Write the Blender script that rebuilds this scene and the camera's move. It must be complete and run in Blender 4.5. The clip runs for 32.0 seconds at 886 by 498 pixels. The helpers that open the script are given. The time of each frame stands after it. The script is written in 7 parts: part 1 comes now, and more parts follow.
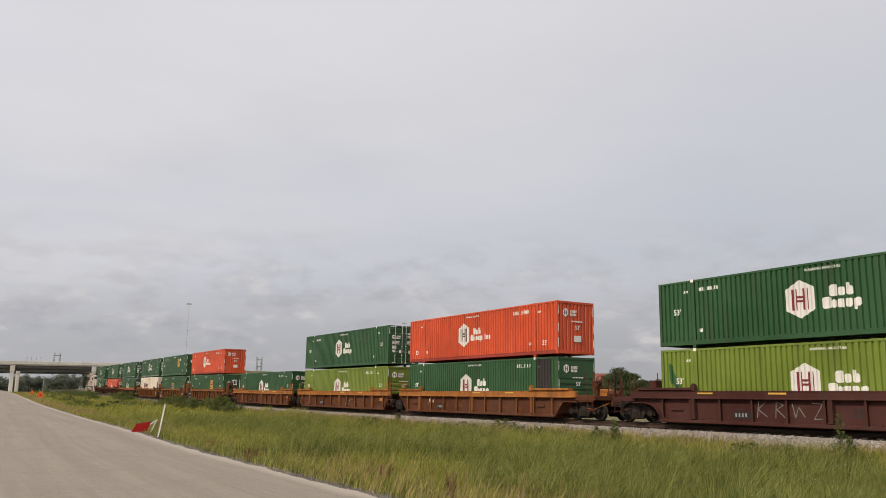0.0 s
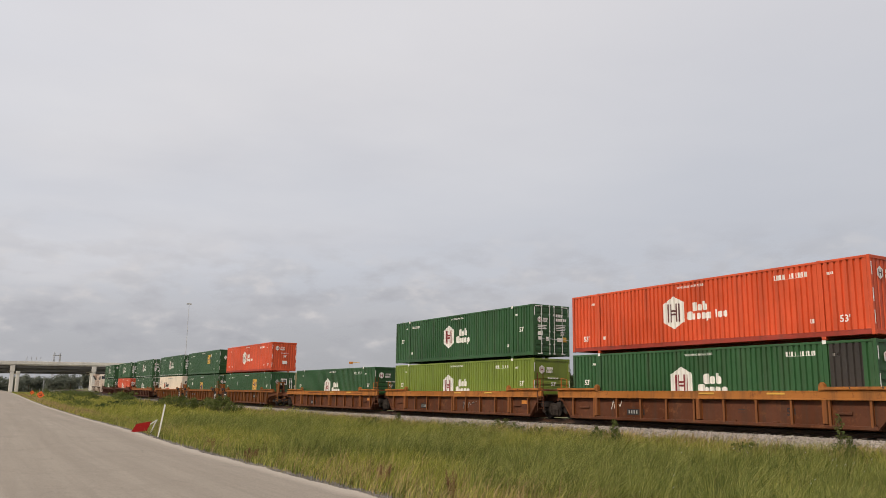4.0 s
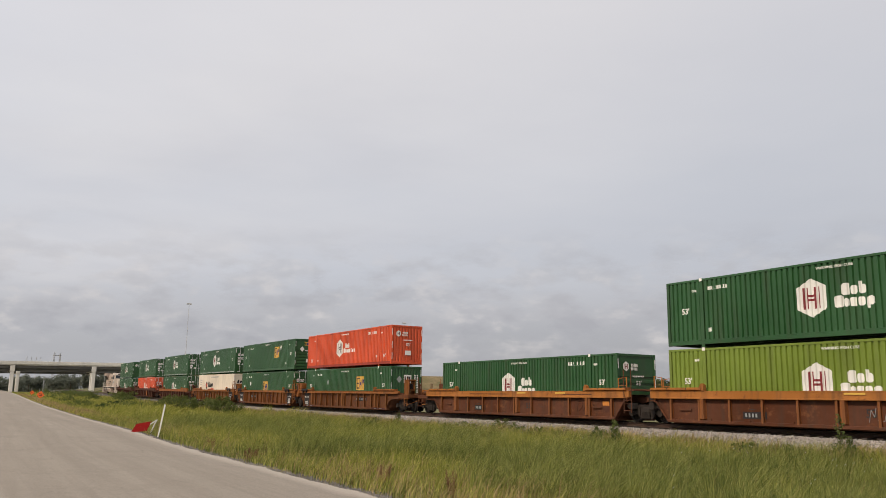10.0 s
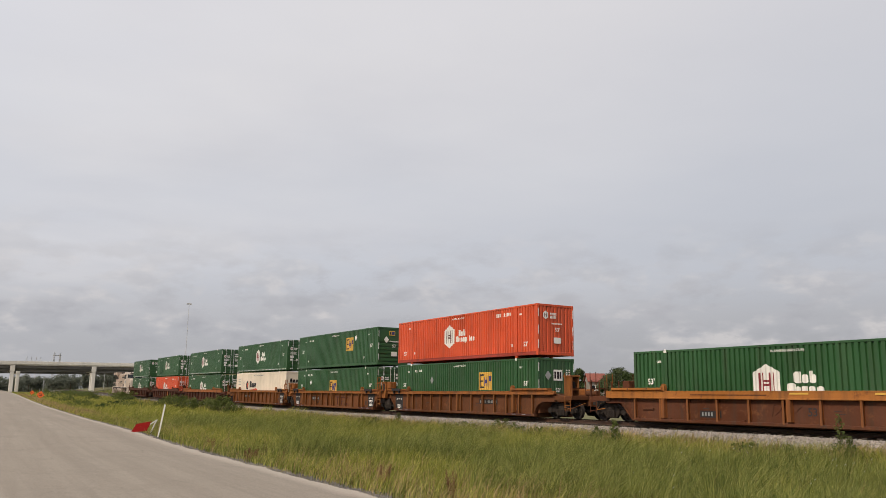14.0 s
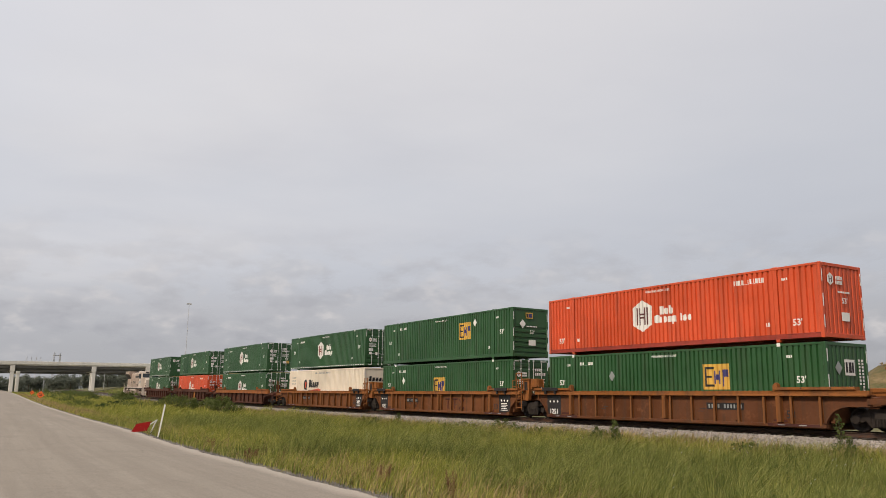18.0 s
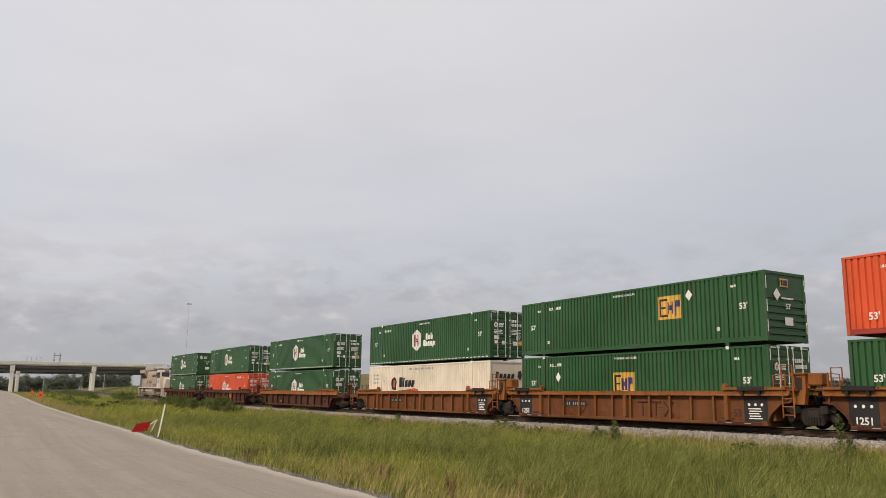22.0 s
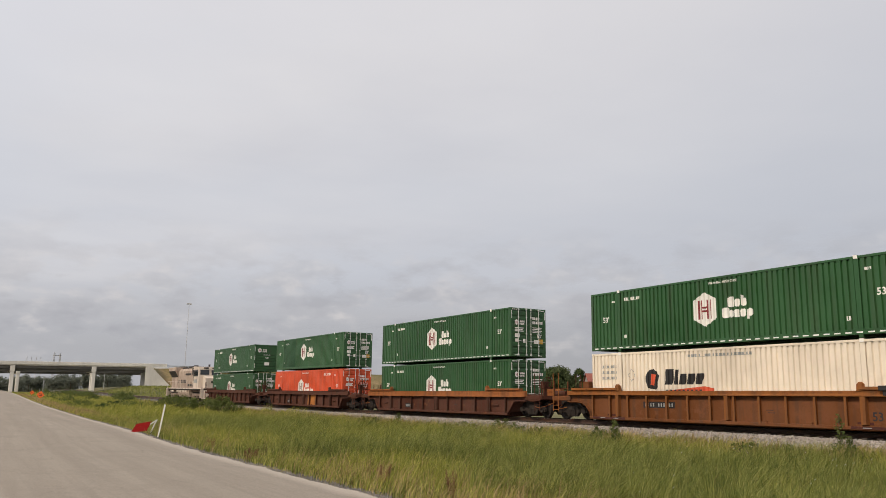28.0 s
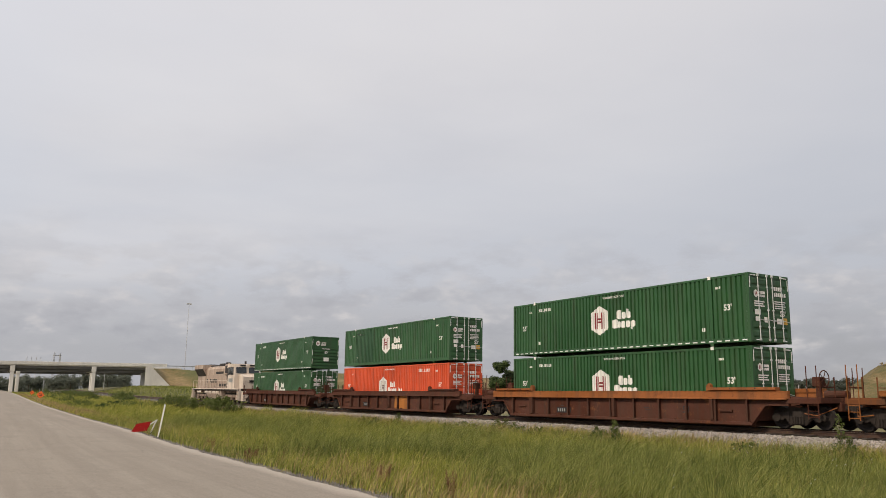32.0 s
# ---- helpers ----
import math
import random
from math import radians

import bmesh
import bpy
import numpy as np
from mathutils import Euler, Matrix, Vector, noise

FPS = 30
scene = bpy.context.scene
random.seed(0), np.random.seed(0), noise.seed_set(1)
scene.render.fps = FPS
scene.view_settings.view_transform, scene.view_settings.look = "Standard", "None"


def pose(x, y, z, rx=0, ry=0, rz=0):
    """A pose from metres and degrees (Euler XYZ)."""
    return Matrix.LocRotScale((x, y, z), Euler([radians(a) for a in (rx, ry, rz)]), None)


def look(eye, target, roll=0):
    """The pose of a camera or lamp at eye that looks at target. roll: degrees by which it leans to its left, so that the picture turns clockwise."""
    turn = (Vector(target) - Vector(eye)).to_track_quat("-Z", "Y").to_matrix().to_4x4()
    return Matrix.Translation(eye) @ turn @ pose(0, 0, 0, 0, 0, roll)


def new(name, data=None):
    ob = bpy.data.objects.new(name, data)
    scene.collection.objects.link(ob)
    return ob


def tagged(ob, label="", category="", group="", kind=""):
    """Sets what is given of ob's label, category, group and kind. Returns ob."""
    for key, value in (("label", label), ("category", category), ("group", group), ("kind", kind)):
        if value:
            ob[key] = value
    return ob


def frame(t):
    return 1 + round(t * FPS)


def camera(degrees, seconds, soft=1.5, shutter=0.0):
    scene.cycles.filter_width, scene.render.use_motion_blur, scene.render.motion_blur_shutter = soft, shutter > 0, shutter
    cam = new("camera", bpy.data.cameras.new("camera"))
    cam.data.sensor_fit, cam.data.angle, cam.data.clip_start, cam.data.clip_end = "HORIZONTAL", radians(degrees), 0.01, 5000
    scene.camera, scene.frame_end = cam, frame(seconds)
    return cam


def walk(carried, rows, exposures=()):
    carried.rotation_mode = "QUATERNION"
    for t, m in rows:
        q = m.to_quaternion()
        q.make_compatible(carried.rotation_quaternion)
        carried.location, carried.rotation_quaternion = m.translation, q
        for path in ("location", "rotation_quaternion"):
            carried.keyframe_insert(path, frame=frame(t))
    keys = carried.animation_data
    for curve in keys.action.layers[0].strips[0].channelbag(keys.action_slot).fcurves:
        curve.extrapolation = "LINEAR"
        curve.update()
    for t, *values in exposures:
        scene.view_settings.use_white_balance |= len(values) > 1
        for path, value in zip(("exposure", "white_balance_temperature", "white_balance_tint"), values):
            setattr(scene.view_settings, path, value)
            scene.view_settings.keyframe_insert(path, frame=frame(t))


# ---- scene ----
cam = camera(57.39, 32.0, soft=0.5)
EYE = Vector((0.0, 0.0, 1.65))
AIM = EYE + Vector((-0.84118, 0.50942, 0.18140)) * 50
walk(cam, [(0.0, look(EYE, AIM, 0.80)), (32.0, look(EYE, AIM, 0.80))], [(0.0, -0.01, 6500, 11.2), (32.0, -0.01, 6500, 11.2)])

# ---------------------------------------------------------------- light
SUN_EL, SUN_AZ = radians(42), radians(164)      # azimuth from +y, clockwise
world = bpy.data.worlds.new("world")
scene.world = world
world.use_nodes = True
wt = world.node_tree
wt.nodes.clear()


def wnode(kind, **kw):
    n = wt.nodes.new(kind)
    for k, val in kw.items():
        n.inputs[k].default_value = val
    return n


sky = wt.nodes.new("ShaderNodeTexSky")
sky.sky_type, sky.sun_disc = "NISHITA", False
sky.sun_elevation, sky.sun_rotation = SUN_EL, SUN_AZ
sky.air_density, sky.dust_density, sky.ozone_density = 1.0, 3.0, 1.0
wco = wt.nodes.new("ShaderNodeTexCoord")
wsep = wt.nodes.new("ShaderNodeSeparateXYZ")
wt.links.new(wco.outputs["Generated"], wsep.inputs[0])
# height of the veil of cloud: grey towards the horizon, paler above
wramp = wt.nodes.new("ShaderNodeValToRGB")
el = wramp.color_ramp.elements
el[0].position, el[0].color = 0.0, (0.46, 0.465, 0.485, 1)
el[1].position, el[1].color = 1.0, (0.80, 0.78, 0.79, 1)
for pos, colr in ((0.05, (0.47, 0.475, 0.50, 1)), (0.10, (0.525, 0.53, 0.56, 1)), (0.15, (0.60, 0.625, 0.68, 1)), (0.26, (0.645, 0.675, 0.735, 1)), (0.45, (0.79, 0.795, 0.835, 1))):
    e = el.new(pos)
    e.color = colr
wt.links.new(wsep.outputs["Z"], wramp.inputs[0])
wscale = wt.nodes.new("ShaderNodeVectorMath")
wscale.operation = "SCALE"
wscale.inputs["Scale"].default_value = 0.06
wt.links.new(sky.outputs[0], wscale.inputs[0])
wmix = wt.nodes.new("ShaderNodeMix")
wmix.data_type = "RGBA"
wmix.inputs["Factor"].default_value = 0.85
wt.links.new(wscale.outputs[0], wmix.inputs["A"])
wt.links.new(wramp.outputs[0], wmix.inputs["B"])
# the veil is thinner, so paler, on the sun's side
wdot = wt.nodes.new("ShaderNodeVectorMath")
wdot.operation = "DOT_PRODUCT"
wdot.inputs[1].default_value = (-0.52, -0.80, 0.25)
wt.links.new(wco.outputs["Generated"], wdot.inputs[0])
wside = wt.nodes.new("ShaderNodeMapRange")
wside.inputs["From Min"].default_value, wside.inputs["From Max"].default_value = -0.4, 0.6
wside.inputs["To Min"].default_value, wside.inputs["To Max"].default_value = 0.90, 1.08
wt.links.new(wdot.outputs["Value"], wside.inputs["Value"])
wbg = wnode("ShaderNodeBackground", Strength=1.0)
wt.links.new(wside.outputs[0], wbg.inputs["Strength"])
wt.links.new(wmix.outputs["Result"], wbg.inputs["Color"])
wout = wt.nodes.new("ShaderNodeOutputWorld")
wt.links.new(wbg.outputs[0], wout.inputs[0])

sun = new("sun", bpy.data.lights.new("sun", "SUN"))
sun.data.energy, sun.data.angle, sun.data.color = 3.55, radians(6), (1.0, 0.86, 0.68)
to_sun = Vector((math.sin(SUN_AZ) * math.cos(SUN_EL), math.cos(SUN_AZ) * math.cos(SUN_EL), math.sin(SUN_EL)))
sun.matrix_world = look((0, 0, 60), Vector((0, 0, 60)) - to_sun)


# ---------------------------------------------------------------- materials
def material(name):
    m = bpy.data.materials.new(name)
    m.use_nodes = True
    t = m.node_tree
    t.nodes.clear()
    b = t.nodes.new("ShaderNodeBsdfPrincipled")
    o = t.nodes.new("ShaderNodeOutputMaterial")
    t.links.new(b.outputs[0], o.inputs[0])
    return m, t, b


def noise_node(t, scale, detail=4.0, rough=0.55, stretch=None, coord="Object"):
    co = t.nodes.new("ShaderNodeTexCoord")
    n = t.nodes.new("ShaderNodeTexNoise")
    n.inputs["Scale"].default_value = scale
    n.inputs["Detail"].default_value = detail
    n.inputs["Roughness"].default_value = rough
    if stretch:
        mp = t.nodes.new("ShaderNodeMapping")
        mp.inputs["Scale"].default_value = stretch
        t.links.new(co.outputs[coord], mp.inputs[0])
        t.links.new(mp.outputs[0], n.inputs["Vector"])
    else:
        t.links.new(co.outputs[coord], n.inputs["Vector"])
    return n


def ramp(t, src, stops):
    r = t.nodes.new("ShaderNodeValToRGB")
    els = r.color_ramp.elements
    while len(els) < len(stops):
        els.new(0.5)
    for e, (p, c) in zip(els, stops):
        e.position = p
        e.color = (*c, 1) if len(c) == 3 else c
    t.links.new(src, r.inputs[0])
    return r.outputs[0]


def mix(t, fac, a, b, blend="MIX"):
    m = t.nodes.new("ShaderNodeMix")
    m.data_type, m.blend_type = "RGBA", blend
    for sock, val in (("Factor", fac), ("A", a), ("B", b)):
        if isinstance(val, (int, float)):
            m.inputs[sock].default_value = val
        elif isinstance(val, tuple):
            m.inputs[sock].default_value = (*val, 1)
        else:
            t.links.new(val, m.inputs[sock])
    return m.outputs["Result"]


def bump(t, b, src, strength, dist=0.02):
    n = t.nodes.new("ShaderNodeBump")
    n.inputs["Strength"].default_value, n.inputs["Distance"].default_value = strength, dist
    t.links.new(src, n.inputs["Height"])
    t.links.new(n.outputs[0], b.inputs["Normal"])


def grey(v):
    return (v, v, v)


PAINTS = {}


def paint(name, col, rough=0.5, grime=0.5, rust=0.0, dark=(0.05, 0.04, 0.03), metal=0.0, gloss=0.28):
    """Weathered paint: fading in blotches, streaks down the sheet, grime, rust spots."""
    if name in PAINTS:
        return PAINTS[name]
    m, t, b = material(name)
    big = noise_node(t, 0.35, 5)
    streak = noise_node(t, 1.0, 5, 0.6, (2.2, 2.2, 0.16))
    fine = noise_node(t, 9.0, 6, 0.65)
    c0 = mix(t, ramp(t, big.outputs["Fac"], [(0.35, grey(0)), (0.7, grey(1))]), tuple(x * 0.86 for x in col), tuple(min(1, x * 1.12 + 0.012) for x in col))
    c1 = mix(t, ramp(t, streak.outputs["Fac"], [(0.48, grey(0)), (0.75, grey(grime * 0.75))]), c0, dark)
    c2 = mix(t, ramp(t, fine.outputs["Fac"], [(0.56, grey(0)), (0.8, grey(grime * 0.5))]), c1, tuple(0.62 * x + 0.012 for x in col))
    if rust:
        spot = noise_node(t, 2.4, 8, 0.7)
        c2 = mix(t, ramp(t, spot.outputs["Fac"], [(0.62 - 0.14 * rust, grey(0)), (0.72 - 0.12 * rust, grey(0.85))]), c2, (0.16, 0.062, 0.028))
    t.links.new(c2, b.inputs["Base Color"])
    rr = ramp(t, fine.outputs["Fac"], [(0.3, grey(rough - 0.08)), (0.7, grey(rough + 0.15))])
    t.links.new(rr, b.inputs["Roughness"])
    b.inputs["Metallic"].default_value = metal
    b.inputs["Specular IOR Level"].default_value = gloss
    bump(t, b, fine.outputs["Fac"], 0.12, 0.01)
    PAINTS[name] = m
    return m


GREEN = paint("green_paint", (0.0170, 0.079, 0.0195), 0.40, 0.5, gloss=0.5)
GREEN_B = paint("green_paint_faded", (0.023, 0.090, 0.027), 0.46, 0.6, gloss=0.45)
LIME = paint("lime_paint", (0.160, 0.222, 0.024), 0.42, 0.4, gloss=0.45)
ORANGE = paint("orange_paint", (0.61, 0.078, 0.019), 0.44, 0.5, gloss=0.42)
ORANGE_RAIL = paint("dull_red_rail_paint", (0.31, 0.040, 0.024), 0.55, 0.6, gloss=0.3)
CREAM = paint("cream_paint", (0.74, 0.655, 0.54), 0.5, 0.3, dark=(0.35, 0.29, 0.21))
WHITE = paint("white_marking", (0.78, 0.76, 0.72), 0.5, 0.25, dark=(0.4, 0.38, 0.34))
MAROON_INK = paint("maroon_marking", (0.22, 0.03, 0.035), 0.5, 0.2)
YELLOW = paint("yellow_marking", (0.66, 0.39, 0.07), 0.5, 0.3)
AMBER = paint("amber_label", (0.52, 0.19, 0.03), 0.5, 0.4)
DULL_INK = paint("dull_maroon_marking", (0.13, 0.05, 0.05), 0.5, 0.3)
ZINC = paint("bright_zinc_steel", (0.58, 0.60, 0.58), 0.4, 0.3, metal=0.2)
BLUE_INK = paint("blue_marking", (0.05, 0.045, 0.16), 0.5, 0.2)
BLACK_INK = paint("black_marking", (0.025, 0.023, 0.024), 0.55, 0.2)
RED_INK = paint("red_marking", (0.62, 0.10, 0.045), 0.5, 0.2)
TAPE = paint("white_reflective_tape", (0.82, 0.82, 0.80), 0.35, 0.1)
STEEL = paint("galvanised_steel", (0.36, 0.37, 0.36), 0.45, 0.4, metal=0.5)
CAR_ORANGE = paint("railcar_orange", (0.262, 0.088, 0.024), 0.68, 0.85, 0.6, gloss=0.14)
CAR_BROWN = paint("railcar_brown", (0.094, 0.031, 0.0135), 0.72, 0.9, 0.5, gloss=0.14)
# darker copy of CAR_AMBER: grime plus the chord's shade on the sheet
CAR_UMBER_SHADED = paint("railcar_umber_shaded", (0.104, 0.036, 0.0125), 0.74, 0.9, 0.5, gloss=0.14)
CAR_RED = paint("railcar_oxide", (0.064, 0.02, 0.016), 0.72, 0.7, 0.1, gloss=0.14)
CAR_DARK = paint("railcar_dark_brown", (0.074, 0.025, 0.014), 0.74, 0.8, 0.35, gloss=0.14)
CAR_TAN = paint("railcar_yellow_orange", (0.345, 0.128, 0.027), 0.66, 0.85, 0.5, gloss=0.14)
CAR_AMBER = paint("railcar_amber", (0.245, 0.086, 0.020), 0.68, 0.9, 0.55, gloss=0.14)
# amber darkened for sheets, their shade mixed in with the rust
CAR_RUST_SHADED = paint("railcar_rust_shaded", (0.138, 0.048, 0.0145), 0.72, 0.95, 0.7, gloss=0.14)
PLATE = paint("black_plate", (0.018, 0.016, 0.016), 0.6, 0.4, dark=(0.012, 0.009, 0.008))
CAST = paint("cast_steel_grimy", (0.026, 0.019, 0.015), 0.85, 0.7, dark=(0.006, 0.005, 0.004))
WHEEL = paint("wheel_steel", (0.015, 0.010, 0.008), 0.8, 0.7, dark=(0.006, 0.005, 0.004))
RUBBING = paint("bright_worn_steel", (0.42, 0.41, 0.40), 0.3, 0.3, metal=0.9)
LOCO = paint("faded_cream_paint", (0.41, 0.32, 0.255), 0.62, 1.2, 0.25, dark=(0.08, 0.055, 0.045))
LOCO_LIGHT = paint("pale_cab_paint", (0.62, 0.53, 0.45), 0.55, 0.6, dark=(0.2, 0.16, 0.12))
LOCO_GRIME = paint("grimy_tan_running_gear", (0.24, 0.175, 0.135), 0.8, 1.2, 0.2)
LOCO_DARK = paint("radiator_black", (0.035, 0.030, 0.028), 0.6, 0.4)
SIGN_RED = paint("red_sign_paint", (0.21, 0.005, 0.004), 0.7, 0.6, gloss=0.08)
SIGN_ORANGE = paint("orange_sign_sheeting", (0.85, 0.16, 0.035), 0.4, 0.2)
POST_WHITE = paint("white_post_paint", (0.72, 0.70, 0.66), 0.5, 0.35)
ROOF_RED = paint("red_roof", (0.24, 0.075, 0.055), 0.7, 0.5)
WALL_PALE = paint("pale_siding", (0.36, 0.32, 0.28), 0.6, 0.4)
# steel lightened so its colour carries the distance haze
PYLON = paint("haze_pale_pylon_steel", (0.46, 0.47, 0.49), 0.7, 0.1)
MAST = paint("pale_mast_steel", (0.50, 0.50, 0.51), 0.7, 0.1)

GLASS, _t, _b = material("window_glass")
_b.inputs["Base Color"].default_value = (0.02, 0.025, 0.03, 1)
_b.inputs["Roughness"].default_value = 0.06


def concrete(name, col, scale=0.6):
    m, t, b = material(name)
    big = noise_node(t, scale * 0.25, 6)
    streak = noise_node(t, scale, 5, 0.6, (1.5, 1.5, 0.12))
    fine = noise_node(t, 14, 6, 0.7)
    c = mix(t, ramp(t, big.outputs["Fac"], [(0.35, grey(0)), (0.68, grey(1))]), tuple(x * 0.82 for x in col), tuple(min(1, x * 1.1) for x in col))
    c = mix(t, ramp(t, streak.outputs["Fac"], [(0.5, grey(0)), (0.78, grey(0.5))]), c, tuple(x * 0.5 for x in col))
    c = mix(t, 0.25, c, ramp(t, fine.outputs["Fac"], [(0.3, tuple(x * 0.7 for x in col)), (0.7, tuple(min(1, x * 1.2) for x in col))]))
    t.links.new(c, b.inputs["Base Color"])
    b.inputs["Roughness"].default_value = 0.85
    bump(t, b, fine.outputs["Fac"], 0.3, 0.01)
    return m


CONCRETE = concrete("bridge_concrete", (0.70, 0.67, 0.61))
# far darker than CONCRETE: shade under the deck is put into the colour
CONCRETE_SHADED = concrete("shaded_concrete", (0.19, 0.185, 0.175))


def road_material():
    """Worn asphalt: u runs along the road, v is the distance in from its edge."""
    m, t, b = material("worn_asphalt")
    lane = noise_node(t, 1.0, 5, 0.6, (0.035, 1.15, 1.0), "UV")
    drag = noise_node(t, 1.0, 6, 0.65, (0.16, 5.5, 1.0), "UV")
    patch = noise_node(t, 0.55, 6, 0.6)
    mottle = noise_node(t, 4.5, 6, 0.7)
    grit = noise_node(t, 28, 8, 0.75)
    co = t.nodes.new("ShaderNodeTexCoord")
    stones = t.nodes.new("ShaderNodeTexVoronoi")
    stones.inputs["Scale"].default_value = 45
    t.links.new(co.outputs["Object"], stones.inputs["Vector"])
    c = mix(t, ramp(t, lane.outputs["Fac"], [(0.34, grey(0)), (0.66, grey(1))]), (0.185, 0.155, 0.122), (0.305, 0.262, 0.210))
    c = mix(t, ramp(t, drag.outputs["Fac"], [(0.46, grey(0)), (0.72, grey(0.55))]), c, (0.155, 0.132, 0.108))
    c = mix(t, ramp(t, patch.outputs["Fac"], [(0.50, grey(0)), (0.68, grey(0.6))]), c, (0.175, 0.148, 0.118))
    c = mix(t, ramp(t, mottle.outputs["Fac"], [(0.50, grey(0)), (0.74, grey(0.45))]), c, (0.34, 0.295, 0.24))
    # dusty margin, ragged on the inside
    sp = t.nodes.new("ShaderNodeSeparateXYZ")
    t.links.new(co.outputs["UV"], sp.inputs[0])
    rag = noise_node(t, 1.0, 5, 0.7, (0.5, 0.9, 1.0), "UV")
    add = t.nodes.new("ShaderNodeMath")
    add.operation = "MULTIPLY_ADD"
    add.inputs[1].default_value = 0.55
    t.links.new(rag.outputs["Fac"], add.inputs[0])
    t.links.new(sp.outputs["Y"], add.inputs[2])
    c = mix(t, ramp(t, add.outputs[0], [(0.48, grey(0.95)), (0.70, grey(0.75)), (0.95, grey(0.0))]), c, (0.50, 0.44, 0.37))
    # hairline cracks in places
    vor = t.nodes.new("ShaderNodeTexVoronoi")
    vor.feature = "DISTANCE_TO_EDGE"
    vor.inputs["Scale"].default_value = 0.42
    warp = mix(t, 0.12, co.outputs["Object"], mottle.outputs["Color"])
    t.links.new(warp, vor.inputs["Vector"])
    c = mix(t, 0.45, c, ramp(t, grit.outputs["Fac"], [(0.3, (0.11, 0.095, 0.078)), (0.7, (0.40, 0.355, 0.30))]))
    hair = mix(t, 1.0, ramp(t, vor.outputs["Distance"], [(0.0, grey(0.30)), (0.010, grey(0))]), ramp(t, patch.outputs["Fac"], [(0.48, grey(0)), (0.60, grey(1))]), "MULTIPLY")
    c = mix(t, hair, c, (0.06, 0.052, 0.045))
    c = mix(t, ramp(t, stones.outputs["Distance"], [(0.0, grey(0.22)), (0.25, grey(0))]), c, (0.42, 0.40, 0.36))
    t.links.new(c, b.inputs["Base Color"])
    b.inputs["Roughness"].default_value = 0.88
    bump(t, b, grit.outputs["Fac"], 0.5, 0.012)
    return m


ROAD = road_material()


def soil_material():
    m, t, b = material("grassy_soil")
    big = noise_node(t, 0.05, 6, 0.6)
    mid = noise_node(t, 0.6, 6, 0.65)
    fine = noise_node(t, 7, 6, 0.7)
    c = mix(t, ramp(t, big.outputs["Fac"], [(0.38, grey(0)), (0.62, grey(1))]), (0.095, 0.100, 0.030), (0.185, 0.150, 0.065))
    c = mix(t, ramp(t, mid.outputs["Fac"], [(0.42, grey(0)), (0.7, grey(0.7))]), c, (0.055, 0.075, 0.022))
    c = mix(t, ramp(t, fine.outputs["Fac"], [(0.45, grey(0)), (0.75, grey(0.6))]), c, (0.17, 0.135, 0.075))
    t.links.new(c, b.inputs["Base Color"])
    b.inputs["Roughness"].default_value = 0.95
    bump(t, b, fine.outputs["Fac"], 0.7, 0.06)
    return m


SOIL = soil_material()


def bank_material(name="dry_grass_bank", wide=0.06, close=0.9):
    m, t, b = material(name)
    big = noise_node(t, wide, 6, 0.65, (1, 1, 2.5))
    fine = noise_node(t, close, 6, 0.7)
    c = ramp(t, big.outputs["Fac"], [(0.36, (0.085, 0.090, 0.030)), (0.5, (0.165, 0.125, 0.052)), (0.64, (0.27, 0.19, 0.10))])
    c = mix(t, ramp(t, fine.outputs["Fac"], [(0.45, grey(0)), (0.7, grey(0.7))]), c, (0.075, 0.085, 0.028))
    t.links.new(c, b.inputs["Base Color"])
    b.inputs["Roughness"].default_value = 0.95
    bump(t, b, fine.outputs["Fac"], 0.8, 0.4)
    return m


BANK = bank_material()
MOUND = bank_material("overgrown_spoil", 0.22, 2.6)


def leafy(name, stops, spread=0.0, rough=0.6, trans=0.25):
    """Foliage and grass: colour differs from blade to blade and from patch to patch; gap shade is painted in."""
    m, t, b = material(name)
    geo = t.nodes.new("ShaderNodeNewGeometry")
    c = ramp(t, geo.outputs["Random Per Island"], stops)
    big = noise_node(t, 0.16, 4, 0.6)
    c = mix(t, ramp(t, big.outputs["Fac"], [(0.38, grey(0)), (0.62, grey(spread))]), c, stops[-1][1])
    # noise-placed dark clumps, painted in place of shaded gaps between tufts
    tuft_shade = noise_node(t, 1.9, 5, 0.65)
    c = mix(t, ramp(t, tuft_shade.outputs["Fac"], [(0.36, grey(0.75)), (0.50, grey(0))]), c, tuple(0.42 * x for x in stops[0][1]))
    t.links.new(c, b.inputs["Base Color"])
    b.inputs["Roughness"].default_value = rough
    b.inputs["Specular IOR Level"].default_value = 0.12
    tr = t.nodes.new("ShaderNodeBsdfTranslucent")
    t.links.new(c, tr.inputs["Color"])
    ms = t.nodes.new("ShaderNodeMixShader")
    ms.inputs[0].default_value = trans
    out = [n for n in t.nodes if n.type == "OUTPUT_MATERIAL"][0]
    t.links.new(b.outputs[0], ms.inputs[1])
    t.links.new(tr.outputs[0], ms.inputs[2])
    t.links.new(ms.outputs[0], out.inputs[0])
    return m


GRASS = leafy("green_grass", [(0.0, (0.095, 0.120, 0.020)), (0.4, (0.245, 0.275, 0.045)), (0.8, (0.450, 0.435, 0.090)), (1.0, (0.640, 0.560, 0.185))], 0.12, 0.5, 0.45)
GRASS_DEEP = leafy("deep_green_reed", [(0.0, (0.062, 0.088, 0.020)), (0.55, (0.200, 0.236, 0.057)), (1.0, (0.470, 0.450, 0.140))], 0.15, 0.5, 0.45)
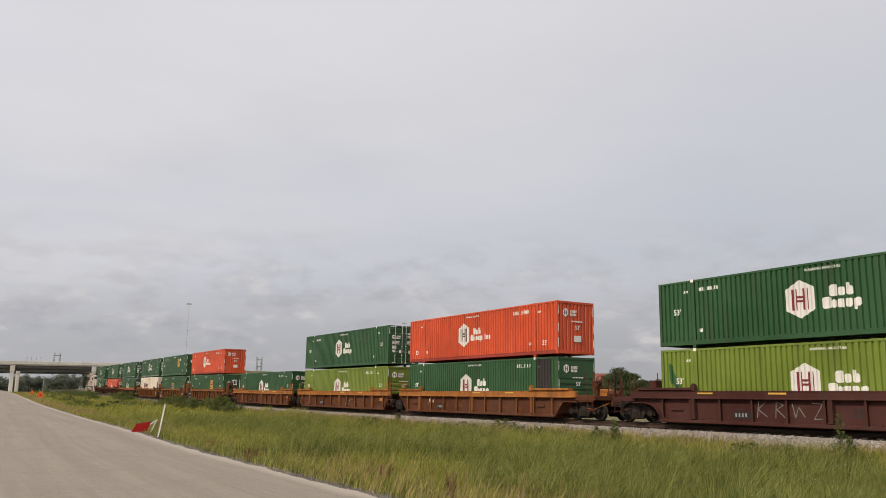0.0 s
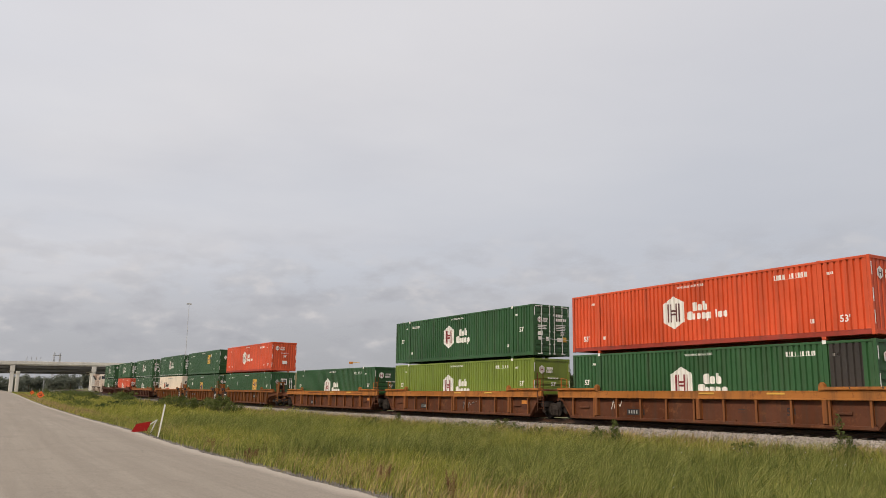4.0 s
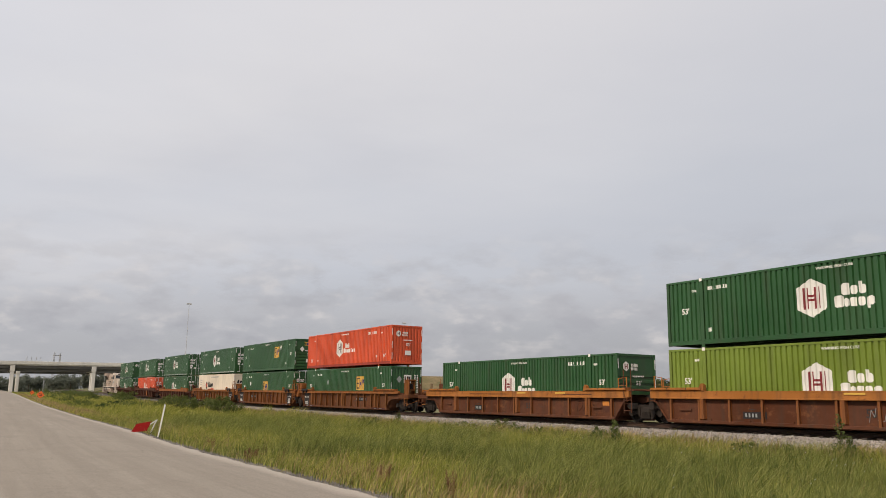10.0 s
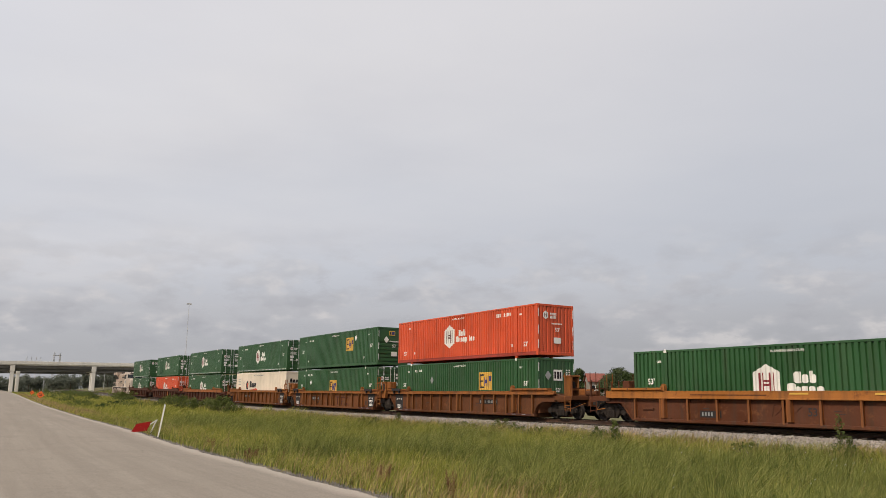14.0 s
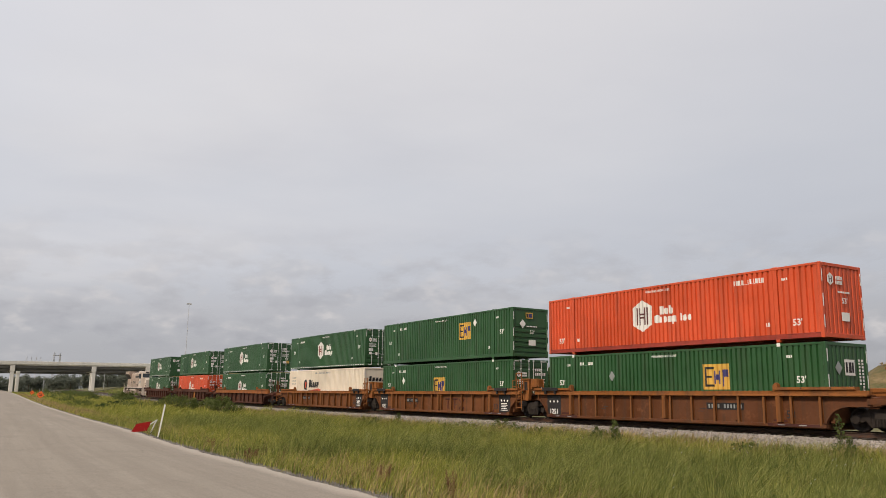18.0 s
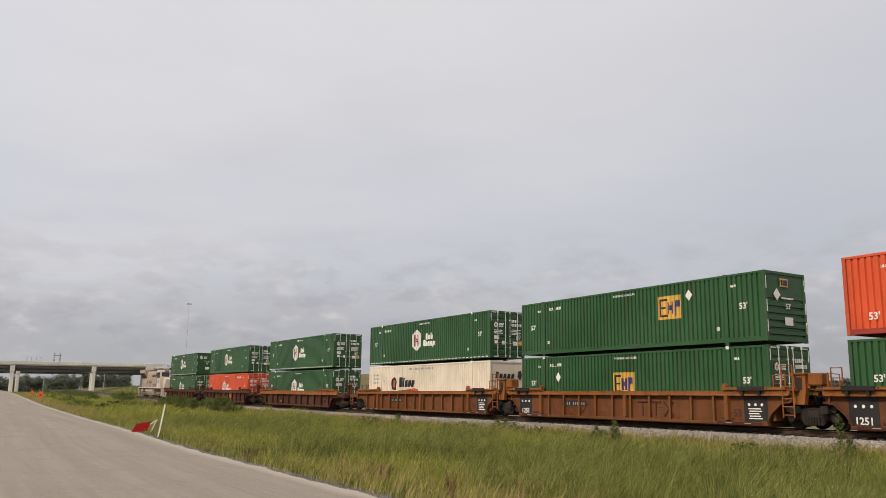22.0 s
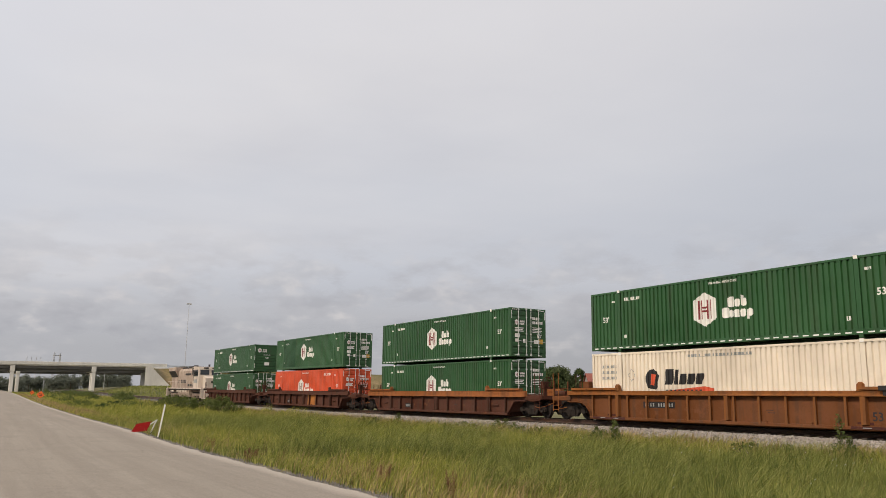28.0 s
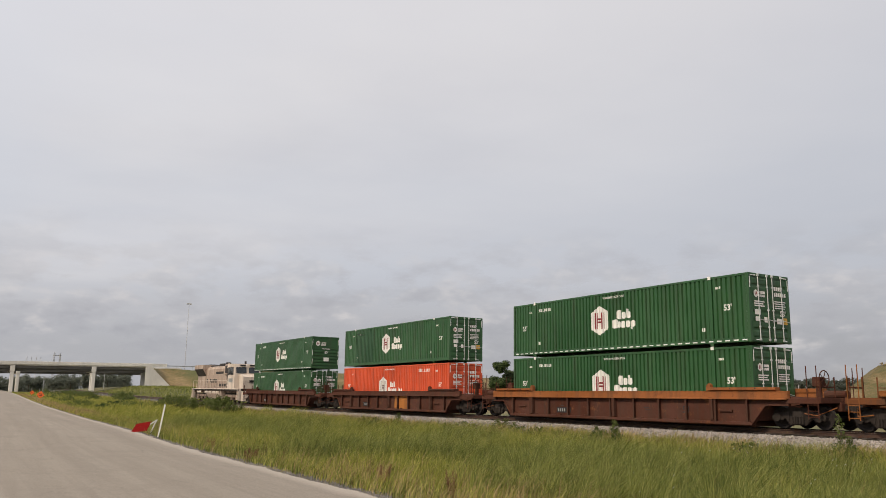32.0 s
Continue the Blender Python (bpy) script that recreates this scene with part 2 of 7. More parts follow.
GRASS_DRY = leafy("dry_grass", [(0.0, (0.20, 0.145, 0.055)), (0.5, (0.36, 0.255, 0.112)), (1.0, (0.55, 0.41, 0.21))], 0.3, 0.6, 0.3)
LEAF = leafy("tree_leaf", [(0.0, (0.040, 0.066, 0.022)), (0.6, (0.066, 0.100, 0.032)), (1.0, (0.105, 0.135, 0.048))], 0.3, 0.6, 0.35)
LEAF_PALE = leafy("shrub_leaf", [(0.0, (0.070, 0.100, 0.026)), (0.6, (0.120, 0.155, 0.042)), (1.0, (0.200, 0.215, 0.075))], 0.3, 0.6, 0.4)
# distance haze is put into this pale grey-green leaf colour
HAZE_LEAF = leafy("haze_tinted_leaf", [(0.0, (0.145, 0.163, 0.128)), (0.6, (0.168, 0.186, 0.148)), (1.0, (0.195, 0.212, 0.168))], 0.3, 0.8, 0.5)
# paler than LEAF, with slight distance haze mixed into the colour
LEAF_BACK_HAZE = leafy("hazed_field_leaf", [(0.0, (0.062, 0.088, 0.038)), (0.6, (0.092, 0.122, 0.052)), (1.0, (0.140, 0.162, 0.075))], 0.3, 0.7, 0.4)
DOCK = leafy("rust_brown_seed", [(0.0, (0.12, 0.062, 0.034)), (0.6, (0.19, 0.105, 0.055)), (1.0, (0.29, 0.18, 0.095))], 0.2, 0.8, 0.15)
PETAL = paint("white_petal", (0.75, 0.74, 0.68), 0.6, 0.1)
PETAL_YELLOW = paint("yellow_petal", (0.72, 0.50, 0.05), 0.6, 0.1)
BARK = concrete("bark", (0.10, 0.075, 0.055), 3)


def stone_material(name="ballast_stone", tone=1.0):
    m, t, b = material(name)
    geo = t.nodes.new("ShaderNodeNewGeometry")
    c = ramp(t, geo.outputs["Random Per Island"], [(p, tuple(tone * q for q in col)) for p, col in ((0.0, (0.13, 0.105, 0.088)), (0.35, (0.23, 0.193, 0.162)), (0.75, (0.335, 0.287, 0.245)), (1.0, (0.48, 0.425, 0.37)))])
    fine = noise_node(t, 30, 5, 0.7)
    big = noise_node(t, 0.5, 4, 0.6)
    c = mix(t, ramp(t, big.outputs["Fac"], [(0.45, grey(0)), (0.7, grey(0.4))]), c, (0.22, 0.17, 0.12))
    c = mix(t, 0.3, c, ramp(t, fine.outputs["Fac"], [(0.3, grey(0.16)), (0.7, grey(0.44))]))
    t.links.new(c, b.inputs["Base Color"])
    b.inputs["Roughness"].default_value = 0.9
    bump(t, b, fine.outputs["Fac"], 0.4, 0.01)
    return m


STONE = stone_material(tone=1.14)
GRIT = stone_material("road_edge_grit", 0.42)


def gravel_material():
    m, t, b = material("ballast_bed")
    vor = t.nodes.new("ShaderNodeTexVoronoi")
    vor.inputs["Scale"].default_value = 17
    co = t.nodes.new("ShaderNodeTexCoord")
    t.links.new(co.outputs["Object"], vor.inputs["Vector"])
    hue = t.nodes.new("ShaderNodeSeparateColor")
    t.links.new(vor.outputs["Color"], hue.inputs[0])
    c = ramp(t, hue.outputs[0], [(0.0, (0.10, 0.09, 0.08)), (0.5, (0.27, 0.25, 0.23)), (1.0, (0.46, 0.43, 0.40))])
    c = mix(t, ramp(t, vor.outputs["Distance"], [(0.25, grey(0)), (0.6, grey(0.9))]), c, (0.05, 0.045, 0.04))
    t.links.new(c, b.inputs["Base Color"])
    b.inputs["Roughness"].default_value = 0.95
    bump(t, b, vor.outputs["Distance"], 0.9, 0.05)
    return m


GRAVEL = gravel_material()
RAIL = paint("rusty_rail", (0.060, 0.033, 0.022), 0.6, 0.6, 0.4)
TIE = concrete("weathered_tie", (0.050, 0.038, 0.030), 3)


# ---------------------------------------------------------------- mesh tools
class Shape:
    """Collects vertices and faces, then becomes one mesh."""

    def __init__(self):
        self.v, self.f = [], []

    def add(self, verts, faces):
        k = len(self.v)
        self.v += [tuple(p) for p in verts]
        self.f += [tuple(i + k for i in f) for f in faces]
        return self

    def box(self, x0, x1, y0, y1, z0, z1, c=0.0):
        x0, x1, y0, y1, z0, z1 = min(x0, x1), max(x0, x1), min(y0, y1), max(y0, y1), min(z0, z1), max(z0, z1)
        c = min(c, 0.45 * min(x1 - x0, y1 - y0, z1 - z0))
        if c <= 0:
            p = [(x, y, z) for z in (z0, z1) for y in (y0, y1) for x in (x0, x1)]
            return self.add(p, [(0, 2, 3, 1), (4, 5, 7, 6), (0, 1, 5, 4), (2, 6, 7, 3), (0, 4, 6, 2), (1, 3, 7, 5)])
        # octagon rings give chamfered edges along the box's height, and bevelled rims
        def ring(z, i):
            a0, a1, b0, b1 = x0 + i, x1 - i, y0 + i, y1 - i
            return [(a0 + c, b0, z), (a1 - c, b0, z), (a1, b0 + c, z), (a1, b1 - c, z), (a1 - c, b1, z), (a0 + c, b1, z), (a0, b1 - c, z), (a0, b0 + c, z)]
        h = min(c * 0.7, 0.2 * min(x1 - x0, y1 - y0))
        p = ring(z0, h) + ring(z0 + c, 0) + ring(z1 - c, 0) + ring(z1, h)
        f = [tuple(range(7, -1, -1)), tuple(range(24, 32))]
        for r in range(3):
            for i in range(8):
                j = (i + 1) % 8
                f.append((r * 8 + i, r * 8 + j, r * 8 + 8 + j, r * 8 + 8 + i))
        return self.add(p, f)

    def prism(self, poly, axis, a, b):
        """A polygon pushed along an axis: 'x' takes (y, z), 'y' takes (x, z), 'z' takes (x, y)."""
        def at(p, w):
            return {"x": (w, p[0], p[1]), "y": (p[0], w, p[1]), "z": (p[0], p[1], w)}[axis]
        n = len(poly)
        p = [at(q, a) for q in poly] + [at(q, b) for q in poly]
        f = [tuple(range(n)), tuple(range(2 * n - 1, n - 1, -1))]
        f += [(i, n + i, n + (i + 1) % n, (i + 1) % n) for i in range(n)]
        return self.add(p, f)

    def rod(self, p0, p1, r, n=8, r1=None):
        p0, p1 = Vector(p0), Vector(p1)
        q = (p1 - p0).to_track_quat("Z", "Y")
        r1 = r if r1 is None else r1
        p = []
        for base, rad in ((p0, r), (p1, r1)):
            for i in range(n):
                a = 2 * math.pi * i / n
                p.append(base + q @ Vector((rad * math.cos(a), rad * math.sin(a), 0)))
        f = [tuple(range(n - 1, -1, -1)), tuple(range(n, 2 * n))]
        f += [(i, (i + 1) % n, n + (i + 1) % n, n + i) for i in range(n)]
        return self.add(p, f)

    def pipe(self, pts, r, n=6):
        for a, b in zip(pts, pts[1:]):
            self.rod(a, b, r, n)
        return self

    def lathe(self, prof, axis_pose=None, n=20):
        """Turns (radius, height) pairs round z."""
        m = axis_pose or Matrix()
        p, f = [], []
        for r, h in prof:
            for i in range(n):
                a = 2 * math.pi * i / n
                p.append(m @ Vector((r * math.cos(a), r * math.sin(a), h)))
        for k in range(len(prof) - 1):
            for i in range(n):
                j = (i + 1) % n
                f.append((k * n + i, k * n + j, k * n + n + j, k * n + n + i))
        f.append(tuple(range(n - 1, -1, -1)))
        f.append(tuple(range((len(prof) - 1) * n, len(prof) * n)))
        return self.add(p, f)

    def mesh(self, name, mat, smooth=False):
        me = bpy.data.meshes.new(name)
        me.from_pydata(self.v, [], self.f)
        me.materials.append(mat)
        if smooth:
            me.polygons.foreach_set("use_smooth", [True] * len(me.polygons))
        me.update()
        return me


def part(name, shape, mat, parent=None, label="", smooth=False, m=None):
    """One mesh object, under a thing or a part."""
    me = shape if isinstance(shape, bpy.types.Mesh) else shape.mesh(name, mat, smooth)
    ob = new(name, me)
    if parent is not None:
        ob.parent = parent
    if m is not None:
        ob.matrix_basis = m
    return tagged(ob, label)


def thing(name, label, category, group="", kind="", m=None):
    ob = new(name)
    ob.empty_display_size = 0.3
    if m is not None:
        ob.matrix_basis = m
    return tagged(ob, label, category, group, kind)


LETTERS = {}


def lettering(text, size, mat, bold=0.0):
    key = (text, size, mat.name, bold)
    if key not in LETTERS:
        cu = bpy.data.curves.new("writing", "FONT")
        cu.body, cu.size, cu.extrude, cu.align_x, cu.align_y = text, size, 0.003, "CENTER", "CENTER"
        cu.offset = bold
        cu.resolution_u = 2
        ob = bpy.data.objects.new("writing", cu)
        me = bpy.data.meshes.new_from_object(ob)
        bpy.data.objects.remove(ob)
        me.materials.clear()
        me.materials.append(mat)
        LETTERS[key] = me
    return LETTERS[key]


def bulk(name, verts, faces, mat, label, category, kind="stuff", parent=None):
    """Many small pieces as one mesh, from arrays of vertices and of equal-sided faces."""
    me = bpy.data.meshes.new(name)
    verts = np.asarray(verts, dtype=np.float32)
    faces = np.asarray(faces, dtype=np.int32)
    k = faces.shape[1]
    me.vertices.add(len(verts))
    me.vertices.foreach_set("co", verts.ravel())
    me.loops.add(faces.size)
    me.loops.foreach_set("vertex_index", faces.ravel())
    me.polygons.add(len(faces))
    me.polygons.foreach_set("loop_start", np.arange(0, faces.size, k, dtype=np.int32))
    me.polygons.foreach_set("loop_total", np.full(len(faces), k, dtype=np.int32))
    me.update(calc_edges=True)
    me.materials.append(mat)
    ob = new(name, me)
    if parent is not None:
        ob.parent = parent
    return tagged(ob, label, category, "", kind)


# ---------------------------------------------------------------- the plan
BEND = -62.0                      # the line is straight on this side of here, then bends away and climbs
TRACK_Y = 28.94
RAIL_Z = 0.65


def climb(x):
    u = max(0.0, BEND - x)
    if u < 163:
        return 0.0045 * u + 0.00002 * u * u
    return 1.265 + 0.011 * (u - 163) if u < 260 else 2.332


def veer(x):
    u = max(0.0, BEND - x)
    k = min(u, 165.0)
    return 0.012 * (k - 8 * (1 - math.exp(-k / 8))) + 0.00013 * k * k + 0.052 * (u - k)


def on_track(x, off=0.0, up=0.0):
    return Vector((x, TRACK_Y + veer(x) + off, RAIL_Z + climb(x) + up))


ROAD_EDGE = [(40, 6.0), (0, 6.35), (-12.6, 6.6), (-20, 6.78), (-25, 6.86), (-31, 7.14), (-37.6, 7.62), (-45, 8.0), (-54.5, 8.36), (-67, 8.84), (-81.5, 9.34), (-100, 10.02), (-122.5, 10.98), (-158, 12.56), (-203, 14.54), (-255, 16.3), (-320, 17.2), (-500, 17.5)]


def edge_y(x):
    return float(np.interp(-x, [-p[0] for p in ROAD_EDGE], [p[1] for p in ROAD_EDGE]))


def wob(x, y, s, seed=0.0):
    return noise.noise(Vector((x * s, y * s, seed)))


def ground_z(x, y):
    """Height of the one sheet of ground."""
    base = climb(x)
    e = edge_y(x)
    if y < e:
        return base - 0.05 if y > e - 13 else base - 0.05 - min(0.5, 0.05 * (e - 13 - y))
    tr = TRACK_Y + veer(x)
    d = tr - y
    lift = 0.0
    if d > 0:
        # verge, shallow ditch, foot of the ballast
        a = min(1.0, (y - e) / 5.0)
        z = -0.05 - 0.42 * math.sin(math.pi * 0.5 * a)
        z += 0.40 * max(0.0, min(1.0, (6.5 - d) / 3.0))
        z += 0.10 * wob(x, y, 0.25)
    else:
        z = -0.1 - 0.3 * min(1, -d / 6) + 0.012 * max(0, -d - 6) + 0.15 * wob(x, y, 0.1)
        far = max(0.0, min(1.0, (-150 - x) / 90.0))
        lift = far * 2.2 * max(0.0, min(1.0, (-d - 5) / 12.0))
        if -d > 400:
            z -= 0.012 * (-d - 400)
    return base + z + lift


# ---------------------------------------------------------------- ground, road, track
def steps(a, b, n, power=1.0):
    return [a + (b - a) * (i / n) ** power for i in range(n + 1)]


def sheet(name, xs, ys, zf, mat, label, category, parent=None):
    vs = [(x, y, zf(x, y)) for y in ys for x in xs]
    n = len(xs)
    fs = [(j * n + i, j * n + i + 1, (j + 1) * n + i + 1, (j + 1) * n + i) for j in range(len(ys) - 1) for i in range(n - 1)]
    me = bpy.data.meshes.new(name)
    me.from_pydata(vs, [], fs)
    me.polygons.foreach_set("use_smooth", [True] * len(fs))
    me.materials.append(mat)
    me.update()
    ob = new(name, me)
    if parent is not None:
        ob.parent = parent
    return tagged(ob, label, category, "", "structure")


gx = [-4500, -3000, -1800, -1100, -700, -520] + steps(-420, -170, 50)[:] + steps(-166, 20, 93) + [40, 80, 160, 350, 800, 2000, 4500]
gy = [-4500, -2000, -800, -300, -120, -60, -30, -16, -8, -3, 0, 2, 4] + steps(5, 36, 62) + steps(38, 80, 21) + [88, 98, 110, 125, 145, 170, 200, 240, 290, 350, 430, 560, 800, 1300, 2400, 4500]
sheet("ground", gx, gy, ground_z, SOIL, "grassy soil with a shallow ditch beside the road", "ground")


def road_sheet():
    s = Shape()
    xs = steps(-430, -70, 90)[:-1] + steps(-70, 45, 230)
    cols = [0.0, 0.35, 1.2, 3.5, 6.0, 9.0, 12.4]
    for i, x in enumerate(xs):
        for k, c in enumerate(cols):
            e = edge_y(x) - c
            if k == 0:
                e += 0.16 * wob(x, 0, 0.9, 3.1) + 0.08 * wob(x, 0, 4.0, 5.0)
            z = climb(x) + (-0.045 if k == 0 else 0.005 + 0.012 * min(c, 6.2) - (0.012 * max(0, c - 6.2)))
            s.v.append((x, e, z))
    n = len(cols)
    for i in range(len(xs) - 1):
        for k in range(n - 1):
            s.f.append((i * n + k, i * n + k + 1, (i + 1) * n + k + 1, (i + 1) * n + k))
    ob = part("road", s, ROAD, smooth=True)
    uv = ob.data.uv_layers.new(name="along")
    for loop in ob.data.loops:
        i, k = divmod(loop.vertex_index, n)
        uv.data[loop.index].uv = (xs[i], cols[k])
    return tagged(ob, "pale worn asphalt road with a ragged gravelly edge", "road", "", "structure")


road_sheet()


def shoulder_strip():
    """Pale gritty strip where the road frays into the grass."""
    rng = np.random.default_rng(11)
    n = 14000
    x = -6 - 120 * rng.random(n) ** 1.6
    off = rng.normal(0.10, 0.22, n)
    y = np.array([edge_y(a) for a in x]) + off
    z = np.array([climb(a) for a in x]) - 0.045 - 0.10 * np.clip(off, 0, 1)
    return scatter_stones("road_edge_gravel", x, y, z, 0.010 + 0.022 * rng.random(n) ** 2, rng, "loose dark grit along the road's edge", mat=GRIT)


def scatter_stones(name, x, y, z, size, rng, label, parent=None, mat=STONE):
    n = len(x)
    base = np.array([(1, 0, 0), (0, 1, 0), (-1, 0, 0), (0, -1, 0), (0, 0, 0.8), (0, 0, -0.6)], dtype=np.float32)
    v = base[None] * (0.65 + 0.7 * rng.random((n, 6, 1))) + rng.normal(0, 0.18, (n, 6, 3))
    a = rng.random(n) * 2 * np.pi
    ca, sa = np.cos(a), np.sin(a)
    vx = v[:, :, 0] * ca[:, None] - v[:, :, 1] * sa[:, None]
    vy = v[:, :, 0] * sa[:, None] + v[:, :, 1] * ca[:, None]
    v = np.stack([vx, vy, v[:, :, 2]], -1) * size[:, None, None] + np.stack([x, y, z], -1)[:, None, :]
    f = np.array([(0, 1, 4), (1, 2, 4), (2, 3, 4), (3, 0, 4), (1, 0, 5), (2, 1, 5), (3, 2, 5), (0, 3, 5)])
    f = (f[None] + 6 * np.arange(n)[:, None, None]).reshape(-1, 3)
    return bulk(name, v.reshape(-1, 3), f, mat, label, "gravel", "stuff", parent)


shoulder_strip()

BED = [(-4.2, -1.0), (-3.75, -0.78), (-2.2, -0.34), (-1.55, -0.26), (1.55, -0.26), (2.2, -0.34), (3.9, -0.85), (4.6, -1.15)]


def ballast():
    s = Shape()
    xs = steps(-420, -230, 40)[:-1] + steps(-230, 22, 200)
    n = len(BED)
    for x in xs:
        for k, (o, h) in enumerate(BED):
            p = on_track(x, o + 0.12 * wob(x, o, 0.8), h + 0.03 * wob(x, o, 1.7, 4))
            s.v.append(tuple(p))
    for i in range(len(xs) - 1):
        for k in range(n - 1):
            s.f.append((i * n + k, (i + 1) * n + k, (i + 1) * n + k + 1, i * n + k + 1))
    ob = part("ballast_bed", s, GRAVEL, smooth=True)
    tagged(ob, "bank of grey crushed-stone ballast under the track", "ballast", "", "structure")
    rng = np.random.default_rng(5)
    n = 42000
    x = -8 - 112 * rng.random(n) ** 1.5
    o = -3.9 + 2.55 * rng.random(n)
    bo, bh = np.array(BED).T
    y = np.array([TRACK_Y + veer(a) for a in x]) + o
    z = np.array([RAIL_Z + climb(a) for a in x]) + np.interp(o, bo, bh) + 0.012
    scatter_stones("ballast_stones", x, y, z, 0.028 + 0.034 * rng.random(n), rng, "grey crushed ballast stones beside the track")


ballast()


def rail_track():
    track = thing("railway_track", "rusty steel rails on weathered wooden ties", "railway track", kind="structure")
    prof = [(-0.075, -0.17), (0.075, -0.17), (0.075, -0.155), (0.012, -0.13), (0.012, -0.045), (0.036, -0.035), (0.036, -0.003), (0.028, 0.0), (-0.028, 0.0), (-0.036, -0.003), (-0.036, -0.035), (-0.012, -0.045), (-0.012, -0.13), (-0.075, -0.155)]
    for side in (-0.755, 0.755):
        s = Shape()
        xs = steps(-420, -62, 60) + [25]
        n = len(prof)
        for x in xs:
            for o, h in prof:
                s.v.append(tuple(on_track(x, side + o, h)))
        for i in range(len(xs) - 1):
            for k in range(n):
                s.f.append((i * n + k, (i + 1) * n + k, (i + 1) * n + (k + 1) % n, i * n + (k + 1) % n))
        part("rail", s, RAIL, track)
        head = Shape()
        for x in xs:
            for o in (-0.024, 0.024):
                head.v.append(tuple(on_track(x, side + o, 0.003)))
        head.f += [(2 * i, 2 * i + 2, 2 * i + 3, 2 * i + 1) for i in range(len(xs) - 1)]
        part("rail_head", head, RUBBING, track, "bright worn running surface")
    tie = Shape().box(-0.115, 0.115, -1.3, 1.3, -0.17, 0.0, 0.012).mesh("tie", TIE)
    for i in range(290):
        x = -2 - 0.56 * i
        slope = math.degrees(math.atan2(veer(x - 0.5) - veer(x + 0.5), -1.0)) + 180
        p = on_track(x, random.uniform(-0.03, 0.03), -0.168 + random.uniform(-0.006, 0.006))
        part("tie", tie, TIE, track, m=pose(*p, 0, 0, random.uniform(-0.8, 0.8) + (slope if slope < 90 else slope - 360)))
    return track


rail_track()


# ---------------------------------------------------------------- containers
CL, CW, CH = 16.154, 2.591, 2.95
HALF = CL / 2
POST = 6.096
RAIL_LOW, RAIL_TOP = 0.12, 0.31
RIB = 0.066


def rib_profile(x0, x1):
    """Trapezoid corrugation along a panel: (x, depth) pairs, depth 0 outside."""
    pts, n = [], max(1, round((x1 - x0) / 0.245))
    p = (x1 - x0) / n
    for i in range(n):
        a = x0 + i * p
        pts += [(a, RIB), (a + 0.21 * p, RIB), (a + 0.32 * p, 0.0), (a + 0.89 * p, 0.0)]
    return pts + [(x1, RIB)]


SIDE_RUNS = [(-HALF + 0.12, -POST - 0.09), (-POST + 0.09, POST - 0.09), (POST + 0.09, HALF - 0.12)]
SIDE_PROF = [rib_profile(a, b) for a, b in SIDE_RUNS]
FLAT = CW / 2 - 0.012


def depth_at(x):
    for pr in SIDE_PROF:
        if pr[0][0] <= x <= pr[-1][0]:
            return float(np.interp(x, [q[0] for q in pr], [q[1] for q in pr]))
    return 0.0


def side_mesh(mat):
    s = Shape()
    for pr in SIDE_PROF:
        n = len(pr)
        vs = [(x, -FLAT + d, RAIL_TOP - 0.01) for x, d in pr] + [(x, -FLAT + d, CH - 0.09) for x, d in pr]
        s.add(vs, [(i, i + 1, n + i + 1, n + i) for i in range(n - 1)])
    # the posts at the forty-foot lifting points
    for px in (-POST, POST):
        s.box(px - 0.09, px + 0.09, -FLAT - 0.006, -FLAT + 0.05, RAIL_TOP - 0.01, CH - 0.09)
    return s.mesh("side_panel", mat)


def frame_mesh(mat):
    s = Shape()
    w = CW / 2
    for sy in (-1, 1):
        s.box(-HALF + 0.1, HALF - 0.1, sy * (w - 0.07), sy * w, CH - 0.10, CH - 0.005, 0.012)
        for sx in (-1, 1):
            s.box(sx * (HALF - 0.14), sx * HALF, sy * (w - 0.14), sy * w, RAIL_LOW - 0.02, CH, 0.014)
    for sx in (-1, 1):
        s.box(sx * (HALF - 0.1), sx * HALF, -w + 0.14, w - 0.14, CH - 0.13, CH - 0.005, 0.01)
        s.box(sx * (HALF - 0.12), sx * HALF, -w + 0.14, w - 0.14, RAIL_LOW, RAIL_TOP - 0.02, 0.01)
    for i in range(26):
        x = -HALF + 0.5 + i * (CL - 1.0) / 25
        s.box(x - 0.03, x + 0.03, -w + 0.1, w - 0.1, RAIL_LOW, RAIL_LOW + 0.12)
    return s.mesh("frame", mat)


def bottom_rail_mesh(mat):
    """Lower side rail with a lip above and a foot below; built at -y."""
    w = CW / 2
    s = Shape()
    s.box(-HALF + 0.14, HALF - 0.14, -w + 0.004, -w + 0.05, RAIL_LOW, RAIL_TOP, 0.01)
    s.box(-HALF + 0.14, HALF - 0.14, -w - 0.004, -w + 0.03, RAIL_TOP - 0.035, RAIL_TOP, 0.006)
    s.box(-HALF + 0.14, HALF - 0.14, -w - 0.004, -w + 0.12, RAIL_LOW, RAIL_LOW + 0.035)
    return s.mesh("bottom_rail", mat)


def casting_mesh(mat):
    s = Shape()
    s.box(-0.09, 0.09, -0.085, 0.085, -0.06, 0.06, 0.012)
    return s.mesh("corner_casting", mat)


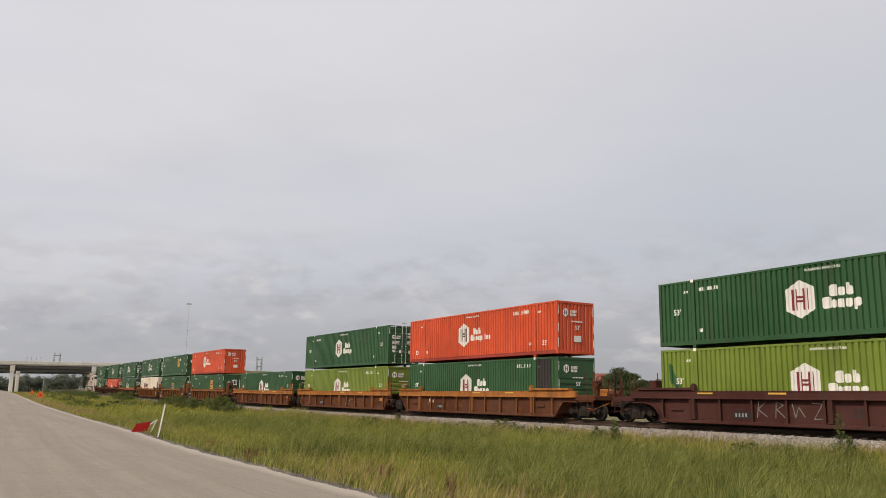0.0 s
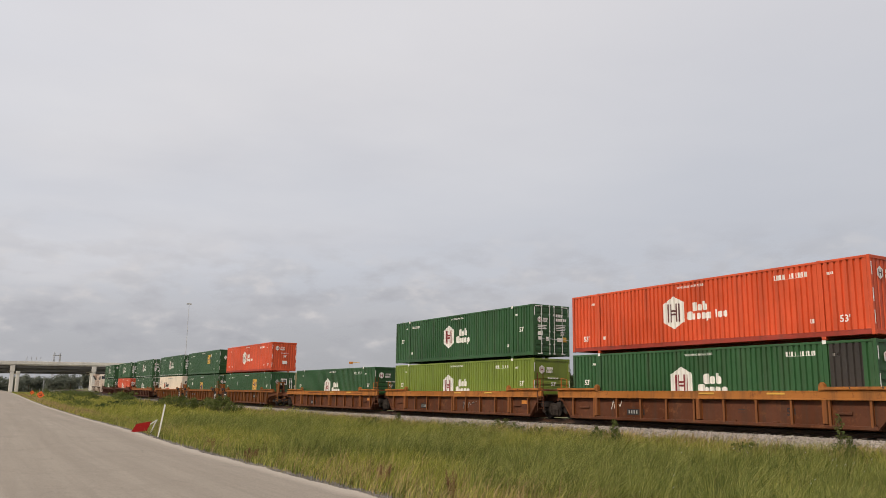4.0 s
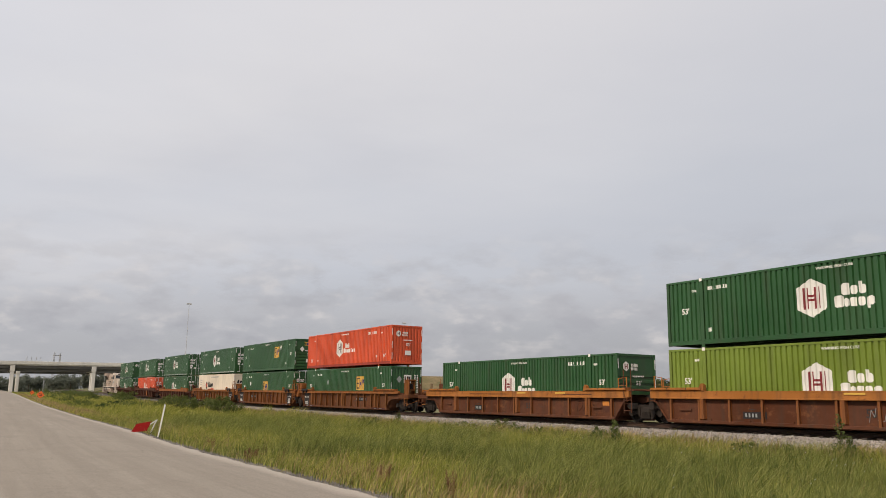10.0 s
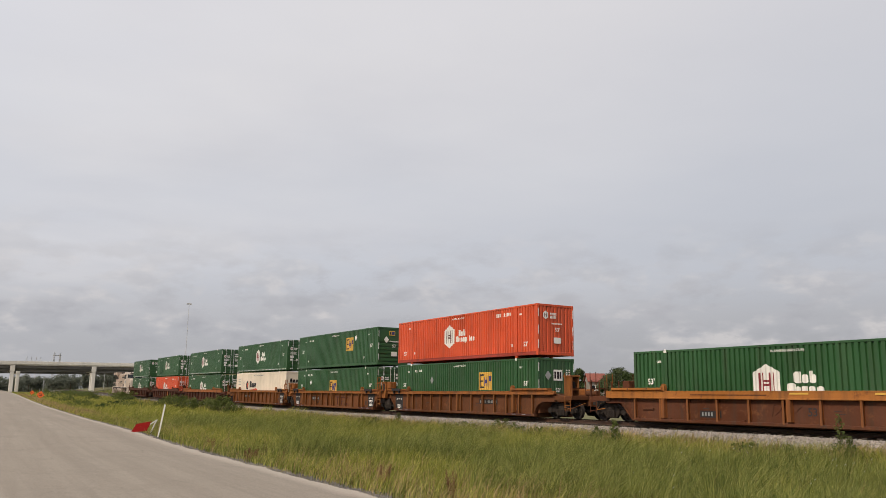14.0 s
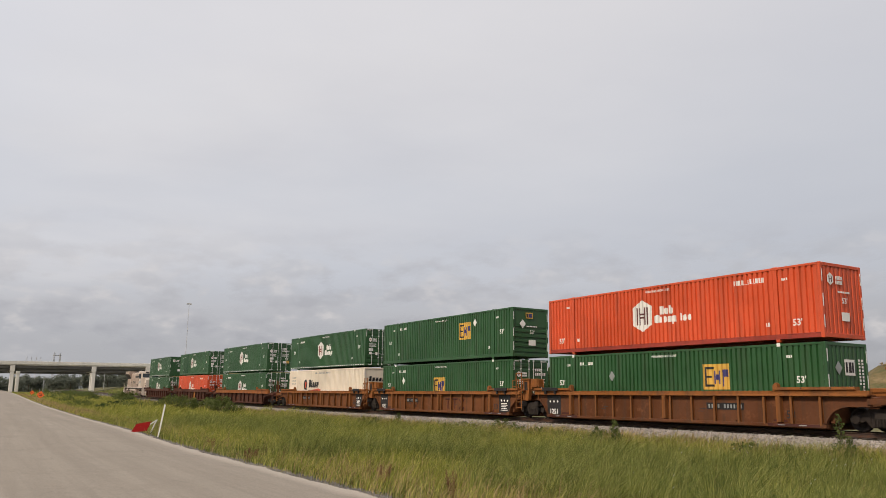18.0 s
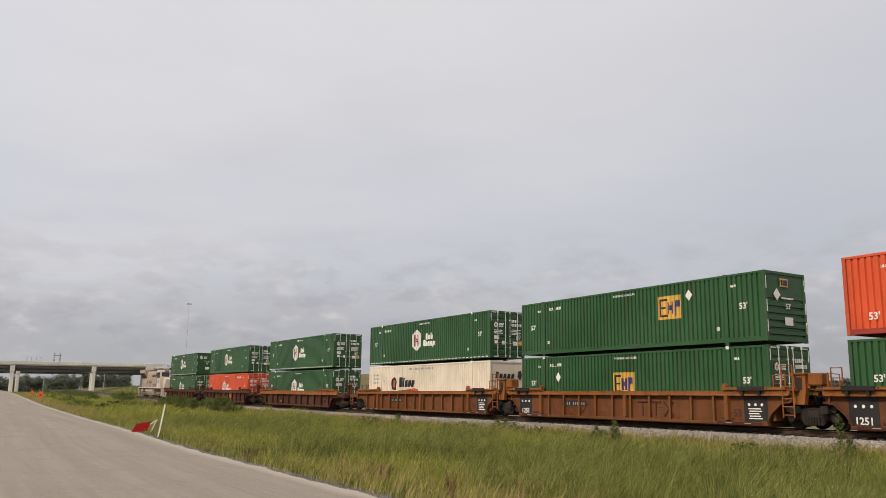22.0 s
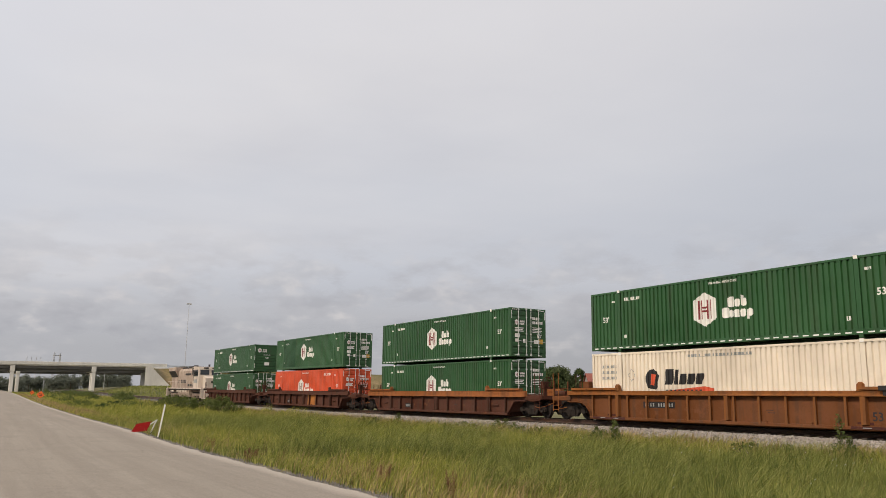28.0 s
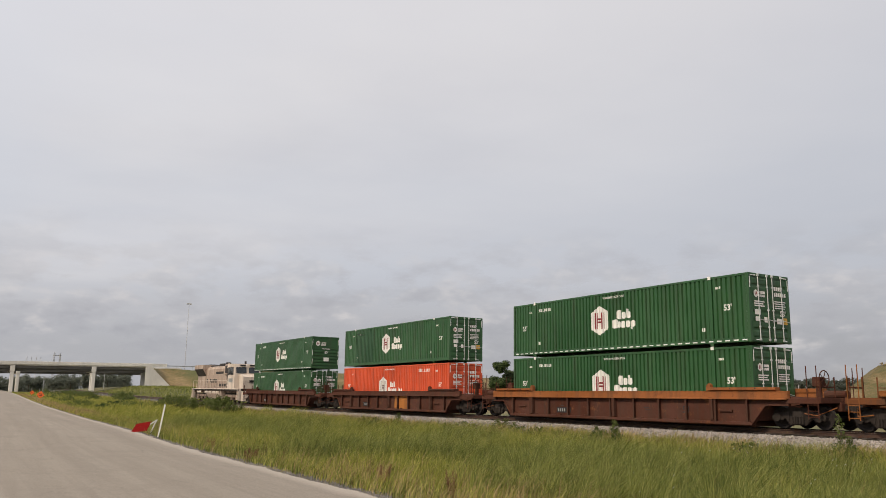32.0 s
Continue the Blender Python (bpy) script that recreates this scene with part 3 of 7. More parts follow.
def roof_mesh(mat):
    s = Shape()
    n = 56
    prof = []
    for i in range(n):
        a = -HALF + 0.1 + (CL - 0.2) * i / n
        p = (CL - 0.2) / n
        prof += [(a, 0), (a + 0.4 * p, 0), (a + 0.5 * p, 0.02), (a + 0.9 * p, 0.02)]
    prof.append((HALF - 0.1, 0))
    k = len(prof)
    s.add([(x, -CW / 2 + 0.06, CH - 0.03 + h) for x, h in prof] + [(x, CW / 2 - 0.06, CH - 0.03 + h) for x, h in prof], [(i, i + 1, k + i + 1, k + i) for i in range(k - 1)])
    s.box(-HALF + 0.12, HALF - 0.12, -CW / 2 + 0.06, CW / 2 - 0.06, RAIL_LOW + 0.12, RAIL_LOW + 0.15)
    return s.mesh("roof", mat)


def front_mesh(mat, kind):
    """The blind end: upright or level ribs, or plain sheet. Built at +x."""
    s = Shape()
    w = CW / 2 - 0.14
    x = HALF - 0.02
    if kind == "plain":
        s.box(x - 0.03, x - 0.008, -w, w, RAIL_TOP - 0.03, CH - 0.12)
    elif kind == "upright":
        n = 9
        p = 2 * w / n
        pts = []
        for i in range(n):
            a = -w + i * p
            pts += [(a, 0.045), (a + 0.22 * p, 0.045), (a + 0.36 * p, 0.0), (a + 0.86 * p, 0.0)]
        pts.append((w, 0.045))
        k = len(pts)
        s.add([(x - d, y, RAIL_TOP - 0.03) for y, d in pts] + [(x - d, y, CH - 0.12) for y, d in pts], [(i, i + 1, k + i + 1, k + i) for i in range(k - 1)])
    else:
        rows = [(RAIL_TOP - 0.03, 0.05)]
        z = RAIL_TOP + 0.06
        while z < CH - 1.25:
            rows += [(z, 0.05), (z + 0.03, 0.0), (z + 0.17, 0.0), (z + 0.20, 0.05)]
            z += 0.285
        rows += [(CH - 1.12, 0.05), (CH - 1.10, 0.015), (CH - 0.12, 0.015)]
        k = len(rows)
        s.add([(x - d, -w, z) for z, d in rows] + [(x - d, w, z) for z, d in rows], [(i, k + i, k + i + 1, i + 1) for i in range(k - 1)])
    return s.mesh("front_wall", mat)


def door_mesh(mat):
    """One door leaf with level ribs, hinge side at y = 0, built at x = 0 facing +x."""
    s = Shape()
    wd, z0, z1 = CW / 2 - 0.15, RAIL_TOP - 0.02, CH - 0.13
    s.box(-0.05, -0.03, 0, wd, z0, z1)
    for y0, y1 in ((0, 0.07), (wd - 0.07, wd)):
        s.box(-0.03, 0.0, y0, y1, z0, z1, 0.006)
    n = 7
    h = (z1 - z0) / n
    for i in range(n):
        s.prism([(-0.03, z0 + i * h + 0.02), (0.0, z0 + i * h + 0.07), (0.0, z0 + (i + 1) * h - 0.12), (-0.03, z0 + (i + 1) * h - 0.06)], "y", 0.07, wd - 0.07)
    return s.mesh("door", mat)


def lock_rod_mesh():
    s = Shape()
    z0, z1 = RAIL_TOP - 0.12, CH - 0.05
    s.rod((0, 0, z0), (0, 0, z1), 0.019, 8)
    for z in (z0 + 0.03, z1 - 0.03):
        s.box(-0.03, 0.03, -0.05, 0.05, z - 0.05, z + 0.05, 0.01)
    for z in (z0 + 0.55, z0 + 1.25, z1 - 0.5):
        s.box(-0.035, 0.028, -0.045, 0.045, z - 0.03, z + 0.03, 0.008)
    s.rod((0.03, 0, z0 + 0.85), (0.03, 0.42, z0 + 0.80), 0.014, 6)
    return s.mesh("lock_rod", ZINC)


def conform(polys, lift=0.004):
    """Paint laid on the ribbed side: convex outlines in (x, z), cut along the ribs."""
    s = Shape()
    for poly in polys:
        xs = [p[0] for p in poly]
        a, b = min(xs), max(xs)
        cuts = sorted({a, b, *[x for x in xs], *[q[0] for pr in SIDE_PROF for q in pr if a < q[0] < b]})
        clean = [cuts[0]]
        for c in cuts[1:]:
            if c - clean[-1] > 1e-4:
                clean.append(c)
        rows = []
        for x in clean:
            xx = min(max(x, a + 1e-5), b - 1e-5)
            zs = []
            for (x0, z0), (x1, z1) in zip(poly, poly[1:] + poly[:1]):
                if (x0 - xx) * (x1 - xx) <= 0 and abs(x1 - x0) > 1e-9:
                    zs.append(z0 + (z1 - z0) * (xx - x0) / (x1 - x0))
            rows.append((x, min(zs), max(zs)))
        vs = []
        for x, lo, hi in rows:
            y = -FLAT + depth_at(x) - lift
            vs += [(x, y, lo), (x, y, hi)]
        s.add(vs, [(2 * i, 2 * i + 2, 2 * i + 3, 2 * i + 1) for i in range(len(rows) - 1)])
    return s


def conform_row(items, lo, lift=0.004, joint=0.012):
    """A row of upright blocks on a thin common foot, one painted piece: items are (x0, x1, top)."""
    s = Shape()
    a, b = items[0][0], items[-1][1]
    cuts = sorted({a, b, *[x for it in items for x in it[:2]], *[q[0] for pr in SIDE_PROF for q in pr if a < q[0] < b]})
    index = {}

    def vert(x, z):
        key = (round(x, 5), round(z, 5))
        if key not in index:
            index[key] = len(s.v)
            s.v.append((x, -FLAT + depth_at(x) - lift, z))
        return index[key]
    for x0, x1 in zip(cuts, cuts[1:]):
        if x1 - x0 < 1e-5:
            continue
        m = (x0 + x1) / 2
        top = lo + joint
        for p, q, hi in items:
            if p <= m <= q:
                top = max(top, hi)
        s.f.append((vert(x0, lo), vert(x1, lo), vert(x1, top), vert(x0, top)))
    return s


def rect(x0, x1, z0, z1, slant=0.0):
    return [(x0, z0), (x1, z0), (x1 + slant, z1), (x0 + slant, z1)]


def hexagon(cx, cz, w, h):
    return [(cx - w, cz - h * 0.56), (cx, cz - h), (cx + w, cz - h * 0.56), (cx + w, cz + h * 0.56), (cx, cz + h), (cx - w, cz + h * 0.56)]


def word_blocks(x, z, size, letters, gap=0.13):
    """A painted word stood in for by plain solid blocks with cut corners, one a letter: (width, height, stem)."""
    out = []
    for wd, hi, stem in letters:
        w, h, c = size * wd, size * hi, size * 0.12
        k = min(size * 0.26, w * 0.5)
        out.append([(x + c, z), (x + w - c, z), (x + w, z + c), (x + w, z + h - c), (x + w - c, z + h), (x + c, z + h), (x, z + h - c), (x, z + c)])
        if stem > 0:
            out.append(rect(x, x + k, z + h - c, z + size * (hi + stem)))
        elif stem < 0:
            out.append(rect(x, x + k, z + size * stem, z + c))
        x += w + size * gap
    return out


MESHES = {}


def shared(key, make):
    if key not in MESHES:
        MESHES[key] = make()
    return MESHES[key]


WORD_UP = [(0.74, 1.0, 0), (0.60, 0.74, 0), (0.62, 0.74, 0.30)]
WORD_LOW = [(0.76, 1.0, 0), (0.36, 0.74, 0), (0.62, 0.74, 0), (0.60, 0.74, 0), (0.62, 0.74, -0.24)]
WORD_INC = [(0.24, 1.0, 0), (0.58, 0.74, 0), (0.56, 0.74, 0)]


def emblem_side(box, mat_key, low, bars, inc, end_door, cx):
    """White hexagon with dark bars, two rows of word blocks."""
    cz = 1.60 if not low else 1.45
    part("emblem", shared(("hex", cx, low), lambda: conform([hexagon(cx, cz, 0.62, 0.74)]).mesh("emblem", WHITE)), WHITE, box, "white painted hexagon emblem")

    def inner():
        p = []
        for k in (-1, 1):
            p += [rect(cx + k * 0.24 - 0.115, cx + k * 0.24 - 0.03, cz - 0.42, cz + 0.40), rect(cx + k * 0.24 + 0.03, cx + k * 0.24 + 0.115, cz - 0.42, cz + 0.40)]
        p += [rect(cx - 0.13, cx + 0.13, cz - 0.12, cz - 0.035), rect(cx - 0.13, cx + 0.13, cz + 0.035, cz + 0.12)]
        return conform(p, 0.007).mesh("emblem_mark", bars)
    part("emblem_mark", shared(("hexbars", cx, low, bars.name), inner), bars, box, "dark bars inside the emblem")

    size = 0.375 if inc else 0.435
    x0 = cx + (0.76 if inc else 0.92)
    rows = [(x0 + (0.30 if inc else 0.28), cz - 0.02, WORD_UP), (x0, cz - 0.03 - 0.98 * size, WORD_LOW)]
    if inc:
        rows.append((x0 + 1.56, cz - 0.03 - 0.98 * size, WORD_INC))
    for k, (xx, zz, hs) in enumerate(rows):
        part("painted_word", shared(("words", cx, low, inc, k), lambda: conform(word_blocks(xx, zz, size, hs)).mesh("painted_word", WHITE)), WHITE, box, "white painted word as plain blocks")


FLANK = -FLAT - 0.006


def write_side(box, text, x, z, size, mat, name="writing", bold=0.0):
    part(name, lettering(text, size, mat, bold), mat, box, m=pose(x, FLANK, z, 90, 0, 0))


def write_end(box, text, y, z, size, mat, bold=0.0):
    part("writing", lettering(text, size, mat, bold), mat, box, m=pose(HALF + 0.012, y, z, 90, 0, 90))


def bars_side(box, x, z, w, h, mat, n=9, name="number_mark"):
    def make():
        p, rng = [], random.Random(int(x * 100) + n)
        step = w / n
        for i in range(n):
            if i == 4 and n > 7:
                continue
            p.append((x - w / 2 + i * step, x - w / 2 + i * step + step * 0.62, z + h / 2))
        return conform_row(p, z - h / 2).mesh(name, mat)
    part(name, shared((name, x, z, w, h, mat.name, n), make), mat, box)


def end_patch(box, y0, y1, z0, z1, mat, name="label_patch", x=None):
    xx = HALF + 0.006 if x is None else x
    s = Shape().box(xx, xx + 0.008, y0, y1, z0, z1)
    part(name, s, mat, box)


def hex_end(box, y, z, r, ink):
    xx = HALF + 0.008
    pts = [(y + r * 0.86 * math.cos(a), z + r * math.sin(a)) for a in [math.radians(30 + 60 * i) for i in range(6)]]
    part("end_emblem", Shape().prism(pts, "x", xx, xx + 0.006), WHITE, box, "white hexagon emblem on the end")
    s = Shape()
    for k in (-1, 1):
        s.box(xx + 0.006, xx + 0.01, y + k * r * 0.3 - r * 0.1, y + k * r * 0.3 + r * 0.1, z - r * 0.5, z + r * 0.5)
    s.box(xx + 0.006, xx + 0.01, y - r * 0.3, y + r * 0.3, z - r * 0.08, z + r * 0.08)
    part("end_emblem_mark", s, ink, box)


def container(paint_mat, end, brand, label, low=False, dashes=False, patch=None):
    """end: 'door', 'ribs', 'upright' or 'plain' is what shows at +x; brand: 'hexagon', 'hexagon_long', 'square', 'slanted'."""
    box = thing("shipping_container", label, "shipping container", "containers on the train")
    key = paint_mat.name
    part("frame", shared(("frame", key), lambda: frame_mesh(paint_mat)), paint_mat, box)
    side = shared(("side", key), lambda: side_mesh(paint_mat))
    part("side_panel", side, paint_mat, box)
    part("side_panel", side, paint_mat, box, m=pose(0, 0, 0, 0, 0, 180))
    rail_mat = ORANGE_RAIL if paint_mat is ORANGE else paint_mat
    rail = shared(("rail", key), lambda: bottom_rail_mesh(rail_mat))
    rail_label = "dull red bottom rail" if paint_mat is ORANGE else ""
    part("bottom_rail", rail, rail_mat, box, rail_label)
    part("bottom_rail", rail, rail_mat, box, rail_label, m=pose(0, 0, 0, 0, 0, 180))
    part("roof", shared(("roof", key), lambda: roof_mesh(paint_mat)), paint_mat, box)
    cast = shared(("cast", key), lambda: casting_mesh(paint_mat))
    for sx in (-1, 1):
        for sy in (-1, 1):
            for z in (0.06, CH - 0.045):
                part("corner_casting", cast, paint_mat, box, m=pose(sx * POST, sy * (CW / 2 - 0.082), z))
            if brand == "hexagon_long" or (brand == "square" and not low):
                continue
            part("top_casting_mark", shared("mark", lambda: Shape().box(-0.08, 0.08, -0.004, 0.004, -0.07, 0.07).mesh("top_casting_mark", WHITE)), WHITE, box, m=pose(sx * POST, sy * (CW / 2 + 0.008), CH - 0.04))
    # ends
    doors_at = 1 if end == "door" else -1
    door = shared(("door", key), lambda: door_mesh(paint_mat))
    rod = shared("lock_rod", lock_rod_mesh)
    wd = CW / 2 - 0.15
    for k in (0, 1):
        if doors_at == 1:
            m = pose(HALF - 0.005, -wd - 0.005, 0) if k == 0 else pose(HALF - 0.005, 0.005, 0)
        else:
            m = pose(-HALF + 0.005, wd + 0.005, 0, 0, 0, 180) if k == 0 else pose(-HALF + 0.005, -0.005, 0, 0, 0, 180)
        leaf = part("door", door, paint_mat, box, m=m)
        for yy in (wd * 0.36, wd * 0.86) if k == 0 else (wd * 0.14, wd * 0.64):
            part("lock_rod", rod, ZINC, leaf, "grey steel lock rod", m=pose(0.045, yy, 0))
    fm = shared(("front", key, end), lambda: front_mesh(paint_mat, end))
    part("front_wall", fm, paint_mat, box, m=Matrix() if doors_at == -1 else pose(0, 0, 0, 0, 0, 180))
    w = CW / 2
    ink = MAROON_INK if brand != "hexagon_long" else DULL_INK
    if end == "door":
        # reflective corner marks, labels and number bars on the doors
        for yy in (-1, 1):
            end_patch(box, yy * (w - 0.09) - 0.02, yy * (w - 0.09) + 0.02, CH - 0.62, CH - 0.16, TAPE, "reflective_strip", HALF + 0.003)
            end_patch(box, yy * (w - 0.30) - 0.17, yy * (w - 0.30) + 0.17, CH - 0.115, CH - 0.075, TAPE, "reflective_strip", HALF + 0.003)
            if not low:
                end_patch(box, yy * 0.85 - 0.13, yy * 0.85 + 0.13, RAIL_TOP - 0.13, RAIL_TOP - 0.09, TAPE, "reflective_strip", HALF + 0.003)
        hex_end(box, -0.86, CH - 0.85, 0.17, ink)
        for i in range(5):
            end_patch(box, -0.62 + 0.07 * i, -0.575 + 0.07 * i, CH - 0.85, CH - 0.74, WHITE, "number_mark")
            end_patch(box, -0.64 + 0.07 * i, -0.595 + 0.07 * i, CH - 0.98, CH - 0.88, WHITE, "number_mark")
        for i in range(4):
            end_patch(box, 0.30 + 0.13 * i, 0.39 + 0.13 * i, CH - 0.66, CH - 0.50, WHITE, "number_mark")
        for i in range(6):
            end_patch(box, 0.30 + 0.13 * i, 0.39 + 0.13 * i, CH - 0.90, CH - 0.74, WHITE, "number_mark")
        for k in range(4):
            end_patch(box, 0.30, 1.0 - 0.05 * (k % 2), CH - 1.14 - 0.09 * k, CH - 1.10 - 0.09 * k, WHITE, "text_mark")
        for k in range(3):
            end_patch(box, -0.98, -0.35 - 0.08 * (k % 2), CH - 1.20 - 0.09 * k, CH - 1.15 - 0.09 * k, WHITE, "text_mark")
        if not low:
            end_patch(box, -0.98, -0.62, CH - 1.72, CH - 1.50, WHITE, "label_patch")
            end_patch(box, -0.95, -0.72, CH - 1.98, CH - 1.80, WHITE, "label_patch")
            end_patch(box, -0.40, -0.22, CH - 2.02, CH - 1.80, WHITE, "label_patch")
            end_patch(box, 0.40, 0.72, CH - 2.05, CH - 1.82, WHITE, "label_patch")
            end_patch(box, 0.76, 1.06, CH - 2.05, CH - 1.78, YELLOW, "hazard_label")
            write_end(box, "53'", 0.80, CH - 1.62, 0.30, WHITE, 0.006)
    else:
        for yy in (-1, 1):
            for z in (CH - 0.45, CH - 1.4, CH - 2.2):
                end_patch(box, yy * (w - 0.07) - 0.018, yy * (w - 0.07) + 0.018, z - 0.28, z + 0.2, TAPE, "reflective_strip", HALF + 0.003)
        if brand == "square":
            pale = end == "upright"
            z0 = CH - 1.22 if pale else CH - 0.62
            u = 1.75 if pale else 1.0
            y0 = -0.20 if pale else -0.35
            end_patch(box, y0, y0 + (0.62 if pale else 0.50), z0, z0 + 0.34 * u, WHITE if pale else YELLOW, "emblem_patch")
            for i, wd2 in enumerate((0.10, 0.14, 0.10)):
                a = y0 + (0.05 + 0.19 * i if pale else 0.04 + 0.15 * i)
                end_patch(box, a, a + wd2 * 1.1, z0 + 0.06 * u, z0 + 0.28 * u, BLACK_INK if i == 0 or pale else BLUE_INK, "emblem_mark", HALF + 0.015)
            dz = CH - 0.95
            part("diamond_placard", Shape().prism([(-0.80, dz), (-0.58, dz - 0.26), (-0.36, dz), (-0.58, dz + 0.26)], "x", HALF + 0.004, HALF + 0.012), STEEL if pale else WHITE, box)
            if pale:
                for c, n in ((0.68, 8), (0.88, 12)):
                    for i in range(n):
                        end_patch(box, c, c + 0.10, CH - 0.68 - 0.125 * i, CH - 0.60 - 0.125 * i, WHITE, "text_mark")
        elif brand != "slanted":
            hex_end(box, -0.72, CH - 0.62, 0.24, ink)
            for i in range(5):
                end_patch(box, -0.38 + 0.09 * i, -0.32 + 0.09 * i, CH - 0.62, CH - 0.48, WHITE, "number_mark")
                end_patch(box, -0.40 + 0.09 * i, -0.34 + 0.09 * i, CH - 0.80, CH - 0.66, WHITE, "number_mark")
        if not low:
            end_patch(box, -0.15, 0.35, CH - 2.18, CH - 1.85, WHITE, "label_patch")
        if brand != "slanted":
            write_end(box, "53'", 0.1, CH - 1.42 if brand != "square" or end != "upright" else CH - 1.75, 0.30, WHITE, 0.006)
            for i in range(7 if end != "upright" or brand != "square" else 0):
                end_patch(box, -0.3 + 0.11 * i, -0.22 + 0.11 * i, CH - 1.12, CH - 1.05, WHITE, "text_mark")
    # writing on the side
    dark_on = BLACK_INK if brand == "slanted" else WHITE
    zl = CH - 1.38 if not low else 1.55
    if brand == "hexagon_long" or (brand == "square" and low):
        zl = 0.72 if brand == "hexagon_long" and not low else zl
    if brand != "slanted":
        for x in (-HALF + 1.08, HALF - 1.08):
            if "dark patch" in label and x > 0:
                continue
            write_side(box, "53'", x, zl, 0.36, dark_on, bold=0.008)
        for x in (-POST - 0.42, POST + 0.45):
            bars_side(box, x, CH - 0.50, 0.30, 0.10, dark_on, 3, "text_mark")
        for x in (-POST + 0.42, POST - 0.42):
            bars_side(box, x, 0.72, 0.22, 0.16, dark_on, 2, "text_mark")
    if brand in ("hexagon", "hexagon_long"):
        cx = -0.85 if brand == "hexagon" else -1.15
        emblem_side(box, key, low, ink, brand == "hexagon_long", end, cx)
        write_side(box, "WARNING HIGH CUBE", cx + 1.0, CH - 0.27, 0.145, WHITE, bold=0.001)
        if brand == "hexagon_long":
            bars_side(box, POST - 1.25, CH - 0.42, 1.5, 0.20, WHITE, 11)
        elif low and end != "door":
            bars_side(box, POST - 1.0, CH - 0.42, 1.3, 0.18, WHITE, 11)
        else:
            bars_side(box, -POST + 0.85, CH - 0.45, 1.05, 0.15, WHITE, 11)
    elif brand == "square":
        cx, cz = (3.0, 1.85) if not low else patch or (3.0, 1.72)
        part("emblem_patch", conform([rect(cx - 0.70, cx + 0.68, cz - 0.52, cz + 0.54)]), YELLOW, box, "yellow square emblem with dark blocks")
        part("emblem_mark", conform([rect(cx - 0.62, cx - 0.50, cz - 0.40, cz + 0.42), rect(cx - 0.50, cx - 0.15, cz + 0.32, cz + 0.42), rect(cx - 0.50, cx - 0.22, cz - 0.03, cz + 0.05), rect(cx - 0.50, cx - 0.15, cz - 0.40, cz - 0.31)], 0.008), BLACK_INK, box)
        part("emblem_mark", conform([rect(cx - 0.14, cx - 0.03, cz - 0.30, cz + 0.26), rect(cx - 0.03, cx + 0.10, cz - 0.12, cz + 0.10, 0.02), rect(cx + 0.10, cx + 0.21, cz - 0.30, cz + 0.26), rect(cx + 0.30, cx + 0.40, cz - 0.40, cz + 0.30), rect(cx + 0.40, cx + 0.60, cz + 0.0, cz + 0.30)], 0.008), BLUE_INK, box)
        dx = cx + 1.15 if not low else -HALF + (4.8 if patch is None else 1.98 + 1.2)
        dz = cz + 0.45 if not low else 1.85
        part("diamond_placard", Shape().prism([(dx - 0.2, dz), (dx, dz - 0.25), (dx + 0.2, dz), (dx, dz + 0.25)], "y", -FLAT - 0.014, -FLAT - 0.003), WHITE if not low or patch else STEEL, box, "diamond-shaped placard")
        write_side(box, "WARNING HIGH CUBE", 0.1, CH - 0.27, 0.145, WHITE, bold=0.001)
        bars_side(box, -POST + 1.0, CH - 0.45, 1.0, 0.15, WHITE, 9)
    elif brand == "slanted":
        # dark slanted blocks for the word, a dark and red crest before it, a red streak below
        x0, z0 = -HALF + 4.75, 1.42
        for lo, hi, wd2 in ((0, 1.1, 1.2), (0, 1.05, 0.5), (0, 0.75, 0.9), (0, 0.75, 0.95), (0, 0.75, 0.95)):
            part("painted_block", conform([rect(x0, x0 + 0.40 * wd2, z0, z0 + hi * 0.62, 0.12)]), BLACK_INK, box, "black slanted word block")
            x0 += 0.40 * wd2 + 0.09
        hx, hz = -HALF + 4.05, 1.62
        part("crest", conform([[(hx - 0.48, hz + 0.1), (hx - 0.3, hz - 0.35), (hx + 0.2, hz - 0.42), (hx + 0.42, hz + 0.2), (hx + 0.1, hz + 0.52), (hx - 0.25, hz + 0.45)]]), BLACK_INK, box, "dark crest shape")
        part("crest_flash", conform([[(hx - 0.12, hz - 0.2), (hx + 0.1, hz - 0.25), (hx + 0.22, hz + 0.25), (hx - 0.05, hz + 0.3)]], 0.008), RED_INK, box)
        part("streak", conform([[(hx + 0.6, 1.02), (hx + 3.5, 1.02), (hx + 3.45, 1.25), (hx + 3.0, 1.34), (hx + 0.9, 1.16)]]), RED_INK, box, "red-orange streak under the word")
        part("painted_word_lower", conform_row([(-HALF + 4.8 + 0.24 * i, -HALF + 4.98 + 0.24 * i, 1.2) for i in range(9)], 1.03, 0.008), BLACK_INK, box)
        gx, gz = -HALF + 2.72, CH - 1.08
        for sx in (-1, 1):
            for sz in (-1, 1):
                ring = [(gx, gz + sz * 0.30), (gx, gz + sz * 0.27), (gx + sx * 0.21, gz), (gx + sx * 0.24, gz)]
                part("placard_edge", conform([ring]), STEEL, box, "thin grey edge of a diamond placard")
        for r in range(3):
            bars_side(box, -HALF + 1.2, 2.30 - 0.27 * r, 1.15, 0.13, STEEL, 8, "text_mark")
        bars_side(box, -0.2, CH - 0.30, 3.4, 0.12, STEEL, 18, "text_mark")
        for i in range(5):
            y0 = -0.90 + 0.29 * i
            top = CH - 0.76 + (0.10 if i == 0 else 0)
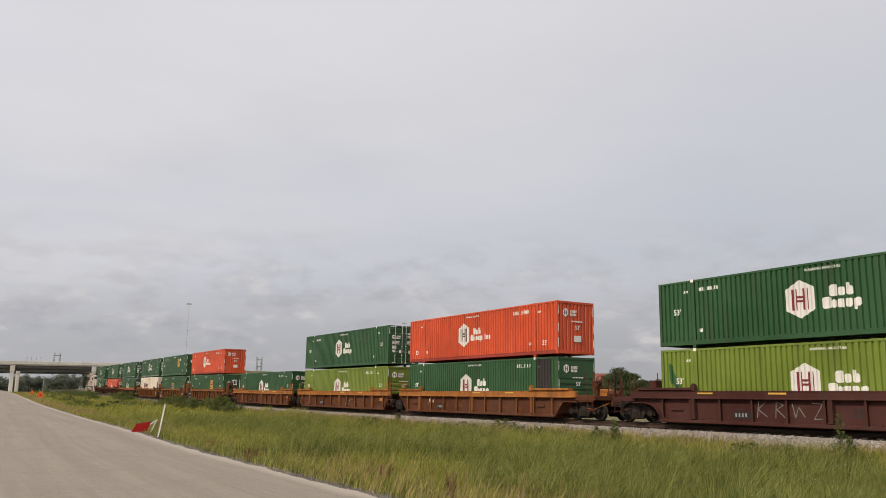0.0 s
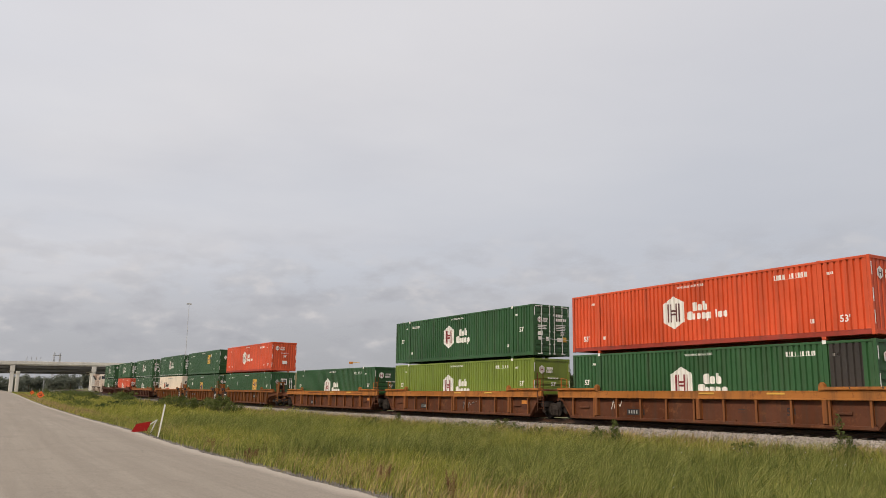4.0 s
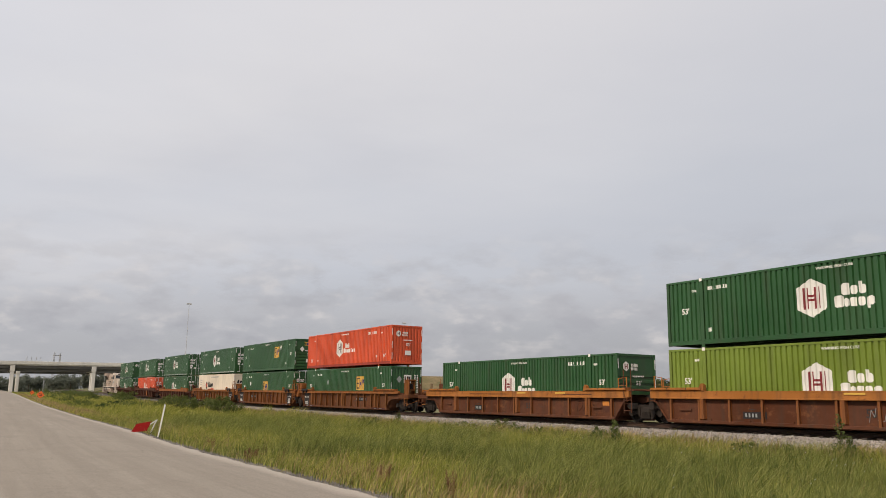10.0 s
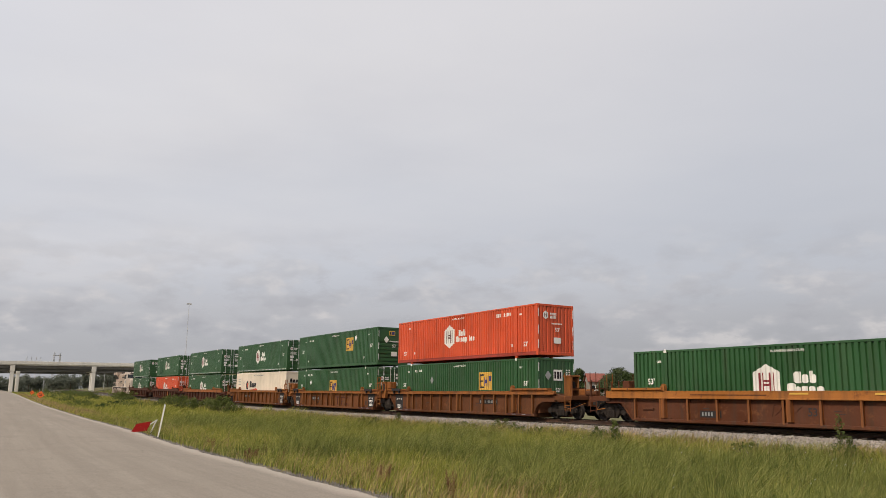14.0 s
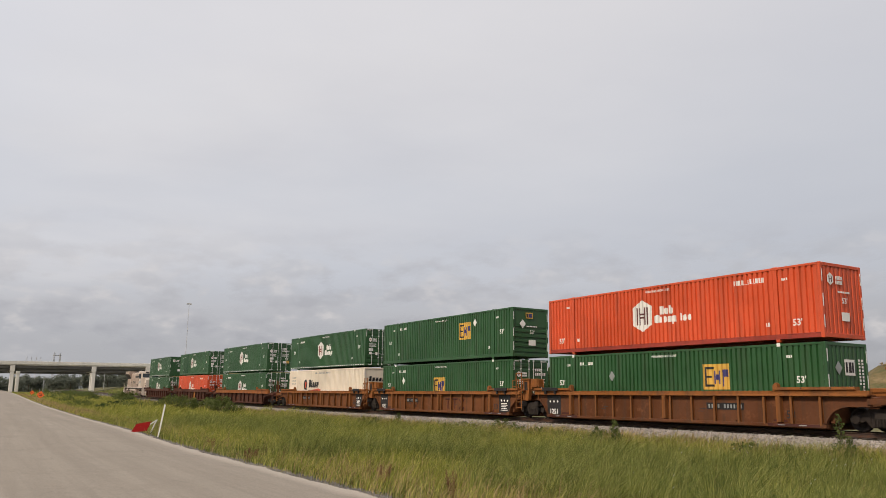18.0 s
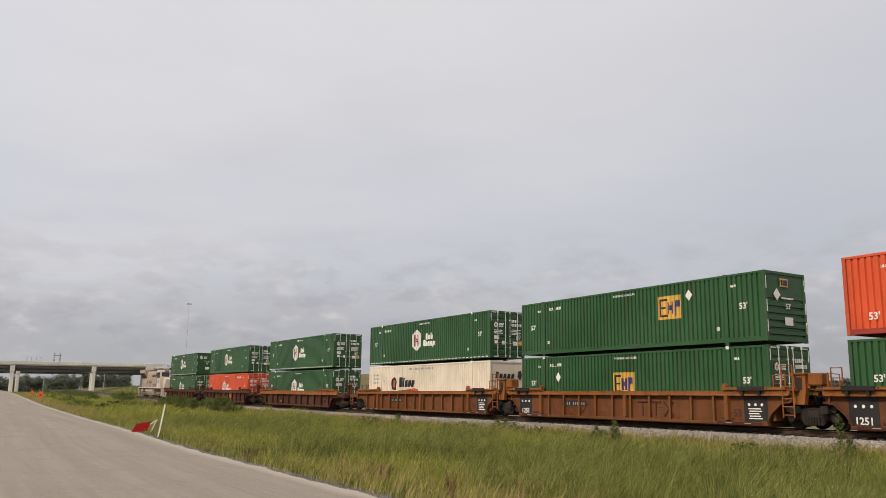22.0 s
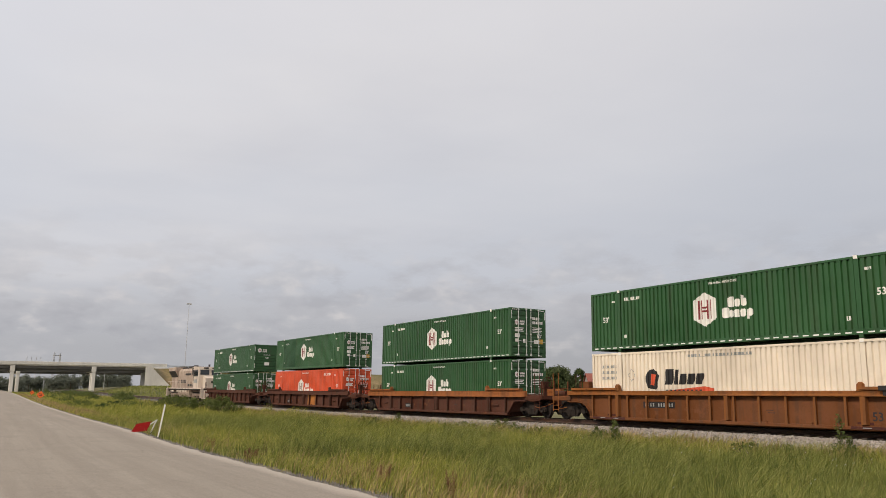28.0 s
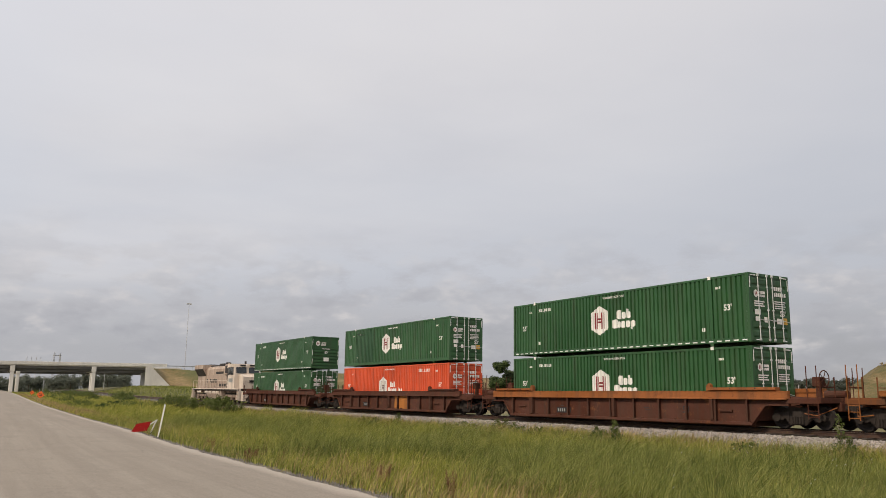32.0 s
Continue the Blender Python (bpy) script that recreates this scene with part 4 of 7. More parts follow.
            sl = Shape().prism([(y0, CH - 1.04), (y0 + 0.19, CH - 1.04), (y0 + 0.25, top), (y0 + 0.06, top)], "x", HALF + 0.004, HALF + 0.012)
            part("painted_block", sl, BLACK_INK, box, "black slanted word block")
        part("crest", Shape().prism([(0.74, CH - 0.95), (0.95, CH - 1.15), (1.08, CH - 0.85), (0.98, CH - 0.55), (0.80, CH - 0.62)], "x", HALF + 0.004, HALF + 0.012), BLACK_INK, box, "dark crest shape")
        end_patch(box, -0.5, 0.6, CH - 1.30, CH - 1.20, RED_INK, "streak")
    if dashes:
        p = [rect(-HALF + 0.25 + 0.43 * i, -HALF + 0.49 + 0.43 * i, RAIL_LOW + 0.05, RAIL_LOW + 0.10) for i in range(37)]
        dash = shared("dash", lambda: Shape().box(-0.12, 0.12, -0.007, 0.007, -0.025, 0.025).mesh("reflective_dash", TAPE))
        for q in p:
            part("reflective_dash", dash, TAPE, box, m=pose((q[0][0] + q[1][0]) / 2, -CW / 2 + 0.003, RAIL_LOW + 0.075))
    return box


# ---------------------------------------------------------------- well cars
SILL_B, BAND_B, BAND_T, GUIDE_T = 0.13, 1.15, 1.46, 1.60
OUT = 1.55


def wheelset_mesh():
    s = Shape()
    turn = pose(0, 0, 0, 90, 0, 0)
    for y in (-0.76, 0.76):
        k = -1 if y < 0 else 1
        prof = [(0.10, -0.10), (0.12, -0.07), (0.30, -0.02), (0.36, -0.065), (0.42, -0.07), (0.425, 0.04), (0.455, 0.055), (0.455, 0.075), (0.36, 0.075), (0.30, 0.03), (0.12, 0.06), (0.10, 0.1)]
        m = pose(0, y, 0) @ (turn if k < 0 else pose(0, 0, 0, -90, 0, 0))
        s.lathe([(r, -h) for r, h in prof] if k < 0 else [(r, -h) for r, h in prof], m, 24)
    s.rod((0, -1.12, 0), (0, 1.12, 0), 0.085, 12)
    # three dark lightening marks, so that the turning shows
    for i in range(3):
        a = 2 * math.pi * i / 3
        for y in (-0.80, 0.80):
            s.rod((0.2 * math.cos(a), y - 0.03, 0.2 * math.sin(a)), (0.2 * math.cos(a), y + 0.03, 0.2 * math.sin(a)), 0.05, 8)
    return s.mesh("wheelset", WHEEL)


WHEELSETS = []


def bogie(parent, x, axle=0.89):
    bolster = Shape()
    bolster.box(-0.22, 0.22, -1.15, 1.15, 0.42, 0.72, 0.03)
    bolster.rod((0, 0, 0.70), (0, 0, 0.86), 0.24, 16)
    b = part("bogie", shared("bolster", lambda: bolster.mesh("bogie", CAST)), CAST, parent, "grimy cast-steel truck", m=pose(x, 0, 0))

    def frame_shape():
        s = Shape()
        out = [(-1.15, 0.50), (-1.12, 0.36), (-0.66, 0.36), (-0.58, 0.42), (-0.34, 0.18), (0.34, 0.18), (0.58, 0.42), (0.66, 0.36), (1.12, 0.36), (1.15, 0.50), (1.0, 0.62), (0.72, 0.64), (0.40, 0.84), (-0.40, 0.84), (-0.72, 0.64), (-1.0, 0.62)]
        s.prism(out, "y", -0.09, 0.05)
        # two windows' worth of raised rim, and the spring nest between
        s.prism([(-0.62, 0.50), (-0.42, 0.32), (-0.36, 0.34), (-0.36, 0.72), (-0.42, 0.72)], "y", -0.12, -0.09)
        s.prism([(0.62, 0.50), (0.42, 0.32), (0.36, 0.34), (0.36, 0.72), (0.42, 0.72)], "y", -0.12, -0.09)
        for i in range(-2, 3):
            s.rod((i * 0.115, -0.13, 0.22), (i * 0.115, -0.13, 0.50), 0.05, 8)
        for k in (-axle, axle):
            s.rod((k, -0.16, 0.457), (k, -0.02, 0.457), 0.15, 14)
            s.box(k - 0.16, k + 0.16, -0.12, 0.06, 0.36, 0.60, 0.02)
        return s.mesh("side_frame", CAST)
    sf = shared(("side_frame", axle), frame_shape)
    part("side_frame", sf, CAST, b, m=pose(0, -1.02, 0))
    part("side_frame", sf, CAST, b, m=pose(0, 1.02, 0, 0, 0, 180))
    ws = shared("wheelset", wheelset_mesh)
    for k in (-axle, axle):
        w = part("wheelset", ws, WHEEL, b, "steel wheels with worn bright rims", m=pose(k, 0, 0.457))
        WHEELSETS.append((w, k))
    return b


def ladder(parent, x, y, mat, z0=0.5, z1=1.95, w=0.42, rungs=4):
    s = Shape()
    for dx in (-w / 2, w / 2):
        s.rod((x + dx, y, z0), (x + dx, y, z1), 0.02, 6)
    for i in range(rungs):
        z = z0 + 0.08 + i * (1.3 - z0) / rungs
        s.rod((x - w / 2, y, z), (x + w / 2, y, z), 0.015, 6)
    part("ladder", s, mat, parent)


def arch(kind, far, curved):
    """Lower edge of the side sheet over a truck."""
    top = 0.90 if kind == "end" else 1.0
    if curved:
        return [(8.0, SILL_B), (8.10, 0.40), (8.24, 0.60), (8.42, 0.75), (8.66, top - 0.05), (8.95, top), (far, top)]
    return [(8.05, SILL_B), (8.72, top - 0.04), (8.85, top), (far, top)]


def well_car(chord, lower, left, right, label, posts=11, plates=False, yellow=False, tags=0):
    """left and right: 'end' (own coupler) or 'joint' (shared truck)."""
    curved = plates or chord is CAR_RED
    band_b = 1.29 if plates else BAND_B
    # brighter ribs; on amber cars the sheet colour holds shade as well as rust
    rib_mat = {CAR_BROWN: CAR_ORANGE, CAR_RUST_SHADED: CAR_AMBER, CAR_UMBER_SHADED: CAR_AMBER}.get(lower, lower)
    car = thing("well_car", label, "freight car", "well cars of the train")
    reach = {"end": 9.75, "joint": 9.05}
    xl, xr = -reach[left], reach[right]
    for sy in (-1, 1):
        flip = Matrix() if sy == -1 else Matrix.Diagonal((1, -1, 1, 1))
        # side sheet with raked ends over the trucks
        s = Shape()
        rake_r = arch(right, reach[right], curved)
        rake_l = [(-xx, z) for xx, z in arch(left, reach[left], curved)]
        poly = [*reversed(rake_l)] + rake_r + [(xr, band_b + 0.02), (xl, band_b + 0.02)]
        a, b = (-1.375, -1.35) if sy < 0 else (1.35, 1.375)
        s.prism(poly, "y", a, b)
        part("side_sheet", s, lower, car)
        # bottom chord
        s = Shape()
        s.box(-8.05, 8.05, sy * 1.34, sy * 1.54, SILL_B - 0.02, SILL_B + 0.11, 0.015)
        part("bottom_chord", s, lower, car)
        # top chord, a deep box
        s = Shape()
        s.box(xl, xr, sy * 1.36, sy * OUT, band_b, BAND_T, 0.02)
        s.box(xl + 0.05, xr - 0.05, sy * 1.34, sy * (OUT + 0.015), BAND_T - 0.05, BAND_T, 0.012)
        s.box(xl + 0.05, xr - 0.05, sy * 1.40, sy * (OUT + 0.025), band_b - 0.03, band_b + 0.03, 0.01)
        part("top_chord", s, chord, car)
        # guides over the ends of the well
        for g0, g1, e in ((-9.3, -6.05, left), (6.05, 9.3, right)):
            g0, g1 = max(g0, xl + 0.1), min(g1, xr - 0.1)
            s = Shape()
            s.prism([(sy * 1.32, BAND_T), (sy * 1.32, GUIDE_T - 0.02), (sy * 1.36, GUIDE_T), (sy * 1.64, GUIDE_T), (sy * 1.64, GUIDE_T - 0.10), (sy * 1.54, BAND_T)], "x", g0, g1)
            lug = g1 if g0 < 0 else g0
            s.prism([(lug - 0.12, BAND_T), (lug + 0.12, BAND_T), (lug + 0.10, GUIDE_T + 0.10), (lug, GUIDE_T + 0.17), (lug - 0.10, GUIDE_T + 0.08)], "y", sy * 1.60, sy * 1.42)
            part("end_guide", s, chord, car)
            for q in (0.35, 0.72):
                hx = g0 + (g1 - g0) * q
                # black disc on the face paints the dark inside of a hole
                part("guide_hole_disc", Shape().rod((hx, sy * 1.645, GUIDE_T - 0.05), (hx, sy * 1.648, GUIDE_T - 0.05), 0.032, 10), PLATE, car)
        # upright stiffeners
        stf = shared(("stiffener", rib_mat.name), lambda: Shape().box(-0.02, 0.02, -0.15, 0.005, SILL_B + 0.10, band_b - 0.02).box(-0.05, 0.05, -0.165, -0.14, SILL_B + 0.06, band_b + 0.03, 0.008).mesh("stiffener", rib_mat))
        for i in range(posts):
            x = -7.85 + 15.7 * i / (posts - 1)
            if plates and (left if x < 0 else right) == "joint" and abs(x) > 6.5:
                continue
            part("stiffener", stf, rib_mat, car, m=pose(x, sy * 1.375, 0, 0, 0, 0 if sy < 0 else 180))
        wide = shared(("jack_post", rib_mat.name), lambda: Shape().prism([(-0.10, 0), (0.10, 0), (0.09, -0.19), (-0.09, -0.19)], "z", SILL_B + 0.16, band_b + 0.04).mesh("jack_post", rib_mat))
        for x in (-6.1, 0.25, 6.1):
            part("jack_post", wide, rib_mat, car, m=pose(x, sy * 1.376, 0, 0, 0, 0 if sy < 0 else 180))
        # short level stiffeners near the ends
        for x in () if plates else (-7.1, 6.75):
            part("level_stiffener", Shape().box(x - 0.32, x + 0.32, sy * 1.37, sy * 1.45, 0.62, 0.70, 0.01), lower, car)
        # hem over the truck
        for k, e in ((-1, left), (1, right)):
            s = Shape()
            pts = [(k * xx, z) for xx, z in arch(e, reach[e], curved)]
            for i, (px, pz) in enumerate(pts):
                s.v += [(px, sy * 1.36, pz), (px, sy * 1.53, pz), (px, sy * 1.53, pz + 0.05), (px, sy * 1.36, pz + 0.05)]
                if i:
                    o = 4 * i
                    s.f += [(o - 4 + j, o - 4 + (j + 1) % 4, o + (j + 1) % 4, o + j) for j in range(4)]
            s.f += [(0, 1, 2, 3), tuple(4 * len(pts) - 4 + j for j in (3, 2, 1, 0))]
            part("truck_arch_hem", s, lower, car)
    # floor of the well
    s = Shape()
    for i in range(9):
        x = -7.8 + 15.6 * i / 8
        s.box(x - 0.12, x + 0.12, -1.45, 1.45, 0.10, 0.30, 0.01)
    s.box(-8.0, 8.0, -1.2, 1.2, 0.06, 0.26)
    part("well_floor", s, lower, car)
    for k, e in ((-1, left), (1, right)):
        # end bulkhead and the body over the truck
        s = Shape()
        s.box(k * 8.12, k * 8.26, -1.34, 1.34, 0.3, band_b + 0.06, 0.01)
        s.prism([(k * 8.2, 0.88), (k * 9.0, 0.88), (k * (reach[e] + 0.3), 0.98), (k * (reach[e] + 0.3), 1.16), (k * 8.2, 1.30)], "y", -0.55, 0.55)
        part("end_body", s, lower, car)
        if e == "end":
            s = Shape()
            s.box(k * 9.6, k * 11.15, -0.32, 0.32, 0.70, 1.05, 0.03)
            part("draft_sill", s, lower, car)
            s = Shape()
            s.box(k * 11.1, k * 11.42, -0.10, 0.10, 0.76, 0.94, 0.02)
            s.prism([(k * 11.38, -0.13), (k * 11.62, -0.16), (k * 11.66, 0.02), (k * 11.52, 0.04), (k * 11.50, 0.16), (k * 11.38, 0.15)], "z", 0.68, 1.02)
            part("coupler", s, CAST, car, "cast knuckle coupler")
            s = Shape()
            s.pipe([(k * 11.05, 0.35, 0.78), (k * 11.25, 0.38, 0.55), (k * 11.5, 0.36, 0.42), (k * 11.7, 0.33, 0.45)], 0.03, 6)
            part("air_hose", s, PLATE, car, "black rubber brake hose")
            s = Shape()
            s.box(k * 9.65, k * 11.05, -1.42, 1.42, 1.13, 1.18)
            for i in range(6):
                y = -1.3 + 0.52 * i
                s.box(k * 9.7, k * 11.0, y - 0.02, y + 0.02, 1.18, 1.22)
            s.box(k * 10.95, k * 11.08, -1.45, 1.45, 1.0, 1.22, 0.02)
            s.box(k * 9.6, k * 11.0, -1.47, -1.37, 0.98, 1.18, 0.015)
            s.box(k * 9.6, k * 11.0, 1.37, 1.47, 0.98, 1.18, 0.015)
            part("end_platform", s, lower, car)
            for y in (-1.40, 1.40):
                ladder(car, k * 10.75, y * 1.04, chord if plates else lower, 0.42, 2.38)
            for ya, yb in ((-1.35, -0.45), (0.5, 1.35)):
                s = Shape()
                for y in (ya, yb):
                    s.rod((k * 11.0, y, 1.15), (k * 11.0, y, 1.98), 0.028, 6)
                s.rod((k * 11.0, ya, 1.60), (k * 11.0, yb, 1.60), 0.02, 6)
                part("end_railing", s, lower, car)
            bogie(car, k * 9.85)
            if k < 0:
                part("equipment_box", Shape().box(k * 9.0, k * 9.45, -0.75, 0.15, 1.30, 1.95, 0.03), lower, car)
            s = Shape()
            s.rod((k * 10.0, 0.5, 1.34), (k * 10.9, 0.5, 1.34), 0.16, 12)
            part("air_tank", s, lower, car, "round brake air tank")
            s = Shape()
            s.pipe([(k * 10.2, -1.2, 0.62), (k * 10.75, -1.25, 0.55), (k * 11.15, -0.6, 0.85)], 0.022, 6)
            part("cut_lever", s, chord, car)
        else:
            s = Shape()
            s.rod((k * 9.72, 0, 0.80), (k * 9.72, 0, 1.22), 0.34, 16)
            s.box(k * 9.1, k * 9.5, -0.5, 0.5, 0.90, 1.30, 0.04)
            part("articulation", s, CAST, car)
            for y in (-1.45, 1.45):
                s = Shape()
                s.rod((k * 8.85, y, 0.95), (k * 8.85, y, 2.12), 0.03, 6)
                s.rod((k * 8.35, y * 1.03, 1.45), (k * 8.35, y * 1.03, 2.05), 0.024, 6)
                s.pipe([(k * 8.85, y, 2.10), (k * 8.35, y * 1.03, 2.04)], 0.018, 6)
                s.pipe([(k * 8.85, y, 1.72), (k * 8.35, y * 1.03, 1.72)], 0.015, 6)
                part("grab_rail", s, chord, car)
                if k == 1:
                    s = Shape()
                    for x in (8.78, 9.26):
                        s.rod((x, y * 1.085, 0.45), (x, y * 1.085, 2.45), 0.030 if plates else 0.022, 6)
                    for z in (0.55, 0.86, 1.17, 1.62) + ((2.02, 2.42) if plates else ()):
                        s.rod((8.78, y * 1.085, z), (9.26, y * 1.085, z), 0.022 if plates else 0.016, 6)
                    part("ladder", s, chord if plates else lower, car, "rusty side ladder")
            if k == 1 and plates:
                s = Shape()
                s.prism([(9.02, 0.95), (9.52, 0.95), (9.60, 1.5), (9.60, 2.10), (9.02, 2.10)], "y", -1.30, -1.10)
                s.box(8.98, 9.64, -1.36, -1.06, 2.06, 2.14, 0.02)
                brake = part("brake_tower", s, chord, car, "tall orange steel brake bracket")
                # no hole is cut: a dark plate paints the opening's shade
                part("opening_shade", Shape().box(9.20, 9.46, -1.312, -1.296, 1.50, 1.96), CAST, brake, "dark plate in place of the bracket's shaded opening")
                s = Shape()
                s.box(9.66, 10.24, -1.25, -0.75, 1.66, 2.12, 0.04)
                s.box(9.60, 9.72, -1.2, -0.8, 1.55, 1.75, 0.02)
                part("control_box", s, chord, car, "orange control box on the bracket")
            s = Shape()
            s.box(k * 8.35, k * 9.35, -1.5, 1.5, 1.46, 1.52)
            for i in range(5):
                s.box(k * 8.4, k * 9.3, -1.2 + 0.6 * i - 0.02, -1.2 + 0.6 * i + 0.02, 1.52, 1.56)
            part("crossover_walk", s, lower, car, "grated steel walkway")
            s = Shape()
            s.box(k * 8.95, k * 9.25, -1.44, -1.15, 0.62, 0.90, 0.02)
            s.rod((k * 8.8, -1.3, 0.8), (k * 8.8, -0.6, 0.8), 0.13, 12)
            part("brake_box", s, CAST, car)
            if k == 1:
                bogie(car, 9.735)
    if right == "end" and not plates:
        # hand brake wheel on its stand
        s = Shape()
        s.box(10.55, 10.68, -0.95, -0.72, 1.18, 1.95, 0.02)
        s.box(10.45, 10.78, -1.02, -0.66, 1.62, 1.98, 0.03)
        part("brake_stand", s, lower, car)
        s = Shape()
        rim = [(10.86, -0.84 + 0.30 * math.cos(a), 1.92 + 0.30 * math.sin(a)) for a in [2 * math.pi * i / 18 for i in range(19)]]
        s.pipe(rim, 0.02, 6)
        for i in range(5):
            a = 2 * math.pi * i / 5
            s.rod((10.83, -0.84, 1.92), (10.86, -0.84 + 0.29 * math.cos(a), 1.92 + 0.29 * math.sin(a)), 0.015, 5)
        s.rod((10.75, -0.84, 1.92), (10.88, -0.84, 1.92), 0.045, 8)
        part("brake_wheel", s, lower, car, "spoked hand brake wheel")
    if right == "end" and plates:
        # steel bracket box beside tall ladder posts
        s = Shape()
        s.box(10.30, 10.92, -1.30, -1.24, 1.18, 2.20, 0.012)
        s.box(10.30, 10.92, -0.86, -0.80, 1.18, 2.20, 0.012)
        s.box(10.26, 10.96, -1.34, -0.76, 2.18, 2.26, 0.015)
        s.box(10.28, 10.94, -1.26, -0.84, 1.50, 1.56)
        stand = part("brake_stand", s, chord, car, "orange steel bracket on the end platform")
        part("gear_case", Shape().box(10.45, 10.78, -1.20, -0.90, 1.58, 1.95, 0.05), CAST, stand, "dark brake gear case")
    # markings
    y = -1.377
    part("writing", lettering("53", 0.42, BLACK_INK, 0.006), BLACK_INK, car, m=pose(6.52 if plates else 1.15 if tags == 4 else 4.6 if not tags % 2 else 1.2, y - 0.002, 0.56 if plates else 0.66, 90, 0, 0))
    digit = shared(("digit", plates), lambda: Shape().box(-0.04, 0.04, -0.003, 0.003, -0.075, 0.075).mesh("number_bar", STEEL))
    nx, nz, wide, count = (3.45 if tags == 5 else -3.60, 0.84, 0.95, 11) if plates else (-3.60, 0.50, 0.56, 6)
    part("number_panel", shared(("number_panel", plates), lambda: Shape().box(-wide, wide, -0.002, 0.002, -0.14, 0.14).mesh("number_panel", PLATE)), PLATE, car, "dark panel behind the number bars", m=pose(nx, y - 0.002, nz))
    for i in range(count):
        if i != 4:
            part("number_bar", digit, STEEL, car, m=pose(nx - wide + 0.15 + 0.16 * i, y - 0.007, nz))
    rng = random.Random(tags + 3)
    line = shared("line", lambda: Shape().box(-0.16, 0.16, -0.002, 0.002, -0.012, 0.012).mesh("text_bar", BLACK_INK))
    hem = shared("hem", lambda: Shape().box(-0.30, 0.30, -0.002, 0.002, -0.045, 0.045).mesh("stencil_patch", CAR_RED))
    for i in range(7):
        xx = -6.3 + 2.0 * i
        if plates and i in (0, 6):
            part("stencil_patch", hem, CAR_RED, car, m=pose(xx + (0.35 if i else -0.35), y - 0.002, 0.33))
        for r in range(2) if i in (1, 4) else ():
            part("text_bar", line, BLACK_INK, car, m=pose(xx + 0.55 + rng.uniform(-0.1, 0.1), y - 0.002, 0.62 + 0.1 * r))
    strip = shared("strip", lambda: Shape().box(-0.4, 0.4, -0.003, 0.003, -0.035, 0.035).mesh("reflective_strip", YELLOW))
    for xx in (-5.4, -1.9, 3.1, 7.3) if chord is CAR_RED else (0.75, 4.1) if lower is CAR_BROWN else ():
        part("reflective_strip", strip, YELLOW, car, "yellow reflective strip", m=pose(xx, -OUT - 0.028, BAND_T - 0.105))
    if lower is CAR_BROWN and right == "joint":
        part("amber_label", Shape().box(7.10, 7.56, y - 0.008, y, 0.76, 0.96), AMBER, car, "amber warning label on the side sheet")
        part("dark_label", Shape().box(7.12, 7.54, y - 0.008, y, 0.44, 0.70), CAR_DARK, car)
    if plates:
        for k in (-1, 1):
            part("hem_band", Shape().box(k * 5.60, k * 7.80, y - 0.167, y - 0.160, 0.135, 0.235), CAR_RED, car, "dark red band along the lower hem")
            for dx in (6.2, 7.1):
                part("text_bar", Shape().box(k * dx - 0.16, k * dx + 0.16, y - 0.171, y - 0.168, 0.17, 0.20), STEEL, car)
        for xx in [q for q, e in ((-7.6, left), (7.4, right)) if e == "joint"]:
            s = Shape()
            s.box(xx - 0.55, xx + 0.55, y - 0.012, y, SILL_B + 0.12, band_b)
            part("black_panel", s, PLATE, car, "black painted panel with white markings")
            s = Shape()
            s.box(xx - 0.62, xx + 0.62, -1.70, -1.645, BAND_T + 0.0, GUIDE_T + 0.03, 0.01)
            for dx in (-0.42, 0.36):
                s.box(xx + dx - 0.06, xx + dx + 0.06, -1.66, -OUT - 0.02, band_b, BAND_T + 0.04)
            part("guide_plate", s, PLATE, car, "black plate over the end guide")
            if xx < 0:
                part("writing", lettering("1251", 0.36, WHITE, 0.008), WHITE, car, m=pose(xx, y - 0.018, 0.40, 90, 0, 0))
            else:
                for i in range(5):
                    part("text_bar", Shape().box(xx - 0.34 + 0.04 * (i % 2), xx + 0.30 - 0.07 * (i % 3), y - 0.018, y - 0.012, 0.36 + 0.095 * i, 0.40 + 0.095 * i), WHITE, car)
            for i in range(3):
                part("round_mark", Shape().rod((xx - 0.3 + 0.3 * i, y - 0.014, 0.92), (xx - 0.3 + 0.3 * i, y - 0.02, 0.92), 0.06, 8), WHITE, car)
    if yellow:
        part("repaired_panel", Shape().box(0.9, 2.7, y - 0.006, y, SILL_B + 0.12, band_b - 0.02), CAR_TAN, car, "newer yellow-orange panel")
    return car


def scrawl(car, strokes, mat, x, z, size, label, thick=0.016):
    """Sprayed lines on the side sheet, thin strokes only."""
    s = Shape()
    for a, b in strokes:
        s.pipe([(x + a[0] * size, -1.380, z + a[1] * size), (x + b[0] * size, -1.380, z + b[1] * size)], thick, 5)
    part("sprayed_mark", s, mat, car, label)


